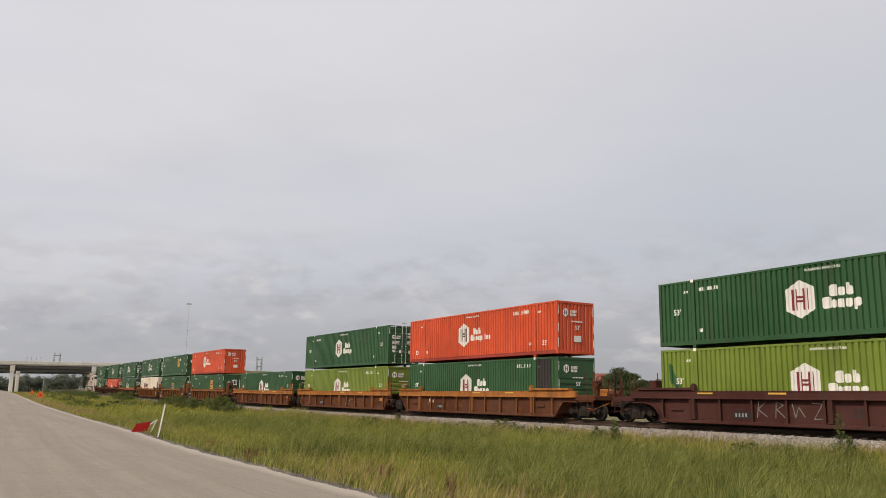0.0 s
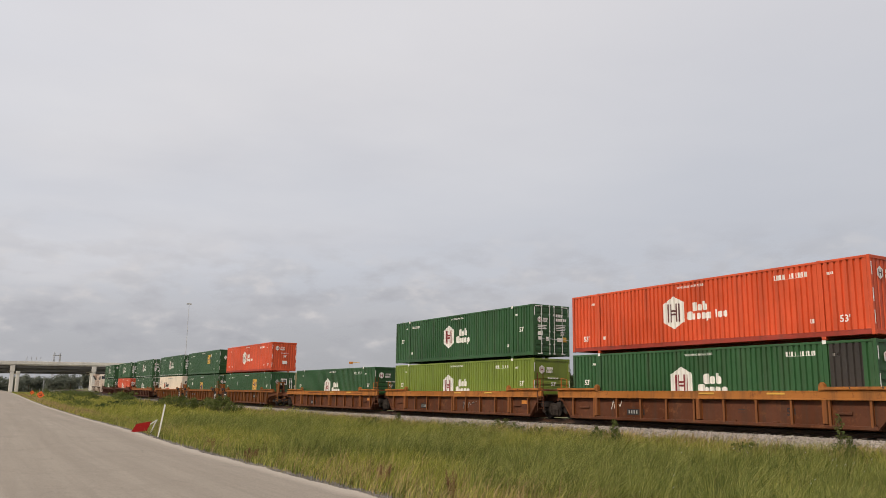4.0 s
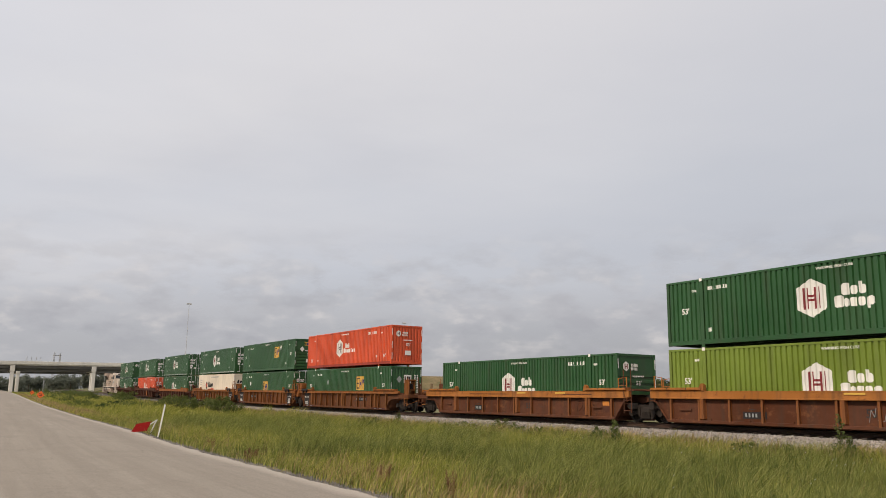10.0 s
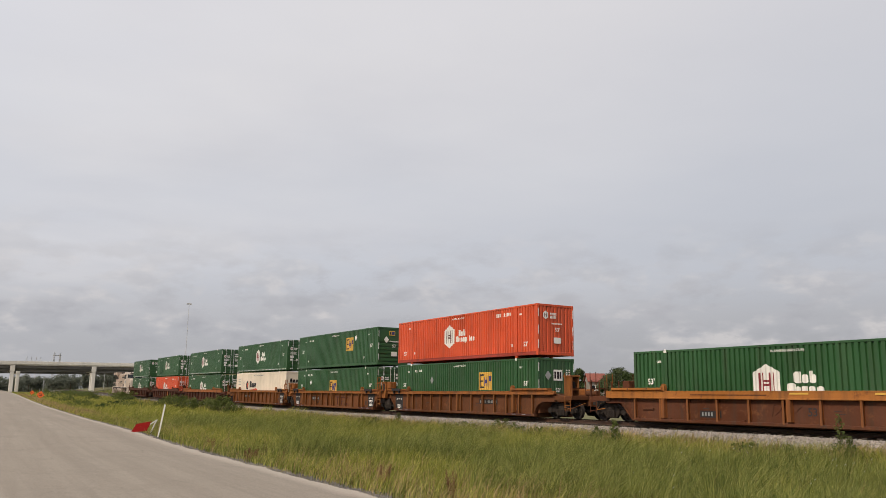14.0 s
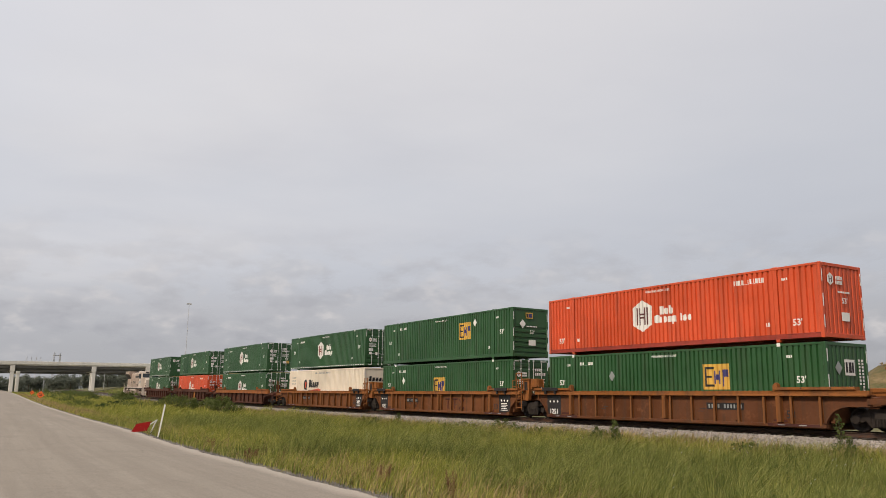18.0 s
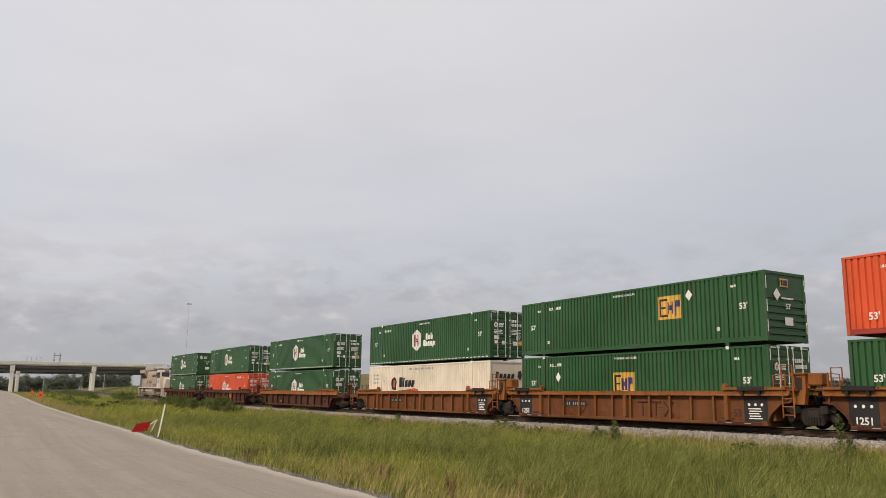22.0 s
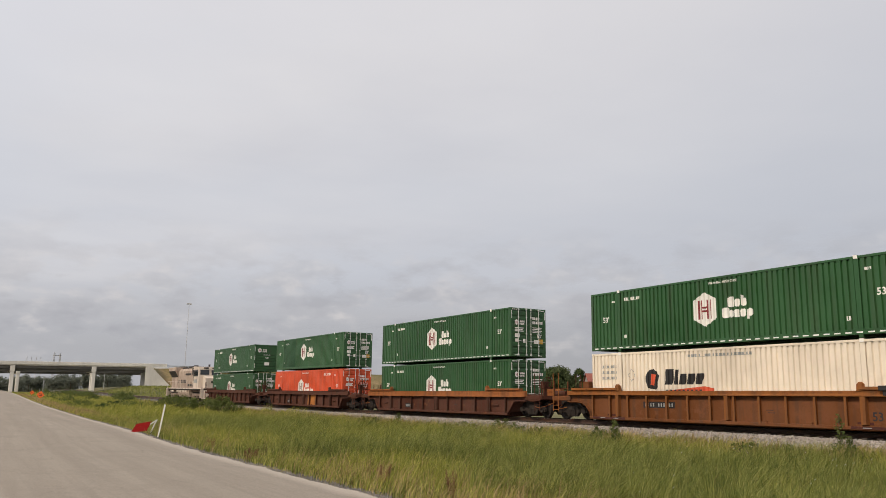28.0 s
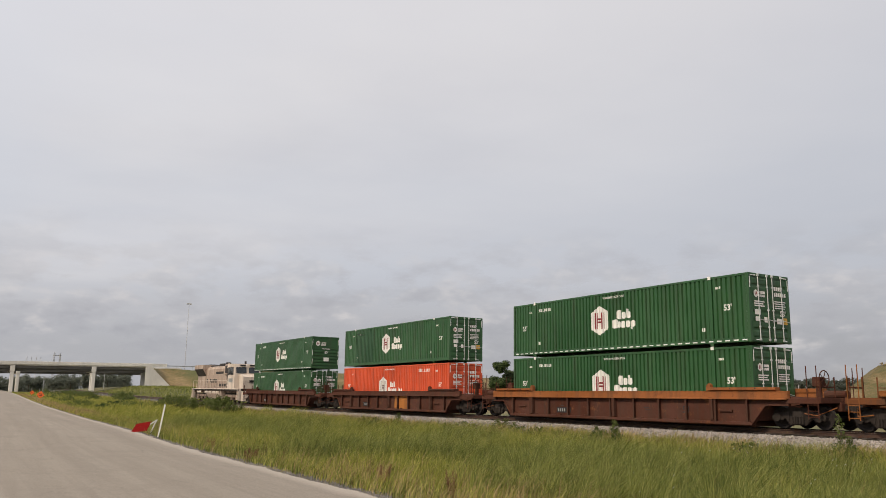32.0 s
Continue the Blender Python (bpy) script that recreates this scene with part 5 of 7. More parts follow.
# ---------------------------------------------------------------- locomotive
def locomotive():
    lo = thing("locomotive", "dusty cream six-axle diesel freight locomotive at the train's end", "locomotive")
    s = Shape()
    s.box(-10.6, 10.6, -1.5, 1.5, 1.35, 1.60, 0.03)
    s.box(-10.9, 10.9, -0.9, 0.9, 0.75, 1.35, 0.05)
    part("underframe", s, CAST, lo)
    # long hood with a chamfered roof line
    s = Shape()
    s.prism([(-0.98, 1.6), (0.98, 1.6), (0.98, 3.95), (0.72, 4.30), (-0.72, 4.30), (-0.98, 3.95)], "x", -10.2, 6.0)
    part("long_hood", s, LOCO, lo)
    leaf = Shape().box(0, 0.62, -0.014, 0.014, 1.75, 3.3, 0.008).mesh("hood_door", LOCO)
    for i in range(14):
        for sy in (-1, 1):
            part("hood_door", leaf, LOCO, lo, m=pose(-5.0 + 0.72 * i, sy * 0.99, 0))
    # flared radiator with dark grilles
    s = Shape()
    s.prism([(-0.98, 3.15), (0.98, 3.15), (1.52, 4.05), (1.52, 4.55), (-1.52, 4.55), (-1.52, 4.05)], "x", -10.15, -5.6)
    part("radiator", s, LOCO, lo, "flared radiator housing")
    for sy in (-1, 1):
        s = Shape()
        q = [(sy * 1.02, 3.17), (sy * 1.53, 4.02), (sy * 1.55, 4.01), (sy * 1.04, 3.16)]
        s.prism(q, "x", -9.95, -5.8)
        part("radiator_grille", s, LOCO_DARK, lo, "dark radiator grille")
    s = Shape()
    s.box(-5.6, 5.2, -0.55, 0.55, 4.30, 4.48, 0.05)
    s.box(-1.2, 0.8, -0.62, 0.62, 4.30, 4.62, 0.06)
    part("roof_housing", s, LOCO_DARK, lo)
    for x in (-9.4, -8.1, -6.8):
        part("roof_fan", Shape().rod((x, 0, 4.55), (x, 0, 4.64), 0.55, 18), LOCO_DARK, lo)
    # inertial filter hatch
    s = Shape()
    s.box(3.4, 5.6, -1.2, 1.2, 3.2, 4.42, 0.08)
    part("filter_hatch", s, LOCO, lo)
    s = Shape()
    for sy in (-1, 1):
        s.box(3.6, 5.4, sy * 1.20, sy * 1.212, 3.4, 4.25)
    part("filter_grille", s, LOCO_DARK, lo)
    # cab and nose
    s = Shape()
    s.prism([(5.7, 1.6), (8.7, 1.6), (8.7, 3.2), (8.35, 4.35), (5.7, 4.45)], "y", -1.5, 1.5)
    part("cab", s, LOCO_LIGHT, lo, "pale cab")
    s = Shape()
    s.prism([(8.7, 1.6), (10.3, 1.6), (10.3, 2.9), (8.7, 3.25)], "y", -0.95, 0.95)
    part("nose", s, LOCO_LIGHT, lo)
    for y0, y1 in ((-1.3, -0.15), (0.15, 1.3)):
        s = Shape()
        s.add([(8.68, y0, 3.35), (8.68, y1, 3.35), (8.48, y1, 4.0), (8.48, y0, 4.0), (8.72, y0, 3.35), (8.72, y1, 3.35), (8.52, y1, 4.0), (8.52, y0, 4.0)], [(0, 1, 2, 3), (7, 6, 5, 4), (0, 4, 5, 1), (1, 5, 6, 2), (2, 6, 7, 3), (3, 7, 4, 0)])
        part("windscreen", s, GLASS, lo, "dark windscreen")
    for sy in (-1, 1):
        for x0, x1 in ((6.15, 7.05), (7.2, 8.1)):
            part("side_window", Shape().box(x0, x1, sy * 1.495, sy * 1.515, 3.25, 3.95), GLASS, lo, "dark cab side window")
        s = Shape()
        s.box(5.95, 8.3, sy * 1.5, sy * 1.62, 3.98, 4.06)
        part("window_awning", s, LOCO_LIGHT, lo)
        s = Shape()
        pts = [-10.5 + 1.75 * i for i in range(10)]
        for x in pts:
            s.rod((x, sy * 1.45, 1.60), (x, sy * 1.45, 2.55), 0.022, 6)
        s.rod((pts[0], sy * 1.45, 2.55), (pts[-1], sy * 1.45, 2.55), 0.02, 6)
        part("handrail", s, LOCO_LIGHT, lo)
        for k in (-10.5, 10.5):
            s = Shape()
            for i in range(4):
                s.box(k - 0.32, k + 0.32, sy * 1.30, sy * 1.55, 0.42 + 0.3 * i, 0.46 + 0.3 * i)
            s.box(k - 0.36, k - 0.30, sy * 1.30, sy * 1.55, 0.40, 1.6)
            s.box(k + 0.30, k + 0.36, sy * 1.30, sy * 1.55, 0.40, 1.6)
            part("step_ladder", s, LOCO_LIGHT, lo)
        part("number_mark", Shape().box(6.4, 8.0, sy * 1.503, sy * 1.508, 2.3, 2.75), STEEL, lo)
        for i, (xx, ww) in enumerate(((-5.4, 0.5), (-3.9, 0.55), (-3.1, 0.3), (-2.6, 0.5), (-1.9, 0.5), (-1.2, 0.5))):
            part("lettering_mark", Shape().box(xx, xx + ww, sy * 1.004, sy * 1.012, 2.30, 2.75), LOCO_DARK, lo)
        part("name_mark", Shape().box(-1.2, 2.2, sy * 1.004, sy * 1.012, 3.35, 3.62), LOCO_DARK, lo)
        for xx in (0.6, 1.7, 2.8):
            part("louvre", Shape().box(xx, xx + 0.8, sy * 1.004, sy * 1.016, 1.85, 2.15), LOCO_DARK, lo)
        part("sill_stripe", Shape().box(-10.4, 10.4, sy * 1.502, sy * 1.512, 1.52, 1.62), LOCO_LIGHT, lo)
        for i in range(12):
            part("walkway_bracket", Shape().box(-9.72 + 1.75 * i, -9.60 + 1.75 * i, sy * 1.05, sy * 1.46, 1.12, 1.36), LOCO_GRIME, lo)
        part("cab_door", Shape().box(5.75, 5.95, sy * 1.502, sy * 1.512, 1.7, 3.9), LOCO_DARK, lo)
        part("window_surround", Shape().box(6.02, 8.22, sy * 1.490, sy * 1.502, 3.12, 4.05), LOCO_DARK, lo)
    s = Shape()
    s.prism([(-1.40, 0.95), (-1.15, 0.42), (1.15, 0.42), (1.40, 0.95), (1.40, 1.34), (-1.40, 1.34)], "x", -3.6, 3.2)
    part("fuel_tank", s, LOCO, lo)
    for sy in (-1, 1):
        for x0, x1 in ((-8.4, -6.2), (-4.6, -1.6), (-0.9, 1.6)):
            part("air_reservoir", Shape().rod((x0, sy * 1.28, 1.17), (x1, sy * 1.28, 1.17), 0.17, 12), LOCO_LIGHT, lo, "pale air reservoir under the walkway")
    for k in (-1, 1):
        s = Shape()
        s.prism([(k * 10.6, -1.45), (k * 11.0, -1.1), (k * 11.0, 1.1), (k * 10.6, 1.45)], "z", 0.25, 1.35)
        part("pilot", s, LOCO_LIGHT, lo)
        s = Shape()
        s.box(k * 11.0, k * 11.35, -0.1, 0.1, 0.78, 0.95)
        s.box(k * 11.3, k * 11.6, -0.15, 0.15, 0.7, 1.02, 0.04)
        part("coupler", s, CAST, lo)
        b = part("bogie", Shape().box(k * 6.9 - 2.3, k * 6.9 + 2.3, -0.95, 0.95, 0.55, 0.95, 0.03), CAST, lo, "three-axle truck")
        for sy in (-1, 1):
            s = Shape()
            s.box(k * 6.9 - 2.6, k * 6.9 + 2.6, sy * 1.02, sy * 1.18, 0.62, 0.92, 0.03)
            for a in (-1.75, 0, 1.75):
                s.box(k * 6.9 + a - 0.24, k * 6.9 + a + 0.24, sy * 1.0, sy * 1.24, 0.32, 0.72, 0.03)
            part("side_frame", s, LOCO_GRIME, b)
        for a in (-1.75, 0, 1.75):
            w = part("wheelset", shared("wheelset", wheelset_mesh), WHEEL, b, m=pose(k * 6.9 + a, 0, 0.457))
            WHEELSETS.append((w, k * 6.9 + a))
    for yy in (-0.55, 0.55):
        part("number_board", Shape().box(8.5, 8.62, yy - 0.3, yy + 0.3, 4.12, 4.3), PLATE, lo)
    part("exhaust_stack", Shape().box(0.2, 0.9, -0.25, 0.25, 4.45, 4.75, 0.04), LOCO_DARK, lo)
    part("horn", Shape().rod((6.6, 0.3, 4.45), (6.6, 0.3, 4.75), 0.12, 8), LOCO_DARK, lo)
    s = Shape()
    s.box(10.3, 10.36, -0.25, 0.25, 2.3, 2.55)
    part("headlight_housing", s, PLATE, lo)
    return lo


# ---------------------------------------------------------------- the train
# left end of each container at the start, metres along the line
TRAIN = [("A", -26.46), ("B", -49.92), ("C", -69.40), ("D", -88.87), ("E", -112.33), ("F", -131.80), ("G", -151.13), ("H", -174.22), ("I", -197.37), ("J", -220.68)]
START = dict(TRAIN)
CARS, LOADS = [], []


def gone(t):
    """How far the train has rolled at t seconds."""
    q = t / 32.0
    return t * (4.34778 + 0.008006 * q - 0.082416 * q * q - 0.00065 * q ** 3 - 0.00208 * q ** 4 - 0.0043 * q ** 5)


def train_pose(centre, up=0.0):
    a, b = on_track(centre - 9.0), on_track(centre + 9.0)
    d = b - a
    mid = (a + b) / 2
    m = pose(mid.x, mid.y, mid.z, 0, -math.degrees(math.atan2(d.z, math.hypot(d.x, d.y))), math.degrees(math.atan2(d.y, d.x)))
    return m @ pose(0, 0, up)


LOW_Z, HIGH_Z = 0.32, 3.32
plan = {
    "A": (well_car(CAR_RED, CAR_RED, "end", "end", "dark oxide-red well car with sprayed lines", tags=1),
          [(LIME, "ribs", "hexagon", "lime-green high-cube container low in a well car", False), (GREEN, "ribs", "hexagon", "dark green high-cube container on a lime-green one", False)]),
    "B": (well_car(CAR_TAN, CAR_BROWN, "joint", "end", "rusty orange-brown articulated well car with a brake wheel", tags=2),
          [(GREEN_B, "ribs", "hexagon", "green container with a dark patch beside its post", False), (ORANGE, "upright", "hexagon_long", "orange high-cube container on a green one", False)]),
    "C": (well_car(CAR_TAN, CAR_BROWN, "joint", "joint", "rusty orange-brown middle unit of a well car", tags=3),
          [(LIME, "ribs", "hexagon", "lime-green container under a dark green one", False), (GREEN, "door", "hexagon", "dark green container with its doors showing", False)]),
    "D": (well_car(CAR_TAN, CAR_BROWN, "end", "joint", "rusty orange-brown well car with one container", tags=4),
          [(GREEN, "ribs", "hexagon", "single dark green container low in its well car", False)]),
    "E": (well_car(CAR_AMBER, CAR_UMBER_SHADED, "joint", "end", "orange well car with black end panels", plates=True, posts=14, tags=5),
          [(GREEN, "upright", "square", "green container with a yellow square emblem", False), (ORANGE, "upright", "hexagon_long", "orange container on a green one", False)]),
    "F": (well_car(CAR_AMBER, CAR_RUST_SHADED, "joint", "joint", "orange middle well car with black panels and red lines", plates=True, posts=14, tags=6),
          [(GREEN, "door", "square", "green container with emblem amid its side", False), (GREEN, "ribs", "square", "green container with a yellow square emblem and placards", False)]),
    "G": (well_car(CAR_AMBER, CAR_RUST_SHADED, "end", "joint", "orange well car under a cream container", plates=True, posts=14, tags=7),
          [(CREAM, "plain", "slanted", "cream-white container with black slanted lettering blocks", False), (GREEN, "door", "hexagon", "green container with dashed reflective tape", True)]),
    "H": (well_car(CAR_ORANGE, CAR_DARK, "end", "end", "dark brown well car with an orange top chord", tags=8),
          [(GREEN, "door", "hexagon", "green container with lock rods, low in its car", False), (GREEN, "door", "hexagon", "green container on a green one, doors showing", True)]),
    "I": (well_car(CAR_DARK, CAR_DARK, "end", "end", "dark brown well car with one newer yellow panel", yellow=True, tags=9),
          [(ORANGE, "door", "hexagon_long", "orange container under a faded green one", False), (GREEN_B, "door", "hexagon", "faded green container with a darker repainted section", False)]),
    "J": (well_car(CAR_DARK, CAR_DARK, "end", "end", "dark rusty well car coupled to the locomotive", tags=10),
          [(GREEN, "door", "hexagon", "green container low in the car beside the locomotive", False), (GREEN, "ribs", "hexagon", "green container with level ribs on its end", True)]),
}
for name, (car, loads) in plan.items():
    c = START[name] + HALF
    CARS.append((car, c))
    for level, (mat, end, brand, label, dash) in enumerate(loads):
        spot = None
        if name == "F" and level == 0:
            spot = (-0.05, 1.48)
        box = container(mat, end, brand, label, low=(level == 0), dashes=dash, patch=spot)
        LOADS.append((box, c, LOW_Z if level == 0 else HIGH_Z))
        if name == "A" and level == 0:
            part("paint_scrape", conform([[(-7.55, 1.5), (-7.2, 1.25), (-6.95, 1.3), (-7.3, 1.9), (-7.5, 2.35), (-7.62, 2.3)]]), GREEN_B, box, "dark green paint scrape")
        if name == "B" and level == 0:
            # near-black rectangle from the post almost to the right end
            part("dark_patch", conform([rect(POST + 0.12, HALF - 0.55, RAIL_TOP, CH - 0.11)]), LOCO_DARK, box, "dark patch of side sheet")
        if name == "I" and level == 1:
            part("dark_patch", conform([rect(-POST + 0.1, -2.9, RAIL_TOP, CH - 0.11)]), paint("dull_green_repaint", (0.030, 0.085, 0.040), 0.6, 0.4), box, "darker repainted section of side sheet")
LOCO_OBJ = locomotive()
CARS.append((LOCO_OBJ, START["J"] + HALF - 23.3))
ca = plan["A"][0]
scrawl(ca, [((0, 0), (0.15, 1)), ((0.05, 0.5), (0.7, 1)), ((0.1, 0.5), (0.75, 0.05)), ((1.35, 0), (1.45, 1)), ((1.45, 1), (1.95, 0.8)), ((1.95, 0.8), (1.4, 0.5)), ((1.5, 0.5), (2.0, 0.05)), ((2.55, 0.95), (2.75, 0.05)), ((2.75, 0.05), (3.0, 0.7)), ((3.0, 0.7), (3.4, 0.1)), ((3.9, 0.95), (4.6, 0.9)), ((4.6, 0.9), (4.0, 0.0)), ((4.0, 0.0), (4.75, 0.05))], STEEL, -3.0, 0.42, 0.62, "pale chalky sprayed strokes")
scrawl(plan["B"][0], [((0, 0), (0.3, 0.9)), ((0.3, 0.9), (0.5, 0.1)), ((0.7, 0.1), (0.9, 0.8)), ((0.9, 0.8), (1.3, 0.3)), ((1.3, 0.3), (1.6, 0.9))], WHITE, -5.2, 0.6, 0.45, "pale sprayed squiggle")
scrawl(plan["C"][0], [((0, 0), (0.2, 0.9)), ((0.2, 0.9), (0.45, 0.4)), ((0.45, 0.4), (0.6, 1.1)), ((0.7, 0.2), (1.2, 0.1)), ((1.2, 0.1), (1.4, 0.9)), ((1.4, 0.9), (1.9, 0.5)), ((2.2, 0.8), (3.2, 1.0)), ((2.2, 0.8), (2.5, 1.0))], STEEL, 1.1, 0.38, 0.46, "pale sprayed squiggle", 0.011)
# dull dark squiggles and stencil lines on the single-container car
for xx, zz in ((-0.6, 0.48), (5.2, 0.42)):
    scrawl(plan["D"][0], [((0, 0), (0.2, 0.9)), ((0.2, 0.9), (0.6, 0.8)), ((0.3, 0.1), (0.8, 0.5)), ((0.8, 0.5), (0.9, 0.9)), ((1.0, 0.1), (1.3, 0.8)), ((1.3, 0.8), (1.6, 0.2)), ((1.6, 0.2), (1.9, 0.9)), ((2.0, 0.3), (2.6, 0.8))], CAR_DARK, xx, zz, 0.5, "dark sprayed squiggle")
for key, spots in (("D", ((-2.6, 1.9), (5.4, 1.1))), ("E", ((0.6, 0.8), (4.9, 1.0))), ("F", ((-1.0, 1.2), (3.0, 0.8)))):
    for xx, ww in spots:
        part("text_bar", Shape().box(xx - ww, xx + ww, -OUT - 0.004, -OUT + 0.002, 1.27, 1.31), CAR_DARK, plan[key][0])
scrawl(plan["F"][0], [((0, 0.8), (0.35, 0.1)), ((0.35, 0.1), (0.9, 0.7))], PLATE, -3.2, 0.3, 0.8, "black sprayed tick")
scrawl(plan["F"][0], [((0, 0.9), (0.9, 0.9)), ((0.45, 0.9), (0.45, 0)), ((1.2, 0.9), (2.1, 0.9)), ((1.65, 0.9), (1.65, 0)), ((2.4, 0.9), (3.2, 0)), ((3.2, 0.9), (2.4, 0))], CAR_RED, 0.95, 0.36, 0.68, "dull red painted strokes", 0.045)


def motions():
    """Everything on the line rolls together; the wheels turn; the cloud drifts."""
    marks = [2.0 * i for i in range(17)]
    for ob, c in CARS:
        walk(ob, [(t, train_pose(c + gone(t))) for t in marks])
    for ob, c, up in LOADS:
        walk(ob, [(t, train_pose(c + gone(t), up)) for t in marks])
    ticks = [i / 10 for i in range(321)]
    for w, k in WHEELSETS:
        base = w.matrix_basis.translation.copy()
        walk(w, [(t, pose(base.x, base.y, base.z, 0, math.degrees(gone(t) / 0.42) % 360, 0)) for t in ticks])
    walk(clouds, [(0.0, pose(0, 0, 300)), (32.0, pose(118, 84, 300))])
    walk(bank, [(0.0, pose(0, 0, 0)), (32.0, pose(0, 0, 0, 0, 0, -2.6))])


# ---------------------------------------------------------------- overpass
def overpass():
    br = thing("highway_overpass", "pale concrete girder overpass across the tracks", "bridge")
    X, top = -305.0, 12.45
    y0 = -60.0

    def sloped(s):
        # the deck falls towards the road
        s.v = [(x, y, z - 0.013 * (62 - y) if z > 9 else z) for x, y, z in s.v]
        return s
    for k, (xa, w, y1) in enumerate(((X, 13.0, 63.0), (X - 45.0, 13.0, 79.0))):
        part("deck", sloped(Shape().box(xa - w, xa - 0.30, y0, y1, 11.05, 11.45)), CONCRETE, br)
        part("parapet", sloped(Shape().box(xa - 0.35, xa, y0, y1 + 5.5, 11.40, top, 0.04)), CONCRETE, br, "pale concrete parapet")
        part("fascia_beam", sloped(Shape().box(xa - 1.45, xa - 1.0, y0, y1, 10.2 if k == 0 else 9.9, 11.05, 0.03)), CONCRETE_SHADED, br, "fascia beam under the parapet, deck shade put into its dark grey")
        part("parapet", sloped(Shape().box(xa - w - 0.2, xa - w + 0.15, y0, y1, 11.02, top, 0.04)), CONCRETE, br)
        for g in range(5):
            gx0 = xa - 2.4 - g * 2.4
            s = Shape()
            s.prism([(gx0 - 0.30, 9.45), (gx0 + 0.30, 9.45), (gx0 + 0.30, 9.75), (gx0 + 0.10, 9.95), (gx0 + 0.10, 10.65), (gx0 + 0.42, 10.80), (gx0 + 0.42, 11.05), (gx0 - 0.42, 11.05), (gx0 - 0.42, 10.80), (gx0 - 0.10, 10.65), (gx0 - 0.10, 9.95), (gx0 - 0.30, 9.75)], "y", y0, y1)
            part("girder", sloped(s), CONCRETE_SHADED, br, "concrete girder, deck shade put into its dark grey")
        for y in (-6.0, 19.0, 44.1) if k == 0 else (-2.3, 23.8, 49.9):
            cap = part("pier", sloped(Shape().box(xa - w + 0.4, xa - 0.05, y - 0.72, y + 0.72, 9.1, 11.0, 0.06)), CONCRETE, br, "concrete pier with a squared cap")
            part("column", Shape().box(xa - 1.4, xa - 0.2, y - 0.60, y + 0.60, 1.0, 9.2, 0.12), CONCRETE, cap)
    s = Shape()
    s.box(X - 13.2, X - 0.3, 62.2, 64.0, 2.0, 11.2, 0.05)
    s.box(X - 58.2, X - 45.3, 78.2, 80.0, 2.0, 11.2, 0.05)
    part("abutment", s, CONCRETE, br, "pale concrete abutment")
    s = Shape()
    s.prism([(61.2, 2.5), (70.5, 2.5), (70.5, 4.2), (63.9, 10.6), (63.6, 11.4), (61.2, 11.4)], "x", X - 0.3, X + 0.15)
    part("wing_wall", s, CONCRETE, br, "sloping concrete wing wall")
    return br


overpass()


def embankment():
    """Highway bank running away behind the line, its end held by the wing wall."""
    s = Shape()
    ys = steps(63.8, 110, 40)[:-1] + steps(110, 700, 70)
    n = 6
    for y in ys:
        drop = 0.0 if y < 250 else (y - 250) * 0.014
        if y < 70.5:
            wt = 10.6 - (y - 63.9) * 6.4 / 6.6
            toe, crest = (-0.4, wt - 0.1), (-0.4 - (10.9 - wt) / 0.42, 10.9)
            foot = (-0.4, 2.0)
        else:
            g = min(1.0, (y - 70.5) / 26.0)
            g = g * g * (3 - 2 * g)
            toe, crest = (-0.4 + 24.4 * g, 4.1 - 1.9 * g), (-16.4 + 19.4 * g, 10.9)
            foot = (toe[0] + 26 * g, 2.0 - 4.5 * g)
        mid = ((toe[0] + crest[0]) / 2, (toe[1] + crest[1]) / 2 + 0.25 * wob(y, 0, 0.2))
        for k, (dx, z) in enumerate((foot, toe, mid, crest, (crest[0] - 30, 11.2), (crest[0] - 60, 1.0))):
            if y < 80:
                dx = max(dx, -14.0 - 0.2 * k)
            s.v.append((-305 + dx + 0.5 * wob(y * 0.1, k, 1.0) * (y > 71), y, z - drop + 0.25 * wob(y, k, 0.12, 2) * (y > 71)))
    for i in range(len(ys) - 1):
        for k in range(n - 1):
            s.f.append((i * n + k, i * n + k + 1, (i + 1) * n + k + 1, (i + 1) * n + k))
    ob = part("embankment", s, BANK, smooth=True)
    tagged(ob, "dry grassy highway embankment beyond the overpass", "embankment", "", "structure")


embankment()


def guard_rail():
    g = thing("guard_rail", "thin steel guard rail along the embankment's top", "guard rail")
    s = Shape()
    s.box(-306.0, -305.9, 68.6, 96, 11.7, 12.0)
    part("beam", s, STEEL, g)
    for i in range(10):
        y = 69.5 + 2.8 * i
        part("post", shared("guard_post", lambda: Shape().box(-0.06, 0.06, -0.06, 0.06, 0, 1.0).mesh("post", STEEL)), STEEL, g, m=pose(-306.1, y, 10.7))


guard_rail()


def high_mast(x, y, base, top):
    m = thing("high_mast_light", "tall thin steel mast with a ring of lamps on top", "lamp mast", "high masts by the highway", m=pose(x, y, base))
    h = top - base
    s = Shape()
    s.rod((0, 0, 0), (0, 0, h), 0.14, 10, 0.05)
    part("pole", s, MAST, m)
    s = Shape()
    s.rod((0, 0, h - 0.35), (0, 0, h + 0.1), 0.35, 12)
    ring = [(0.8 * math.cos(a), 0.8 * math.sin(a), h - 0.1) for a in [2 * math.pi * i / 16 for i in range(17)]]
    s.pipe(ring, 0.07, 6)
    part("lamp_ring", s, MAST, m)
    for i in range(8):
        a = 2 * math.pi * i / 8
        part("lamp_head", Shape().box(0.8 * math.cos(a) - 0.22, 0.8 * math.cos(a) + 0.22, 0.8 * math.sin(a) - 0.22, 0.8 * math.sin(a) + 0.22, h - 0.42, h - 0.05, 0.06), MAST, m)


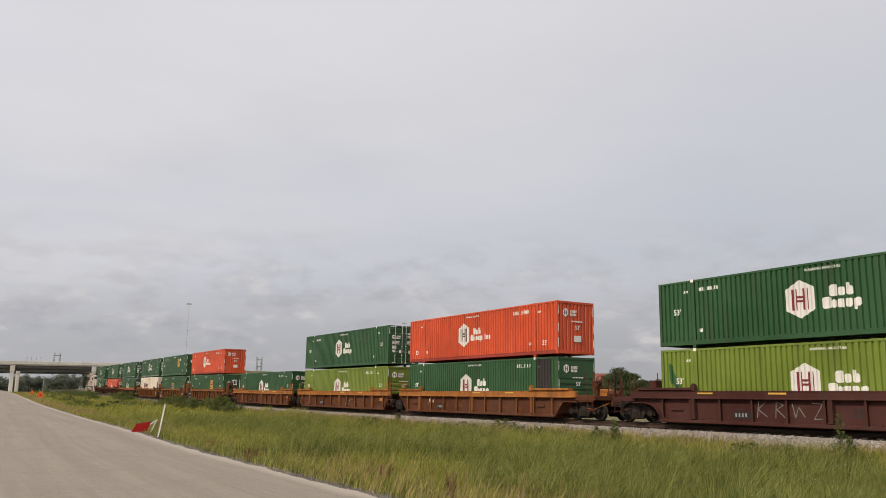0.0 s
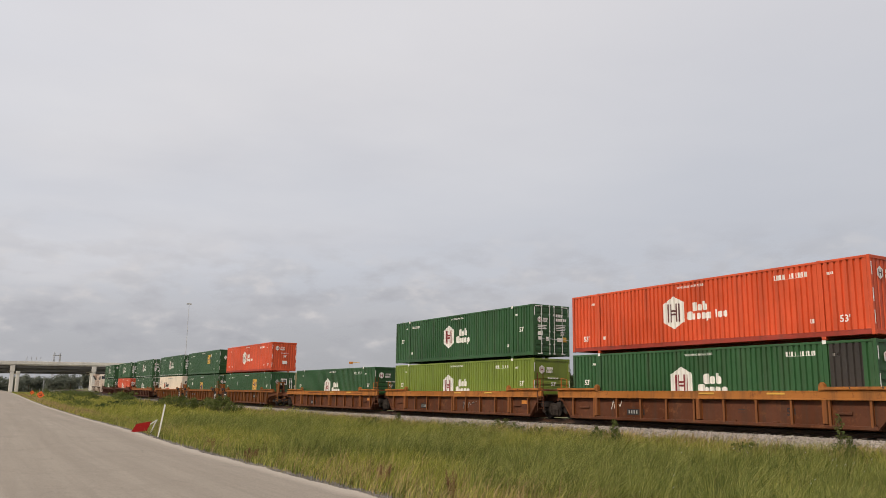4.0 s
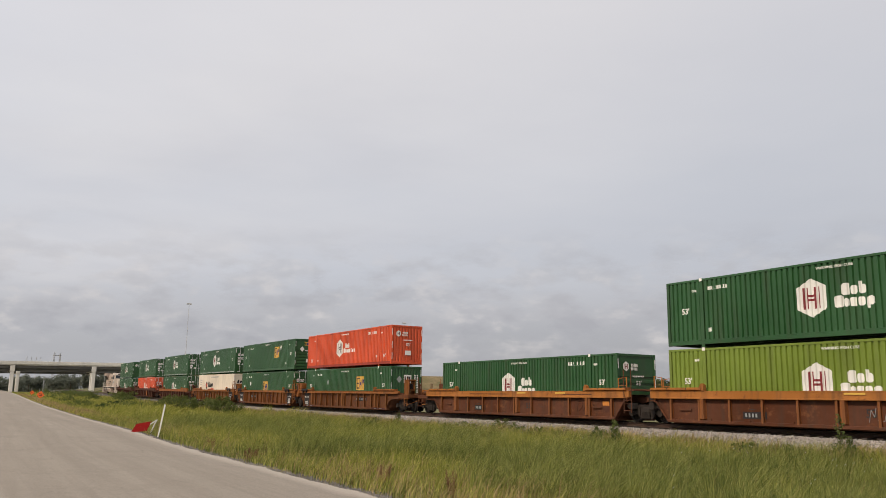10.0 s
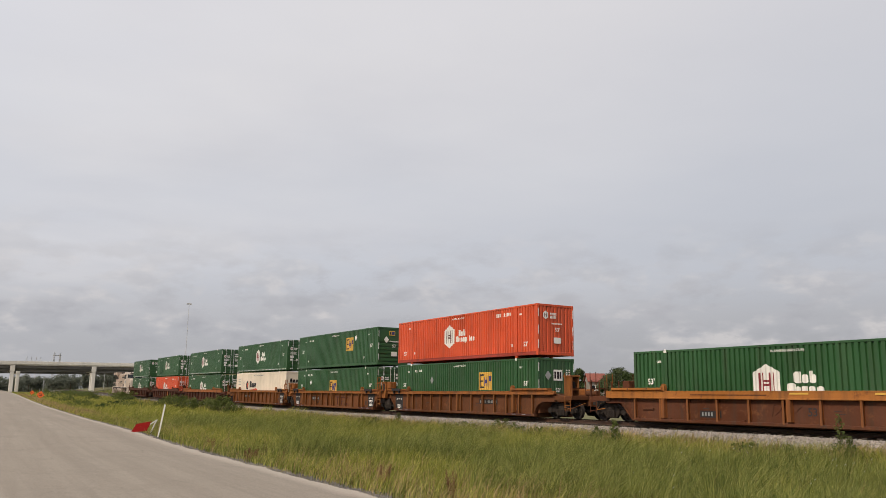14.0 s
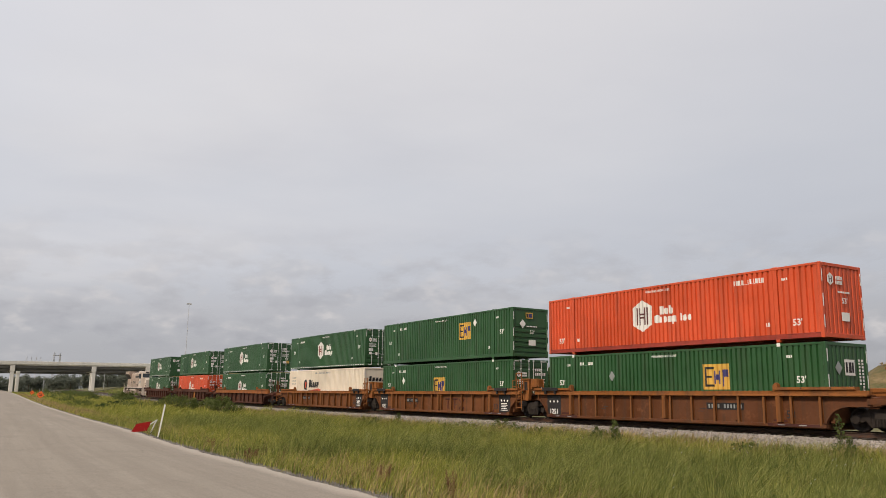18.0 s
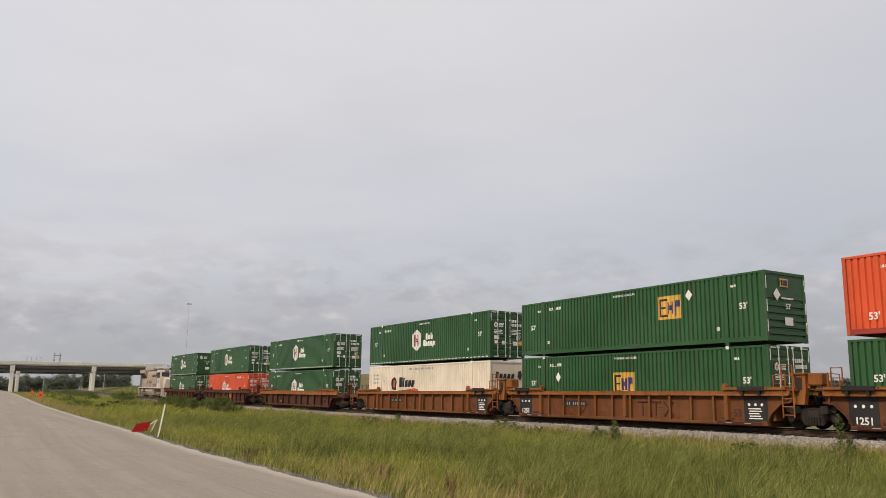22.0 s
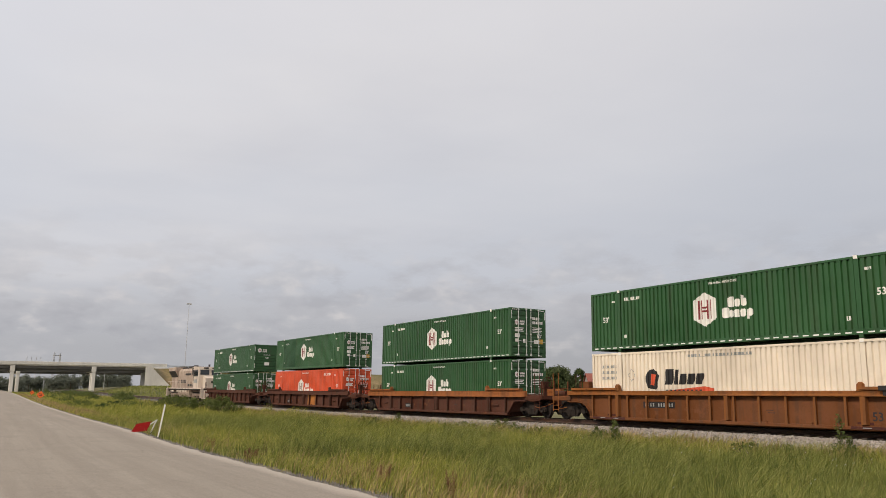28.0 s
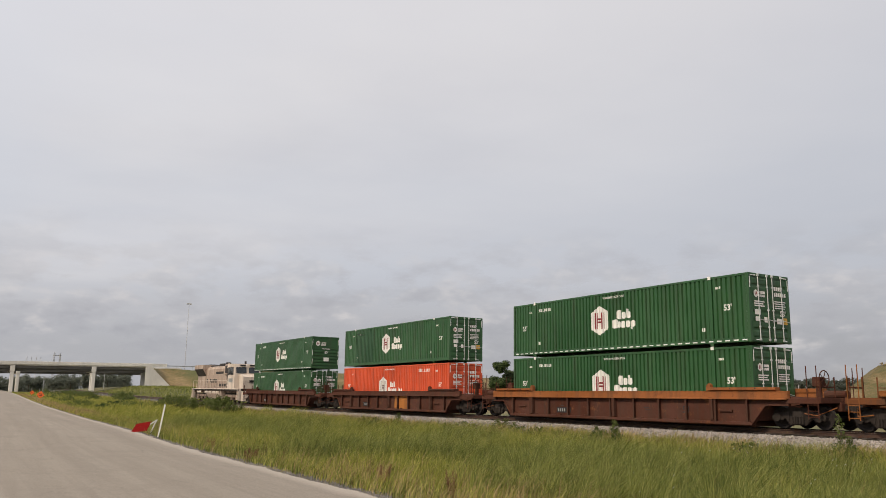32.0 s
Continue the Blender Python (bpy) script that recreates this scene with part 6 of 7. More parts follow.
high_mast(-334.7, 82.1, 9.8, 38.3)
high_mast(-351.9, 191.2, 5.0, 38.2)


def pylon(x, y, base, top, turn):
    """Twin lattice masts tied by two crossarms."""
    p = thing("transmission_tower", "distant grey twin-mast lattice transmission tower", "pylon", "pylons on the horizon", m=pose(x, y, base, 0, 0, turn))
    h = top - base
    for k in (-5.0, 5.0):
        s = Shape()
        for sx in (-1, 1):
            for sy in (-1, 1):
                s.rod((sx * 1.5, k + sy * 1.5, 0), (sx * 0.8, k + sy * 0.8, h), 0.34, 5)
        n = 8
        for i in range(n):
            a, b = h * i / n, h * (i + 1) / n
            for sx in (-1, 1):
                s.rod((sx * 1.2, k - 1.2, a), (sx * 1.2, k + 1.2, b), 0.2, 4)
                s.rod((sx * 1.2, k + 1.2, a), (sx * 1.2, k - 1.2, b), 0.2, 4)
        part("lattice", s, PYLON, p)
    for z in (0.74, 0.92):
        c = Shape()
        c.prism([(-8.0, z * h), (8.0, z * h), (6.5, z * h + 1.6), (-6.5, z * h + 1.6)], "x", -0.5, 0.5)
        part("crossarm", c, PYLON, p)


pylon(-1681, 176.4, 2, 76, 6)
pylon(-1468, 495, 2, 72, 20)


def frame_tower(x, y, base, top):
    p = thing("transmission_tower", "distant grey two-legged pole tower", "pylon", "pole towers on the horizon", m=pose(x, y, base))
    h = top - base
    for k in (-3.7, 3.7):
        part("leg", Shape().rod((0, k, 0), (0, k, h), 0.7, 6, 0.5), PYLON, p)
    part("crossarm", Shape().rod((0, -8, h * 0.86), (0, 8, h * 0.86), 0.45, 6), PYLON, p)


frame_tower(-1685, 130.3, 2, 67)
frame_tower(-1684, 145.9, 2, 67)


# ---------------------------------------------------------------- small things by the road
def road_signs():
    # leaning red sign on a low white frame, lying at the road's edge
    sg = thing("fallen_sign", "red sign panel tipped over on a bent white frame", "sign", m=pose(-38.5, 7.70, -0.09, 0, 0, 62))
    s = Shape()
    s.prism([(-0.40, 0.0), (0.27, 0.07), (0.43, 0.50), (-0.22, 0.38)], "y", -0.012, 0.012)
    part("panel", s, SIGN_RED, sg, m=pose(0, 0, 0.06, -14, 0, 0))
    s = Shape()
    s.pipe([(0.40, 0.05, 0.42), (0.69, 0.05, 0.62), (0.58, 0.05, 0.42), (0.38, 0.05, -0.16), (0.66, 0.08, -0.27)], 0.026, 6)
    part("frame", s, POST_WHITE, sg, "bent white steel frame")
    po = thing("marker_post", "slim leaning white marker post in the grass", "post", m=pose(-34.7, 7.64, -0.16, 0, 8, 58.8))
    part("shaft", Shape().box(-0.030, 0.030, -0.016, 0.018, 0, 1.42, 0.008), POST_WHITE, po)
    part("foot", Shape().box(-0.07, 0.07, -0.05, 0.05, 0, 0.12, 0.01), CAST, po)
    for x, y, k in ((-137, 12.45, 0.66), (-176, 14.55, 0.48)):
        sg = thing("work_zone_sign", "bright orange diamond work-zone sign on a low stand", "sign", "orange signs by the road", m=pose(x, y, climb(x) - 0.1, 0, 0, 84))
        s = Shape()
        s.prism([(-0.86 * k, 1.0), (0, 1.0 - 0.86 * k), (0.86 * k, 1.0), (0, 1.0 + 0.86 * k)], "y", -0.012, 0.012)
        board = part("panel", s, SIGN_ORANGE, sg, m=pose(0, 0, 0, 0, 9, 0))
        for dz in (-0.2, 0.12):
            part("text_bar", Shape().box(-0.34 * k, 0.34 * k, -0.02, -0.013, 1.0 + dz * k, 1.0 + (dz + 0.14) * k), BLACK_INK, board)
        s = Shape()
        s.rod((0, 0.04, 0), (0, 0.04, 1.9), 0.025, 6)
        for a in (-1, 1):
            s.rod((0, 0.04, 0.4), (a * 0.6, 0.5, 0.0), 0.02, 6)
            s.rod((0, 0.04, 0.4), (a * 0.6, -0.4, 0.0), 0.02, 6)
        part("stand", s, STEEL, sg)


road_signs()


def poles():
    for x, y, h in ((-338.5, 31.8, 6.2), (-345.8, 54, 6.2)):
        p = thing("utility_pole", "plain pale pole beyond the overpass", "pole", "poles beyond the overpass", m=pose(x, y, ground_z(x, y) - 0.2))
        part("shaft", Shape().rod((0, 0, 0), (0, 0, h), 0.16, 8, 0.11), STEEL, p)


poles()


def message_board():
    b = thing("highway_board", "small orange board on posts along the highway", "sign", m=pose(-337, 158, 11.7, 0, 0, 75))
    part("board", Shape().box(-2.4, -0.6, -0.1, 0.1, 4.7, 5.7, 0.05), AMBER, b)
    part("arm", Shape().box(-0.6, 2.4, -0.06, 0.06, 5.15, 5.4, 0.03), YELLOW, b)
    for k in (-2.0, -1.0):
        part("post", Shape().rod((k, 0, 0), (k, 0, 4.75), 0.1, 8), STEEL, b)


message_board()


def house():
    base = ground_z(-125.8, 112.9) - 0.2
    eave, ridge = 5.45 - base, 7.0 - base
    h = thing("farmhouse", "small pale house with a rusty red gable roof", "house", m=pose(-126.6, 113.4, base, 0, 0, -31.2))
    s = Shape()
    s.prism([(-2.6, 0), (2.6, 0), (2.6, eave), (0, ridge - 0.1), (-2.6, eave)], "y", -1.75, 1.65)
    part("wall", s, WALL_PALE, h)
    for k in (-1, 1):
        s = Shape()
        s.prism([(k * 3.0, eave - 0.2), (0, ridge - 0.05), (0, ridge + 0.08), (k * 3.05, eave - 0.08)], "y", -2.05, 1.95)
        part("roof", s, ROOF_RED, h, "rusty red roof slope")
    for y in (-0.9, 0.8):
        w = part("window", Shape().box(2.58, 2.66, y - 0.42, y + 0.42, eave - 1.9, eave - 0.75), POST_WHITE, h)
        part("pane", Shape().box(2.655, 2.67, y - 0.34, y + 0.34, eave - 1.82, eave - 0.83), GLASS, w)


house()


def mound():
    s = Shape()
    n, m = 40, 16
    c = Vector((-44.5, 80.5, 0))
    for j in range(m + 1):
        r = j / m
        for i in range(n):
            a = 2 * math.pi * i / n
            rr = r * 10.5 * (1 + 0.12 * wob(math.cos(a) * 2, math.sin(a) * 2, 1.0, 8))
            x, y = c.x + rr * math.cos(a), c.y + rr * math.sin(a) * 1.25
            z = 6.3 * (0.5 + 0.5 * math.cos(math.pi * r)) ** 0.7 - 0.6 + 0.8 * wob(x, y, 0.3) * (1 - r) + 0.4 * wob(x, y, 0.9) * (1 - r)
            s.v.append((x, y, z))
    for j in range(m):
        for i in range(n):
            k = (i + 1) % n
            s.f.append((j * n + i, j * n + k, (j + 1) * n + k, (j + 1) * n + i))
    ob = part("spoil_mound", s, MOUND, smooth=True)
    tagged(ob, "tall overgrown earth mound with bare sandy scars", "mound")


mound()


# ---------------------------------------------------------------- plants
def leaf_cloud(centres, radii, count, size, rng, squash=0.75, face=0.6):
    """Quads scattered in uneven clumps: vertices and faces."""
    centres, radii = np.array(centres), np.array(radii)
    pick = rng.choice(len(centres), count, p=radii ** 2 / np.sum(radii ** 2))
    d = rng.normal(0, 1, (count, 3))
    d /= np.linalg.norm(d, axis=1)[:, None]
    r = radii[pick] * (1.12 * rng.random(count) ** 0.5 + 0.12 * np.abs(rng.normal(0, 1, count)))
    p = centres[pick] + d * r[:, None] * np.array([1, 1, squash])
    u = rng.normal(0, 1, (count, 3))
    out = d + np.array([0, 0, 0.5])
    out /= np.linalg.norm(out, axis=1)[:, None] + 1e-6
    u -= face * np.sum(u * out, axis=1)[:, None] * out
    u /= np.linalg.norm(u, axis=1)[:, None]
    w = np.cross(u, out + 0.5 * (1.1 - face) * rng.normal(0, 1, (count, 3)))
    w /= np.linalg.norm(w, axis=1)[:, None] + 1e-6
    sz = size * (0.6 + 0.8 * rng.random(count))
    u, w = u * sz[:, None], w * sz[:, None] * 0.55
    v = np.stack([p - u, p + w, p + u, p - w], 1).reshape(-1, 3)
    f = np.arange(4 * count).reshape(-1, 4)
    return v, f


def tree(x, y, height, spread, seed, leaves=1500, size=0.32, mat=None, label="broadleaf tree with an uneven crown", group="trees behind the line", low=0.28):
    rng = np.random.default_rng(seed)
    z0 = ground_z(x, y) - 0.2
    t = thing("tree", label, "tree", group, m=pose(x, y, z0))
    s = Shape()
    lean = rng.normal(0, 0.05, 2) * height
    fork = Vector((lean[0] * 0.4, lean[1] * 0.4, height * 0.45))
    s.rod((0, 0, 0), fork, 0.030 * height, 8, 0.018 * height)
    tops, rad = [], []
    for i in range(8):
        a = 2 * math.pi * i / 8 + rng.random()
        zz = height * (low + 0.16 + 0.45 * rng.random())
        rr = spread * (0.30 + 0.42 * rng.random())
        tip = Vector((lean[0] + rr * math.cos(a), lean[1] + rr * math.sin(a), zz))
        s.rod(fork * (0.6 + 0.4 * rng.random()), tip, 0.011 * height, 6, 0.004 * height)
        tops.append(tuple(tip))
        rad.append(spread * (0.24 + 0.20 * rng.random()))
    tops.append((lean[0], lean[1], height * 0.80))
    rad.append(spread * 0.32)
    for i in range(30):
        a, q = 2 * math.pi * rng.random(), rng.random()
        rr = spread * 0.85 * math.sqrt(rng.random()) * (1 - 0.5 * q)
        tops.append((lean[0] + rr * math.cos(a), lean[1] + rr * math.sin(a), height * (low + 0.08 + 0.8 * q)))
        rad.append(spread * (0.14 + 0.14 * rng.random()))
    for i in range(4):
        a = 2 * math.pi * rng.random()
        tops.append((lean[0] + 0.3 * spread * math.cos(a), lean[1] + 0.3 * spread * math.sin(a), height * (0.72 + 0.2 * rng.random())))
        rad.append(spread * (0.14 + 0.12 * rng.random()))
    part("trunk", s, BARK, t)
    v, f = leaf_cloud(tops, rad, leaves, size, rng)
    ob = bulk("crown", v, f, mat or LEAF, "", "", "", t)
    return t


def shrub(x, y, height, spread, seed, leaves=900, size=0.06, mat=None, label="leafy green shrub at the foot of the ballast", name="shrub"):
    rng = np.random.default_rng(seed)
    t = thing(name, label, "shrub", "shrubs along the line", m=pose(x, y, ground_z(x, y) - 0.05))
    s = Shape()
    tops, rad = [], []
    for i in range(20):
        a = 2 * math.pi * rng.random()
        rr = spread * 1.1 * rng.random() ** 0.7
        tip = Vector((rr * math.cos(a), rr * math.sin(a), height * (0.35 + 0.55 * rng.random())))
        s.rod((tip.x * 0.2, tip.y * 0.2, 0), tip, 0.018, 5, 0.006)
        tops.append(tuple(tip))
        rad.append(spread * (0.15 + 0.17 * rng.random()))
    part("stem_cluster", s, BARK, t)
    v, f = leaf_cloud(tops, rad, leaves, size, rng)
    bulk("foliage", v, f, mat or LEAF_PALE, "", "", "", t)
    return t


def plume_weed(x, y, height, spread, seed, label, leaves=1500, mat=None):
    """A tall weed: one upright stem with side stems, leafy all the way, tapering to a point."""
    rng = np.random.default_rng(seed)
    t = thing("weed", label, "weed", "tall weeds by the ballast", m=pose(x, y, ground_z(x, y) - 0.05))
    s = Shape()
    lean = rng.normal(0, 0.05, 2)
    s.rod((0, 0, 0), (lean[0], lean[1], height), 0.013, 6, 0.004)
    tops, rad = [], []
    for i in range(34):
        q = (i + 0.5) / 34
        a = 2.4 * i + rng.random()
        reach = spread * (1.05 - q) ** 0.75 * (0.35 + 0.75 * rng.random())
        z = height * (0.10 + 0.88 * q)
        tip = (lean[0] * q + reach * math.cos(a), lean[1] * q + reach * math.sin(a), z)
        s.rod((lean[0] * q, lean[1] * q, z - 0.5 * reach), tip, 0.006, 4, 0.003)
        tops.append(tip)
        rad.append(spread * (0.16 + 0.20 * (1 - q)))
    part("stem", s, BARK, t)
    v, f = leaf_cloud(tops, rad, leaves, 0.032, rng, 1.0, 0.4)
    bulk("foliage", v, f, mat or LEAF_PALE, "", "", "", t)
    return t


def dock(x, y, height, seed):
    """Rust-brown seed spikes on stiff stems."""
    rng = np.random.default_rng(seed)
    t = thing("dock_weed", "dried rust-brown dock with upright seed spikes", "weed", "brown docks by the road", m=pose(x, y, ground_z(x, y) - 0.04))
    s = Shape()
    tops, rad = [], []
    for i in range(5):
        a = 2 * math.pi * rng.random()
        h = height * (0.75 + 0.3 * rng.random())
        tip = Vector((0.16 * math.cos(a), 0.16 * math.sin(a), h))
        s.rod((0, 0, 0), tip, 0.007, 5, 0.003)
        for q in np.linspace(0.42, 1.0, 9):
            tops.append(tuple(tip * float(q)))
            rad.append(0.05 * (1.25 - float(q)) + 0.012)
    part("stem_cluster", s, DOCK, t)
    v, f = leaf_cloud(tops, rad, 700, 0.014, rng, 1.2, 0.3)
    bulk("seed_spikes", v, f, DOCK, "", "", "stuff", t)
    return t


# shrubs on the near side of the line
for i, (x, y, h, sp, n) in enumerate(((-80, 23.6, 2.0, 1.5, 1700), (-92, 23.8, 1.6, 1.5, 1500), (-83.5, 24.0, 1.6, 1.4, 1200), (-77, 23.2, 1.4, 1.2, 900), (-101, 24.6, 1.9, 1.4, 1200), (-108, 25.2, 1.5, 1.3, 900), (-150, 27.0, 2.2, 1.9, 1200), (-158, 27.5, 2.0, 1.8, 1000), (-143, 26.0, 1.6, 1.6, 800), (-186, 27.0, 2.2, 2.4, 1000), (-196, 26.5, 2.0, 2.2, 900), (-215, 27.5, 2.2, 2.4, 900), (-236, 27.0, 2.4, 2.6, 900), (-250, 24.0, 2.2, 2.6, 900))):
    shrub(x, y, h if x > -120 else h * 0.7, sp, 100 + i, int(n * 1.6), 0.065 if x > -120 else 0.10)
# rough brush between the road and the line farther off
rb = random.Random(77)
for i in range(46):
    x = -96 - 165 * rb.random()
    lo, hi = edge_y(x) + 2.5, TRACK_Y + veer(x) - 3.6
    shrub(x, lo + (hi - lo) * rb.random() ** 0.6, rb.uniform(0.45, 1.0), rb.uniform(0.8, 1.8), 500 + i, 600, 0.085, LEAF_PALE if i % 3 else LEAF, "low rough brush in the grass")
# single tall weeds before the ballast
plume_weed(-24.1, 22.6, 1.45, 0.40, 301, "feathery dark green weed tapering upward", 1900)
plume_weed(-16.0, 24.6, 1.55, 0.30, 302, "tall spindly weed beside the ballast", 800)
plume_weed(-15.4, 24.2, 0.95, 0.32, 303, "leafy weed beside the ballast", 600)
for i, (x, y, h) in enumerate(((-34.8, 25.0, 0.9), (-35.7, 25.1, 0.8), (-33.9, 24.9, 0.75), (-27.5, 24.6, 0.8), (-26.9, 24.5, 0.7), (-46.5, 25.0, 0.9))):
    plume_weed(x, y, h, 0.42, 310 + i, "bushy green weed at the ballast's foot", 900)
rd = random.Random(31)
for i, (x, o) in enumerate(((-22.3, 0.55), (-22.6, 0.75), (-15.4, 1.3), (-13.1, 1.6), (-27.5, 0.8), (-17.6, 2.2))):
    dock(x, edge_y(x) + o, rd.uniform(0.42, 0.70), 330 + i)
for i, (x, y) in enumerate(((-30.5, 23.8), (-32.0, 24.0), (-37.6, 24.3), (-29.2, 23.9), (-48, 24.2), (-49.5, 24.0), (-26.5, 23.6), (-19.0, 23.7))):
    shrub(x, y, 0.75, 0.40, 320 + i, 420, 0.03, LEAF_PALE, "low weed at the edge of the ballast", "weed")

rw = random.Random(5)
for i in range(26):
    x = -9 - 40 * rw.random()
    shrub(x, TRACK_Y + veer(x) - rw.uniform(4.3, 6.4), rw.uniform(0.35, 0.65), rw.uniform(0.3, 0.6), 350 + i, 420, 0.032, LEAF_PALE, "low leafy weed in the grass by the ballast", "weed")

rm = random.Random(12)
for i in range(22):
    a, r = rm.uniform(0, 2 * math.pi), 9.0 * math.sqrt(rm.random())
    x, y = -44.5 + r * math.cos(a), 80.5 + r * math.sin(a)
    b = shrub(x, y, rm.uniform(0.5, 1.2), rm.uniform(0.5, 1.1), 420 + i, 420, 0.08, LEAF_PALE if i % 3 else GRASS_DRY, "low bush growing on the earth mound")
    b.location.z = 6.3 * (0.5 + 0.5 * math.cos(math.pi * r / 10.5)) ** 0.7 - 0.9
# trees and bushes behind the line, by the house
BACK = [(893, 150, 8.6, 2.2), (905, 152, 7.0, 2.0), (948, 165, 6.2, 2.6), (966, 168, 8.0, 3.0), (985, 170, 8.6, 3.2), (1003, 168, 7.6, 2.8), (1022, 172, 8.2, 1.9), (1078, 160, 6.6, 2.6), (1092, 165, 7.8, 3.0), (1108, 160, 6.6, 2.8), (1124, 150, 5.0, 2.6), (1140, 150, 5.2, 2.6), (1156, 150, 4.9, 2.6), (1172, 150, 5.3, 2.6), (1190, 155, 5.0, 2.6), (1210, 155, 4.8, 2.6), (1232, 160, 5.0, 2.8)]


def sight(px, d):
    """Ground point at depth d on the sight line numbered px."""
    r = (px - 784) / 1432 * d
    return -0.855 * d + 0.518 * r, 0.518 * d + 0.855 * r


for i, (px, d, h, sp) in enumerate(BACK):
    x, y = sight(px, d)
    tree(x, y, h, sp * 1.25, 40 + i, 9000, 0.17, LEAF_BACK_HAZE if i % 3 else LEAF, low=0.02)


def field_posts():
    """Pale poles standing far off across the field, one of them tall."""
    for px, h in ((1330, 3.6), (1341, 4.4), (1349, 3.8), (1360, 4.6), (1368, 4.0), (1379, 4.4), (1397, 9.6), (1408, 4.2), (1421, 3.8)):
        x, y = sight(px, 300)
        p = thing("field_pole", "tall thin pale pole far across the field" if h > 6 else "short thin pale pole far across the field", "pole", "poles across the field", m=pose(x, y, ground_z(x, y) - 0.2))
        part("shaft", Shape().rod((0, 0, 0), (0, 0, h), 0.13, 8, 0.09), MAST, p)
        part("cap", Shape().rod((0, 0, h), (0, 0, h + 0.12), 0.16, 8, 0.10), MAST, p)


field_posts()


def far_wood(name, pts, seed, label, h0, h1, per=1500, size=0.62):
    """A distant belt of trees: many crowns as one mass of leaves, with trunks."""
    rng = np.random.default_rng(seed)
    vs, fs, k = [], [], 0
    trunks = Shape()
    for x, y in pts:
        h = h0 + (h1 - h0) * rng.random()
        z = ground_z(x, y)
        cs, rs = [], []
        for i in range(22):
            a = 2 * math.pi * rng.random()
            cs.append((x + h * 0.28 * math.cos(a), y + h * 0.28 * math.sin(a), z + h * (0.05 + 0.78 * rng.random())))
            rs.append(h * (0.11 + 0.11 * rng.random()))
        v, f = leaf_cloud(cs, rs, per, size, rng, 0.85, 0.95)
        vs.append(v)
        fs.append(f + k)
        k += len(v)
        trunks.rod((x, y, z - 0.3), (x, y, z + h * 0.6), 0.25, 5, 0.1)
    w = thing(name, label, "woodland", kind="stuff")
    part("trunks", trunks, BARK, w)
    bulk("crowns", np.concatenate(vs), np.concatenate(fs), HAZE_LEAF, "", "", "", w)


rngw = random.Random(9)
far_wood("far_trees", [(-470 - 40 * rngw.random(), -24 + 116 * i / 78 + rngw.uniform(-2, 2)) for i in range(78)], 61, "uneven belt of trees beyond the overpass, haze tinted into the leaves", 7.0, 10.8, 1000, 0.42)
far_wood("far_trees", [sight(1225 + 400 * i / 90, 440 + 60 * rngw.random()) for i in range(90)], 62, "belt of trees across the fields, haze tinted into the leaves", 5.0, 8.5, 700, 0.55)


# ---------------------------------------------------------------- grass
def blades(name, pts_x, pts_y, height, width, rng, mat, label, lean=0.35, wind=(0.17, 0.20), splay=None):
    n = len(pts_x)
    z = np.array([ground_z(a, b) for a, b in zip(pts_x, pts_y)]) - 0.02
    a = rng.random(n) * 2 * np.pi
    sway = np.stack([patchy(pts_x, pts_y, 0.7, 31.0), patchy(pts_x, pts_y, 0.7, 57.0)], -1)
    tilt = rng.normal(0, lean, (n, 2)) * 0.5 + np.array(wind) + 0.36 * sway + (0 if splay is None else splay)
    h = height
    root = np.stack([pts_x, pts_y, z], -1)
    side = np.stack([np.cos(a), np.sin(a), np.zeros(n)], -1) * (width / 2)[:, None]
    mid = root + np.stack([tilt[:, 0] * h * 0.35, tilt[:, 1] * h * 0.35, h * 0.55], -1)
    tip = root + np.stack([tilt[:, 0] * h * 1.2, tilt[:, 1] * h * 1.2, h * (1 - 0.25 * np.abs(tilt).sum(1))], -1)
    v = np.stack([root - side, root + side, mid + side * 0.8, mid - side * 0.8, tip - side * 0.12, tip + side * 0.12], 1).reshape(-1, 3)
    f = np.array([(0, 1, 2, 3), (3, 2, 5, 4)])
    f = (f[None] + 6 * np.arange(n)[:, None, None]).reshape(-1, 4)
    return bulk(name, v, f, mat, label, "grass")


def field(n, x0, x1, rng, power=1.0):
    x = x0 + (x1 - x0) * rng.random(n) ** power
    lo = np.array([edge_y(a) for a in x]) + 0.15
    hi = np.array([TRACK_Y + veer(a) for a in x]) - 3.55
    q = rng.random(n)
    return x, lo + (hi - lo) * q, q


def patchy(x, y, s, seed):
    return np.array([wob(a, b, s, seed) for a, b in zip(x, y)])


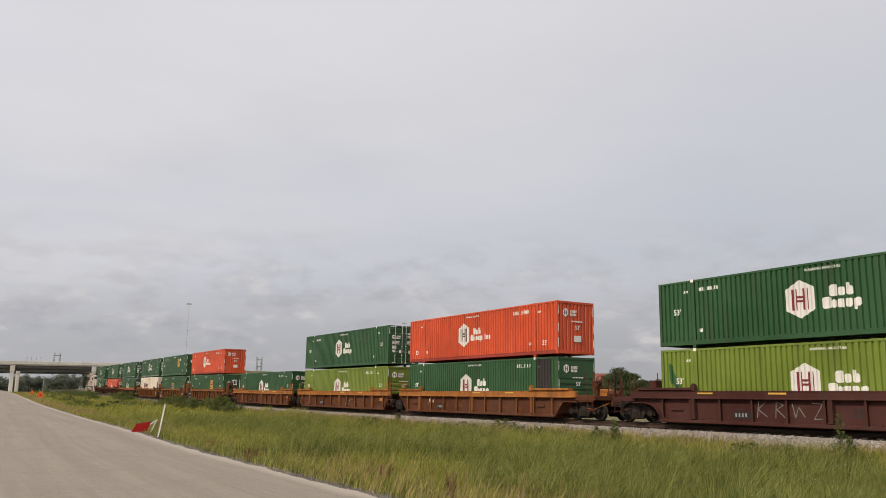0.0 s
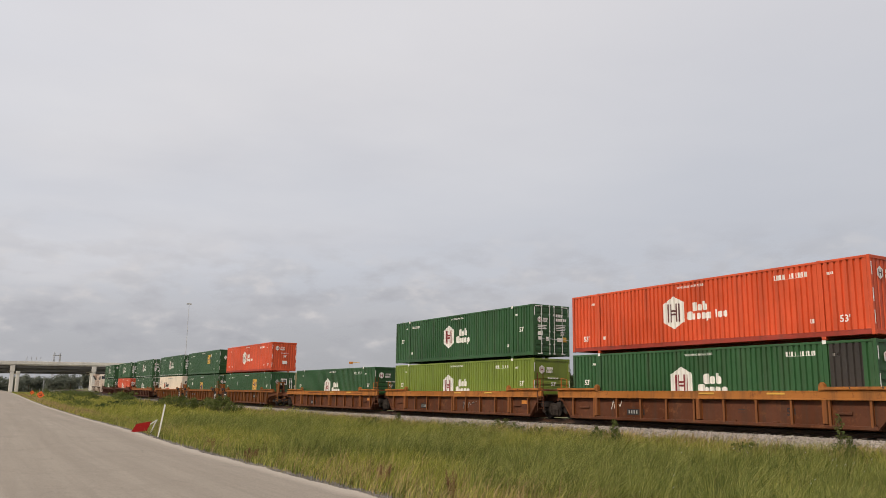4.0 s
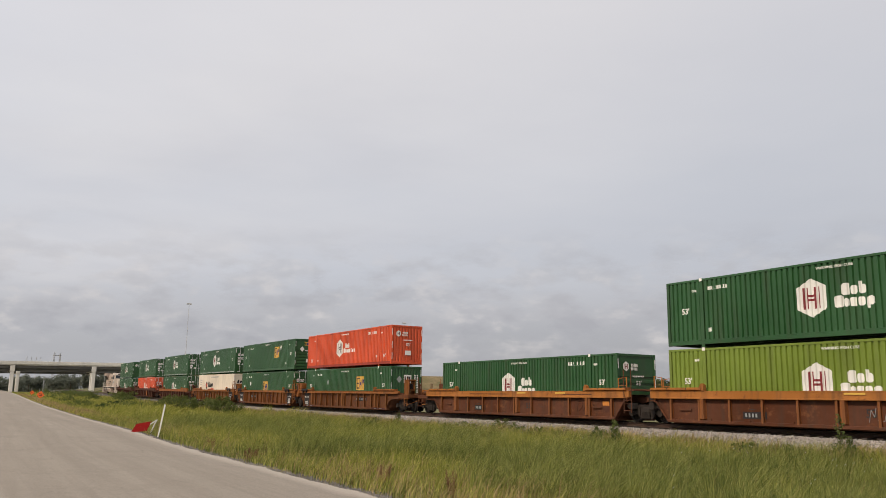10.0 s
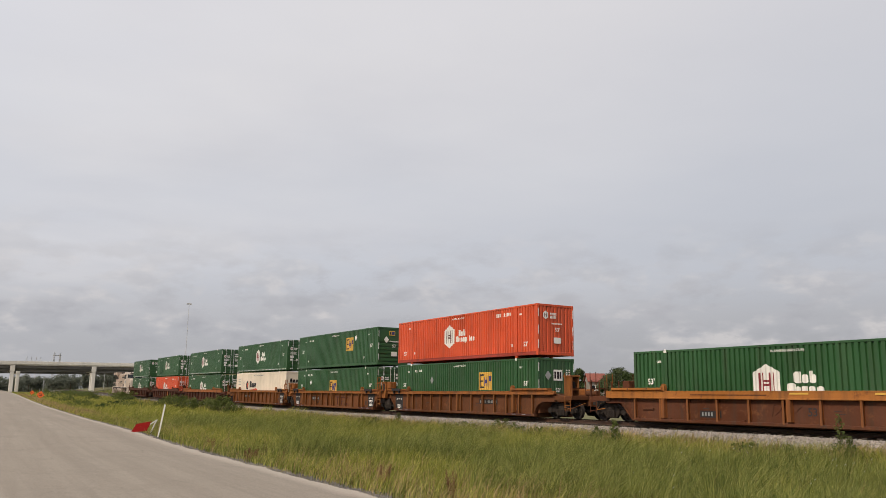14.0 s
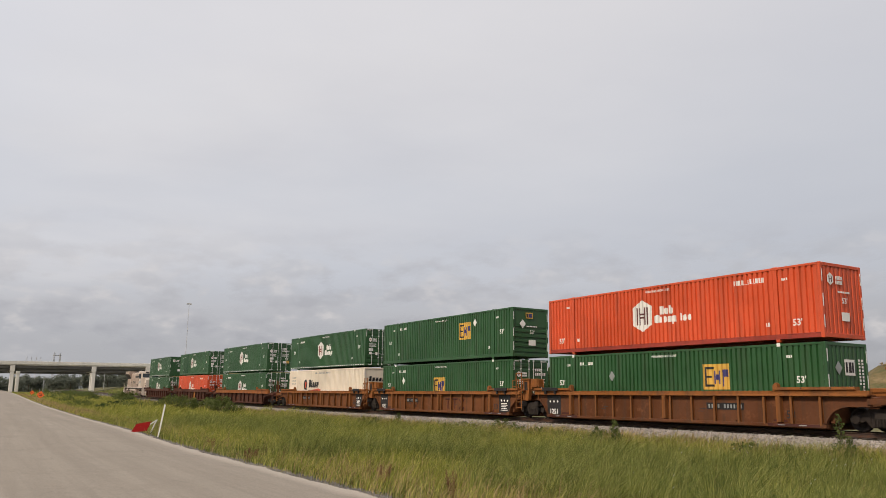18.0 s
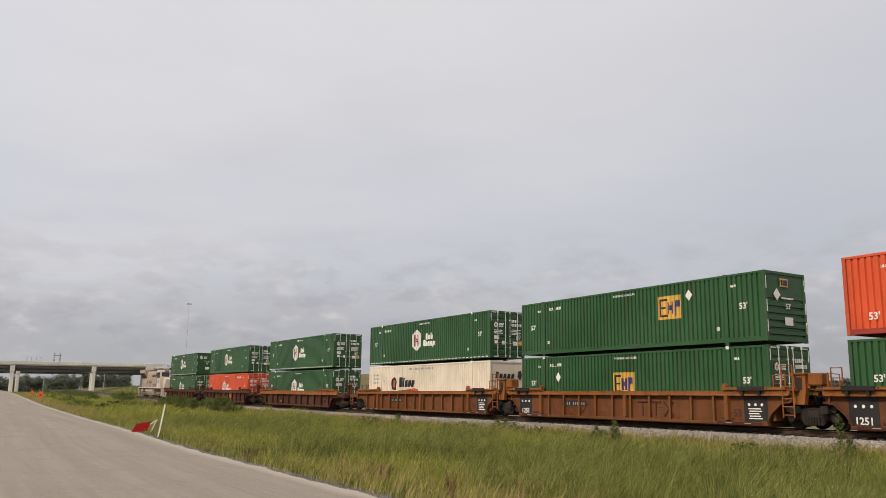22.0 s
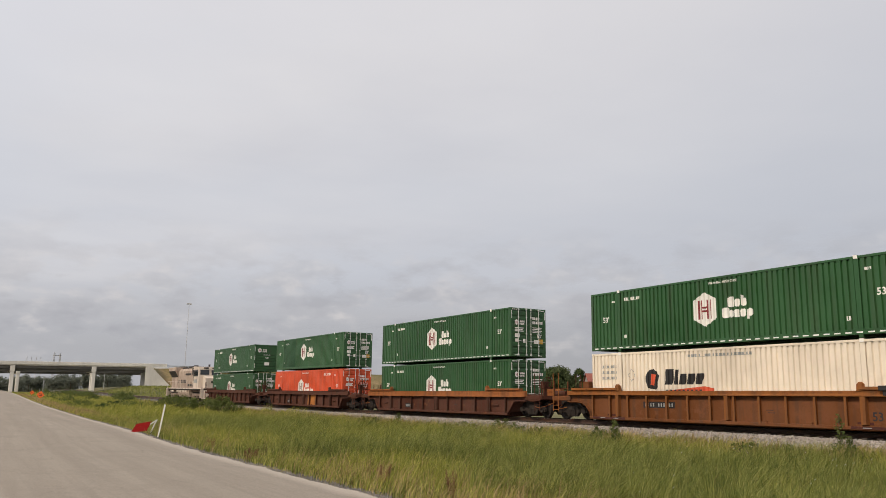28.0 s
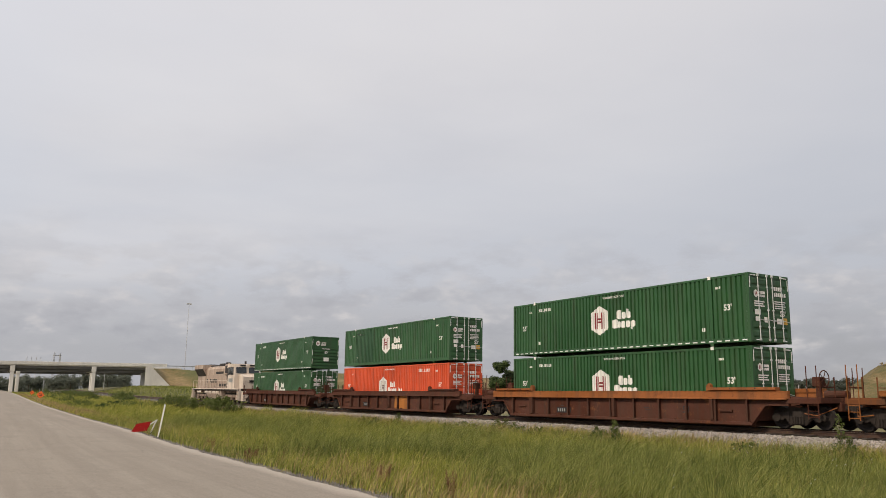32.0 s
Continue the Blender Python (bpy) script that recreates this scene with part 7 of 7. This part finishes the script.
def meadow():
    rng = np.random.default_rng(21)
    # near stretch, in tussocks
    m = 6200
    cx, cy, cq = field(m, -3, -62, rng, 1.15)
    size = np.clip(1.0 + 0.75 * rng.normal(0, 1, m), 0.3, 2.6)
    pick = rng.choice(m, 260000, p=size / size.sum())
    off = rng.normal(0, 1, (len(pick), 2)) * (0.10 + 0.07 * size[pick])[:, None]
    x, y, q = cx[pick] + off[:, 0], cy[pick] + off[:, 1], cq[pick]
    low = np.array([edge_y(a) for a in x]) + 0.1
    keep = (y > low) & ((q > 0.16) | (rng.random(len(x)) < 0.35))
    x, y, q, off, pick = x[keep], y[keep], q[keep], off[keep], pick[keep]
    p = patchy(cx, cy, 0.22, 1.0)[pick]
    h = (0.34 + 0.34 * rng.random(len(x))) * (0.62 + 0.40 * size[pick]) * (1 + 0.25 * p) * np.clip(0.45 + 2.2 * q, 0.45, 1) * np.clip(0.55 + 3.0 * (1 - q), 0.55, 1)
    deep = (p + 0.16 * rng.normal(0, 1, m)[pick] + 0.62 * np.exp(-((q - 0.42) / 0.22) ** 2) + 0.42 * np.exp(-((cx[pick] + 16) / 7) ** 2) * np.clip((q - 0.10) * 8, 0, 1)) > 0.36
    splay = off * 1.1
    blades("meadow_grass", x[~deep], y[~deep], h[~deep], 0.007 + 0.008 * rng.random((~deep).sum()), rng, GRASS, "tall green meadow grass between road and track", splay=splay[~deep])
    blades("reed_grass", x[deep], y[deep], h[deep] * 1.2, 0.007 + 0.009 * rng.random(deep.sum()), rng, GRASS_DEEP, "dense deep-green reed grass in the ditch", splay=splay[deep])
    # thin undergrowth between the tussocks
    x, y, q = field(50000, -3, -62, rng, 1.15)
    blades("meadow_grass", x, y, 0.16 + 0.2 * rng.random(len(x)), 0.012 + 0.012 * rng.random(len(x)), rng, GRASS_DEEP, "short undergrowth between the grass tussocks")
    # far stretch, coarser
    x, y, q = field(60000, -62, -260, rng, 1.4)
    h = (0.45 + 0.35 * rng.random(len(x))) * (1 + 0.3 * patchy(x, y, 0.1, 1.0)) * np.clip(0.95 + 0.9 * patchy(x, y, 0.5, 15.0), 0.35, 1.5) * np.clip(0.5 + 2.2 * q, 0.5, 1)
    blades("meadow_grass", x, y, h, 0.030 + 0.03 * rng.random(len(x)), rng, GRASS, "far meadow grass along the line")
    # dry stalks by the road and by the ballast
    x, y, q = field(85000, -4, -70, rng, 1.2)
    dry = 1.2 * np.exp(-((q - 0.03) / 0.075) ** 2) * (0.35 + 0.85 * np.exp(-((x + 12) / 7) ** 2)) + 0.9 * np.exp(-((q - 0.97) / 0.06) ** 2) + 0.04
    keep = rng.random(len(x)) < dry * (0.65 + 0.8 * np.clip(patchy(x, y, 0.3, 7.0), -0.5, 1))
    x, y, q = x[keep], y[keep], q[keep]
    h = (0.32 + 0.55 * rng.random(len(x))) * np.clip(0.4 + 6 * q, 0.4, 1)
    blades("dry_grass", x, y, h, 0.007 + 0.008 * rng.random(len(x)), rng, GRASS_DRY, "dry tan grass and seed stalks", 0.25)
    x, y, q = field(7000, -70, -220, rng, 1.3)
    q2 = np.where(rng.random(len(x)) < 0.6, q * 0.12, 0.93 + 0.07 * q)
    lo = np.array([edge_y(a) for a in x]) + 0.15
    hi = np.array([TRACK_Y + veer(a) for a in x]) - 3.4
    y = lo + (hi - lo) * q2
    blades("dry_grass", x, y, 0.3 + 0.4 * rng.random(len(x)), 0.02 + 0.03 * rng.random(len(x)), rng, GRASS_DRY, "dry tan grass farther along the road", 0.25)
    # short grass behind the line near the overpass
    n = 16000
    x = -120 - 180 * rng.random(n)
    y = np.array([TRACK_Y + veer(a) for a in x]) + 4.5 + 26 * rng.random(n)
    blades("meadow_grass", x, y, 0.4 + 0.4 * rng.random(n), 0.05 + 0.05 * rng.random(n), rng, GRASS_DEEP, "grass on the rise behind the line")
    # rank growth added close behind the line to darken the gap under cars
    n = 26000
    x = -6 - 100 * rng.random(n) ** 1.2
    y = np.array([TRACK_Y + veer(a) for a in x]) + 4.0 + 3.2 * rng.random(n)
    blades("verge_growth", x, y, 0.45 + 0.5 * rng.random(n), 0.03 + 0.03 * rng.random(n), rng, GRASS_DEEP, "rank green growth added behind the track to darken the view under the cars")
    # rank growth along the ballast's foot
    m = 1300
    cx = -5 - 85 * rng.random(m) ** 1.2
    cy = np.array([TRACK_Y + veer(a) for a in cx]) - 3.5 - 1.7 * rng.random(m) ** 1.3
    keep = patchy(cx, cy, 0.35, 44.0) + 0.2 * rng.normal(0, 1, m) > -0.08
    cx, cy = cx[keep], cy[keep]
    pick = rng.integers(0, len(cx), 34000)
    off = rng.normal(0, 0.16, (len(pick), 2))
    hh = (0.3 + 0.55 * rng.random(len(cx)))[pick] * (0.5 + 0.5 * rng.random(len(pick)))
    third = rng.random(len(pick)) < 0.58
    for sel, mat_, lab in ((~third, GRASS, "rank green growth at the ballast's foot"), (third, GRASS_DRY, "dry brown stalks at the ballast's foot")):
        blades("verge_growth", (cx[pick] + off[:, 0])[sel], (cy[pick] + off[:, 1])[sel], hh[sel], 0.014 + 0.014 * rng.random(sel.sum()), rng, mat_, lab, splay=off[sel] * 1.2)
    # blossoms
    for count, xa, xb, top, petal, label in ((170, -6, -60, 1.0, PETAL, "small white wild flowers in the grass"), (420, -16, -46, 0.45, PETAL_YELLOW, "tiny yellow wild flowers near the road"), (900, -9, -45, -0.22, PETAL, "white wild flowers near the ballast")):
        x, y, q = field(count, xa, xb, rng, 1.2)
        keep = q < top if top > 0 else q > 1 + top
        x, y = x[keep], y[keep]
        s = 0.013 + 0.017 * rng.random(len(x))
        z = np.array([ground_z(a, b) for a, b in zip(x, y)]) + 0.42 + 0.25 * rng.random(len(x))
        c = np.stack([x, y, z], -1)
        u = np.stack([s, 0 * s, 0.3 * s], -1)
        w = np.stack([0 * s, s, 0.5 * s], -1)
        v = np.stack([c - u, c - w, c + u, c + w], 1).reshape(-1, 3)
        bulk("wild_flowers", v, np.arange(len(v)).reshape(-1, 4), petal, label, "flowers")


meadow()


# ---------------------------------------------------------------- drifting cloud
def cloud_material():
    m = bpy.data.materials.new("cloud_veil")
    m.use_nodes = True
    t = m.node_tree
    t.nodes.clear()
    big = noise_node(t, 0.0011, 5, 0.5)
    wisp = noise_node(t, 0.0026, 6, 0.52)
    em = t.nodes.new("ShaderNodeEmission")
    c = ramp(t, wisp.outputs["Fac"], [(0.34, (0.64, 0.63, 0.645)), (0.50, (0.70, 0.685, 0.69)), (0.70, (0.76, 0.74, 0.735))])
    t.links.new(c, em.inputs["Color"])
    tr = t.nodes.new("ShaderNodeBsdfTransparent")
    ms = t.nodes.new("ShaderNodeMixShader")
    fac = ramp(t, big.outputs["Fac"], [(0.34, grey(0.22)), (0.64, grey(0.66))])
    co = t.nodes.new("ShaderNodeTexCoord")
    # long veil bank, thinned sunward out of view to pass sunlight, thinner beyond the line
    sp = t.nodes.new("ShaderNodeSeparateXYZ")
    t.links.new(co.outputs["Object"], sp.inputs[0])
    thin = t.nodes.new("ShaderNodeMapRange")
    thin.inputs["From Min"].default_value, thin.inputs["From Max"].default_value = -600, 1000
    t.links.new(sp.outputs["Y"], thin.inputs["Value"])
    fac = mix(t, ramp(t, thin.outputs[0], [(0.0, grey(0.2)), (0.22, grey(0.25)), (0.38, grey(1)), (0.50, grey(1)), (0.88, grey(0.45))]), grey(0), fac)
    ln = t.nodes.new("ShaderNodeVectorMath")
    ln.operation = "LENGTH"
    t.links.new(co.outputs["Object"], ln.inputs[0])
    far = t.nodes.new("ShaderNodeMapRange")
    far.inputs["From Min"].default_value, far.inputs["From Max"].default_value = 1500, 3800
    far.inputs["To Min"].default_value, far.inputs["To Max"].default_value = 1.0, 0.0
    t.links.new(ln.outputs["Value"], far.inputs["Value"])
    t.links.new(mix(t, far.outputs[0], grey(0), fac), ms.inputs[0])
    t.links.new(tr.outputs[0], ms.inputs[1])
    t.links.new(em.outputs[0], ms.inputs[2])
    o = t.nodes.new("ShaderNodeOutputMaterial")
    t.links.new(ms.outputs[0], o.inputs[0])
    return m


def cloud_layer():
    s = Shape()
    n = 48
    s.v = [(4600 * math.cos(2 * math.pi * i / n), 4600 * math.sin(2 * math.pi * i / n), 0) for i in range(n)]
    s.f = [tuple(range(n - 1, -1, -1))]
    ob = part("cloud_layer", s, cloud_material(), m=pose(0, 0, 300))
    return tagged(ob, "thin drifting layer of grey-white cloud", "cloud", "", "structure")


clouds = cloud_layer()


def cloud_bank():
    """Low bank of lumpy grey cloud all round the horizon."""
    m = bpy.data.materials.new("cloud_bank")
    m.use_nodes = True
    t = m.node_tree
    t.nodes.clear()
    lump = noise_node(t, 0.0034, 6, 0.55, (1.0, 1.0, 2.4))
    glow = noise_node(t, 0.0042, 4, 0.5, (1.0, 1.0, 2.2))
    em = t.nodes.new("ShaderNodeEmission")
    t.links.new(ramp(t, glow.outputs["Fac"], [(0.38, (0.40, 0.405, 0.435)), (0.52, (0.47, 0.475, 0.50)), (0.64, (0.63, 0.61, 0.605))]), em.inputs["Color"])
    co = t.nodes.new("ShaderNodeTexCoord")
    sp = t.nodes.new("ShaderNodeSeparateXYZ")
    t.links.new(co.outputs["Object"], sp.inputs[0])
    hgt = t.nodes.new("ShaderNodeMapRange")
    hgt.inputs["From Min"].default_value, hgt.inputs["From Max"].default_value = 0, 1200
    t.links.new(sp.outputs["Z"], hgt.inputs["Value"])
    band = ramp(t, hgt.outputs[0], [(0.05, grey(0.0)), (0.25, grey(0.9)), (0.48, grey(0.8)), (0.78, grey(0.0))])
    fac = mix(t, 1.0, ramp(t, lump.outputs["Fac"], [(0.42, grey(0)), (0.58, grey(0.88))]), band, "MULTIPLY")
    tr = t.nodes.new("ShaderNodeBsdfTransparent")
    ms = t.nodes.new("ShaderNodeMixShader")
    t.links.new(fac, ms.inputs[0])
    t.links.new(tr.outputs[0], ms.inputs[1])
    t.links.new(em.outputs[0], ms.inputs[2])
    o = t.nodes.new("ShaderNodeOutputMaterial")
    t.links.new(ms.outputs[0], o.inputs[0])
    s = Shape()
    n = 72
    for z in (0, 1200):
        s.v += [(4300 * math.cos(2 * math.pi * i / n), 4300 * math.sin(2 * math.pi * i / n), z) for i in range(n)]
    s.f = [(i, n + i, n + (i + 1) % n, (i + 1) % n) for i in range(n)]
    return tagged(part("cloud_bank", s, m), "low lumpy grey cloud bank along the horizon", "cloud", "", "structure")


bank = cloud_bank()

motions()
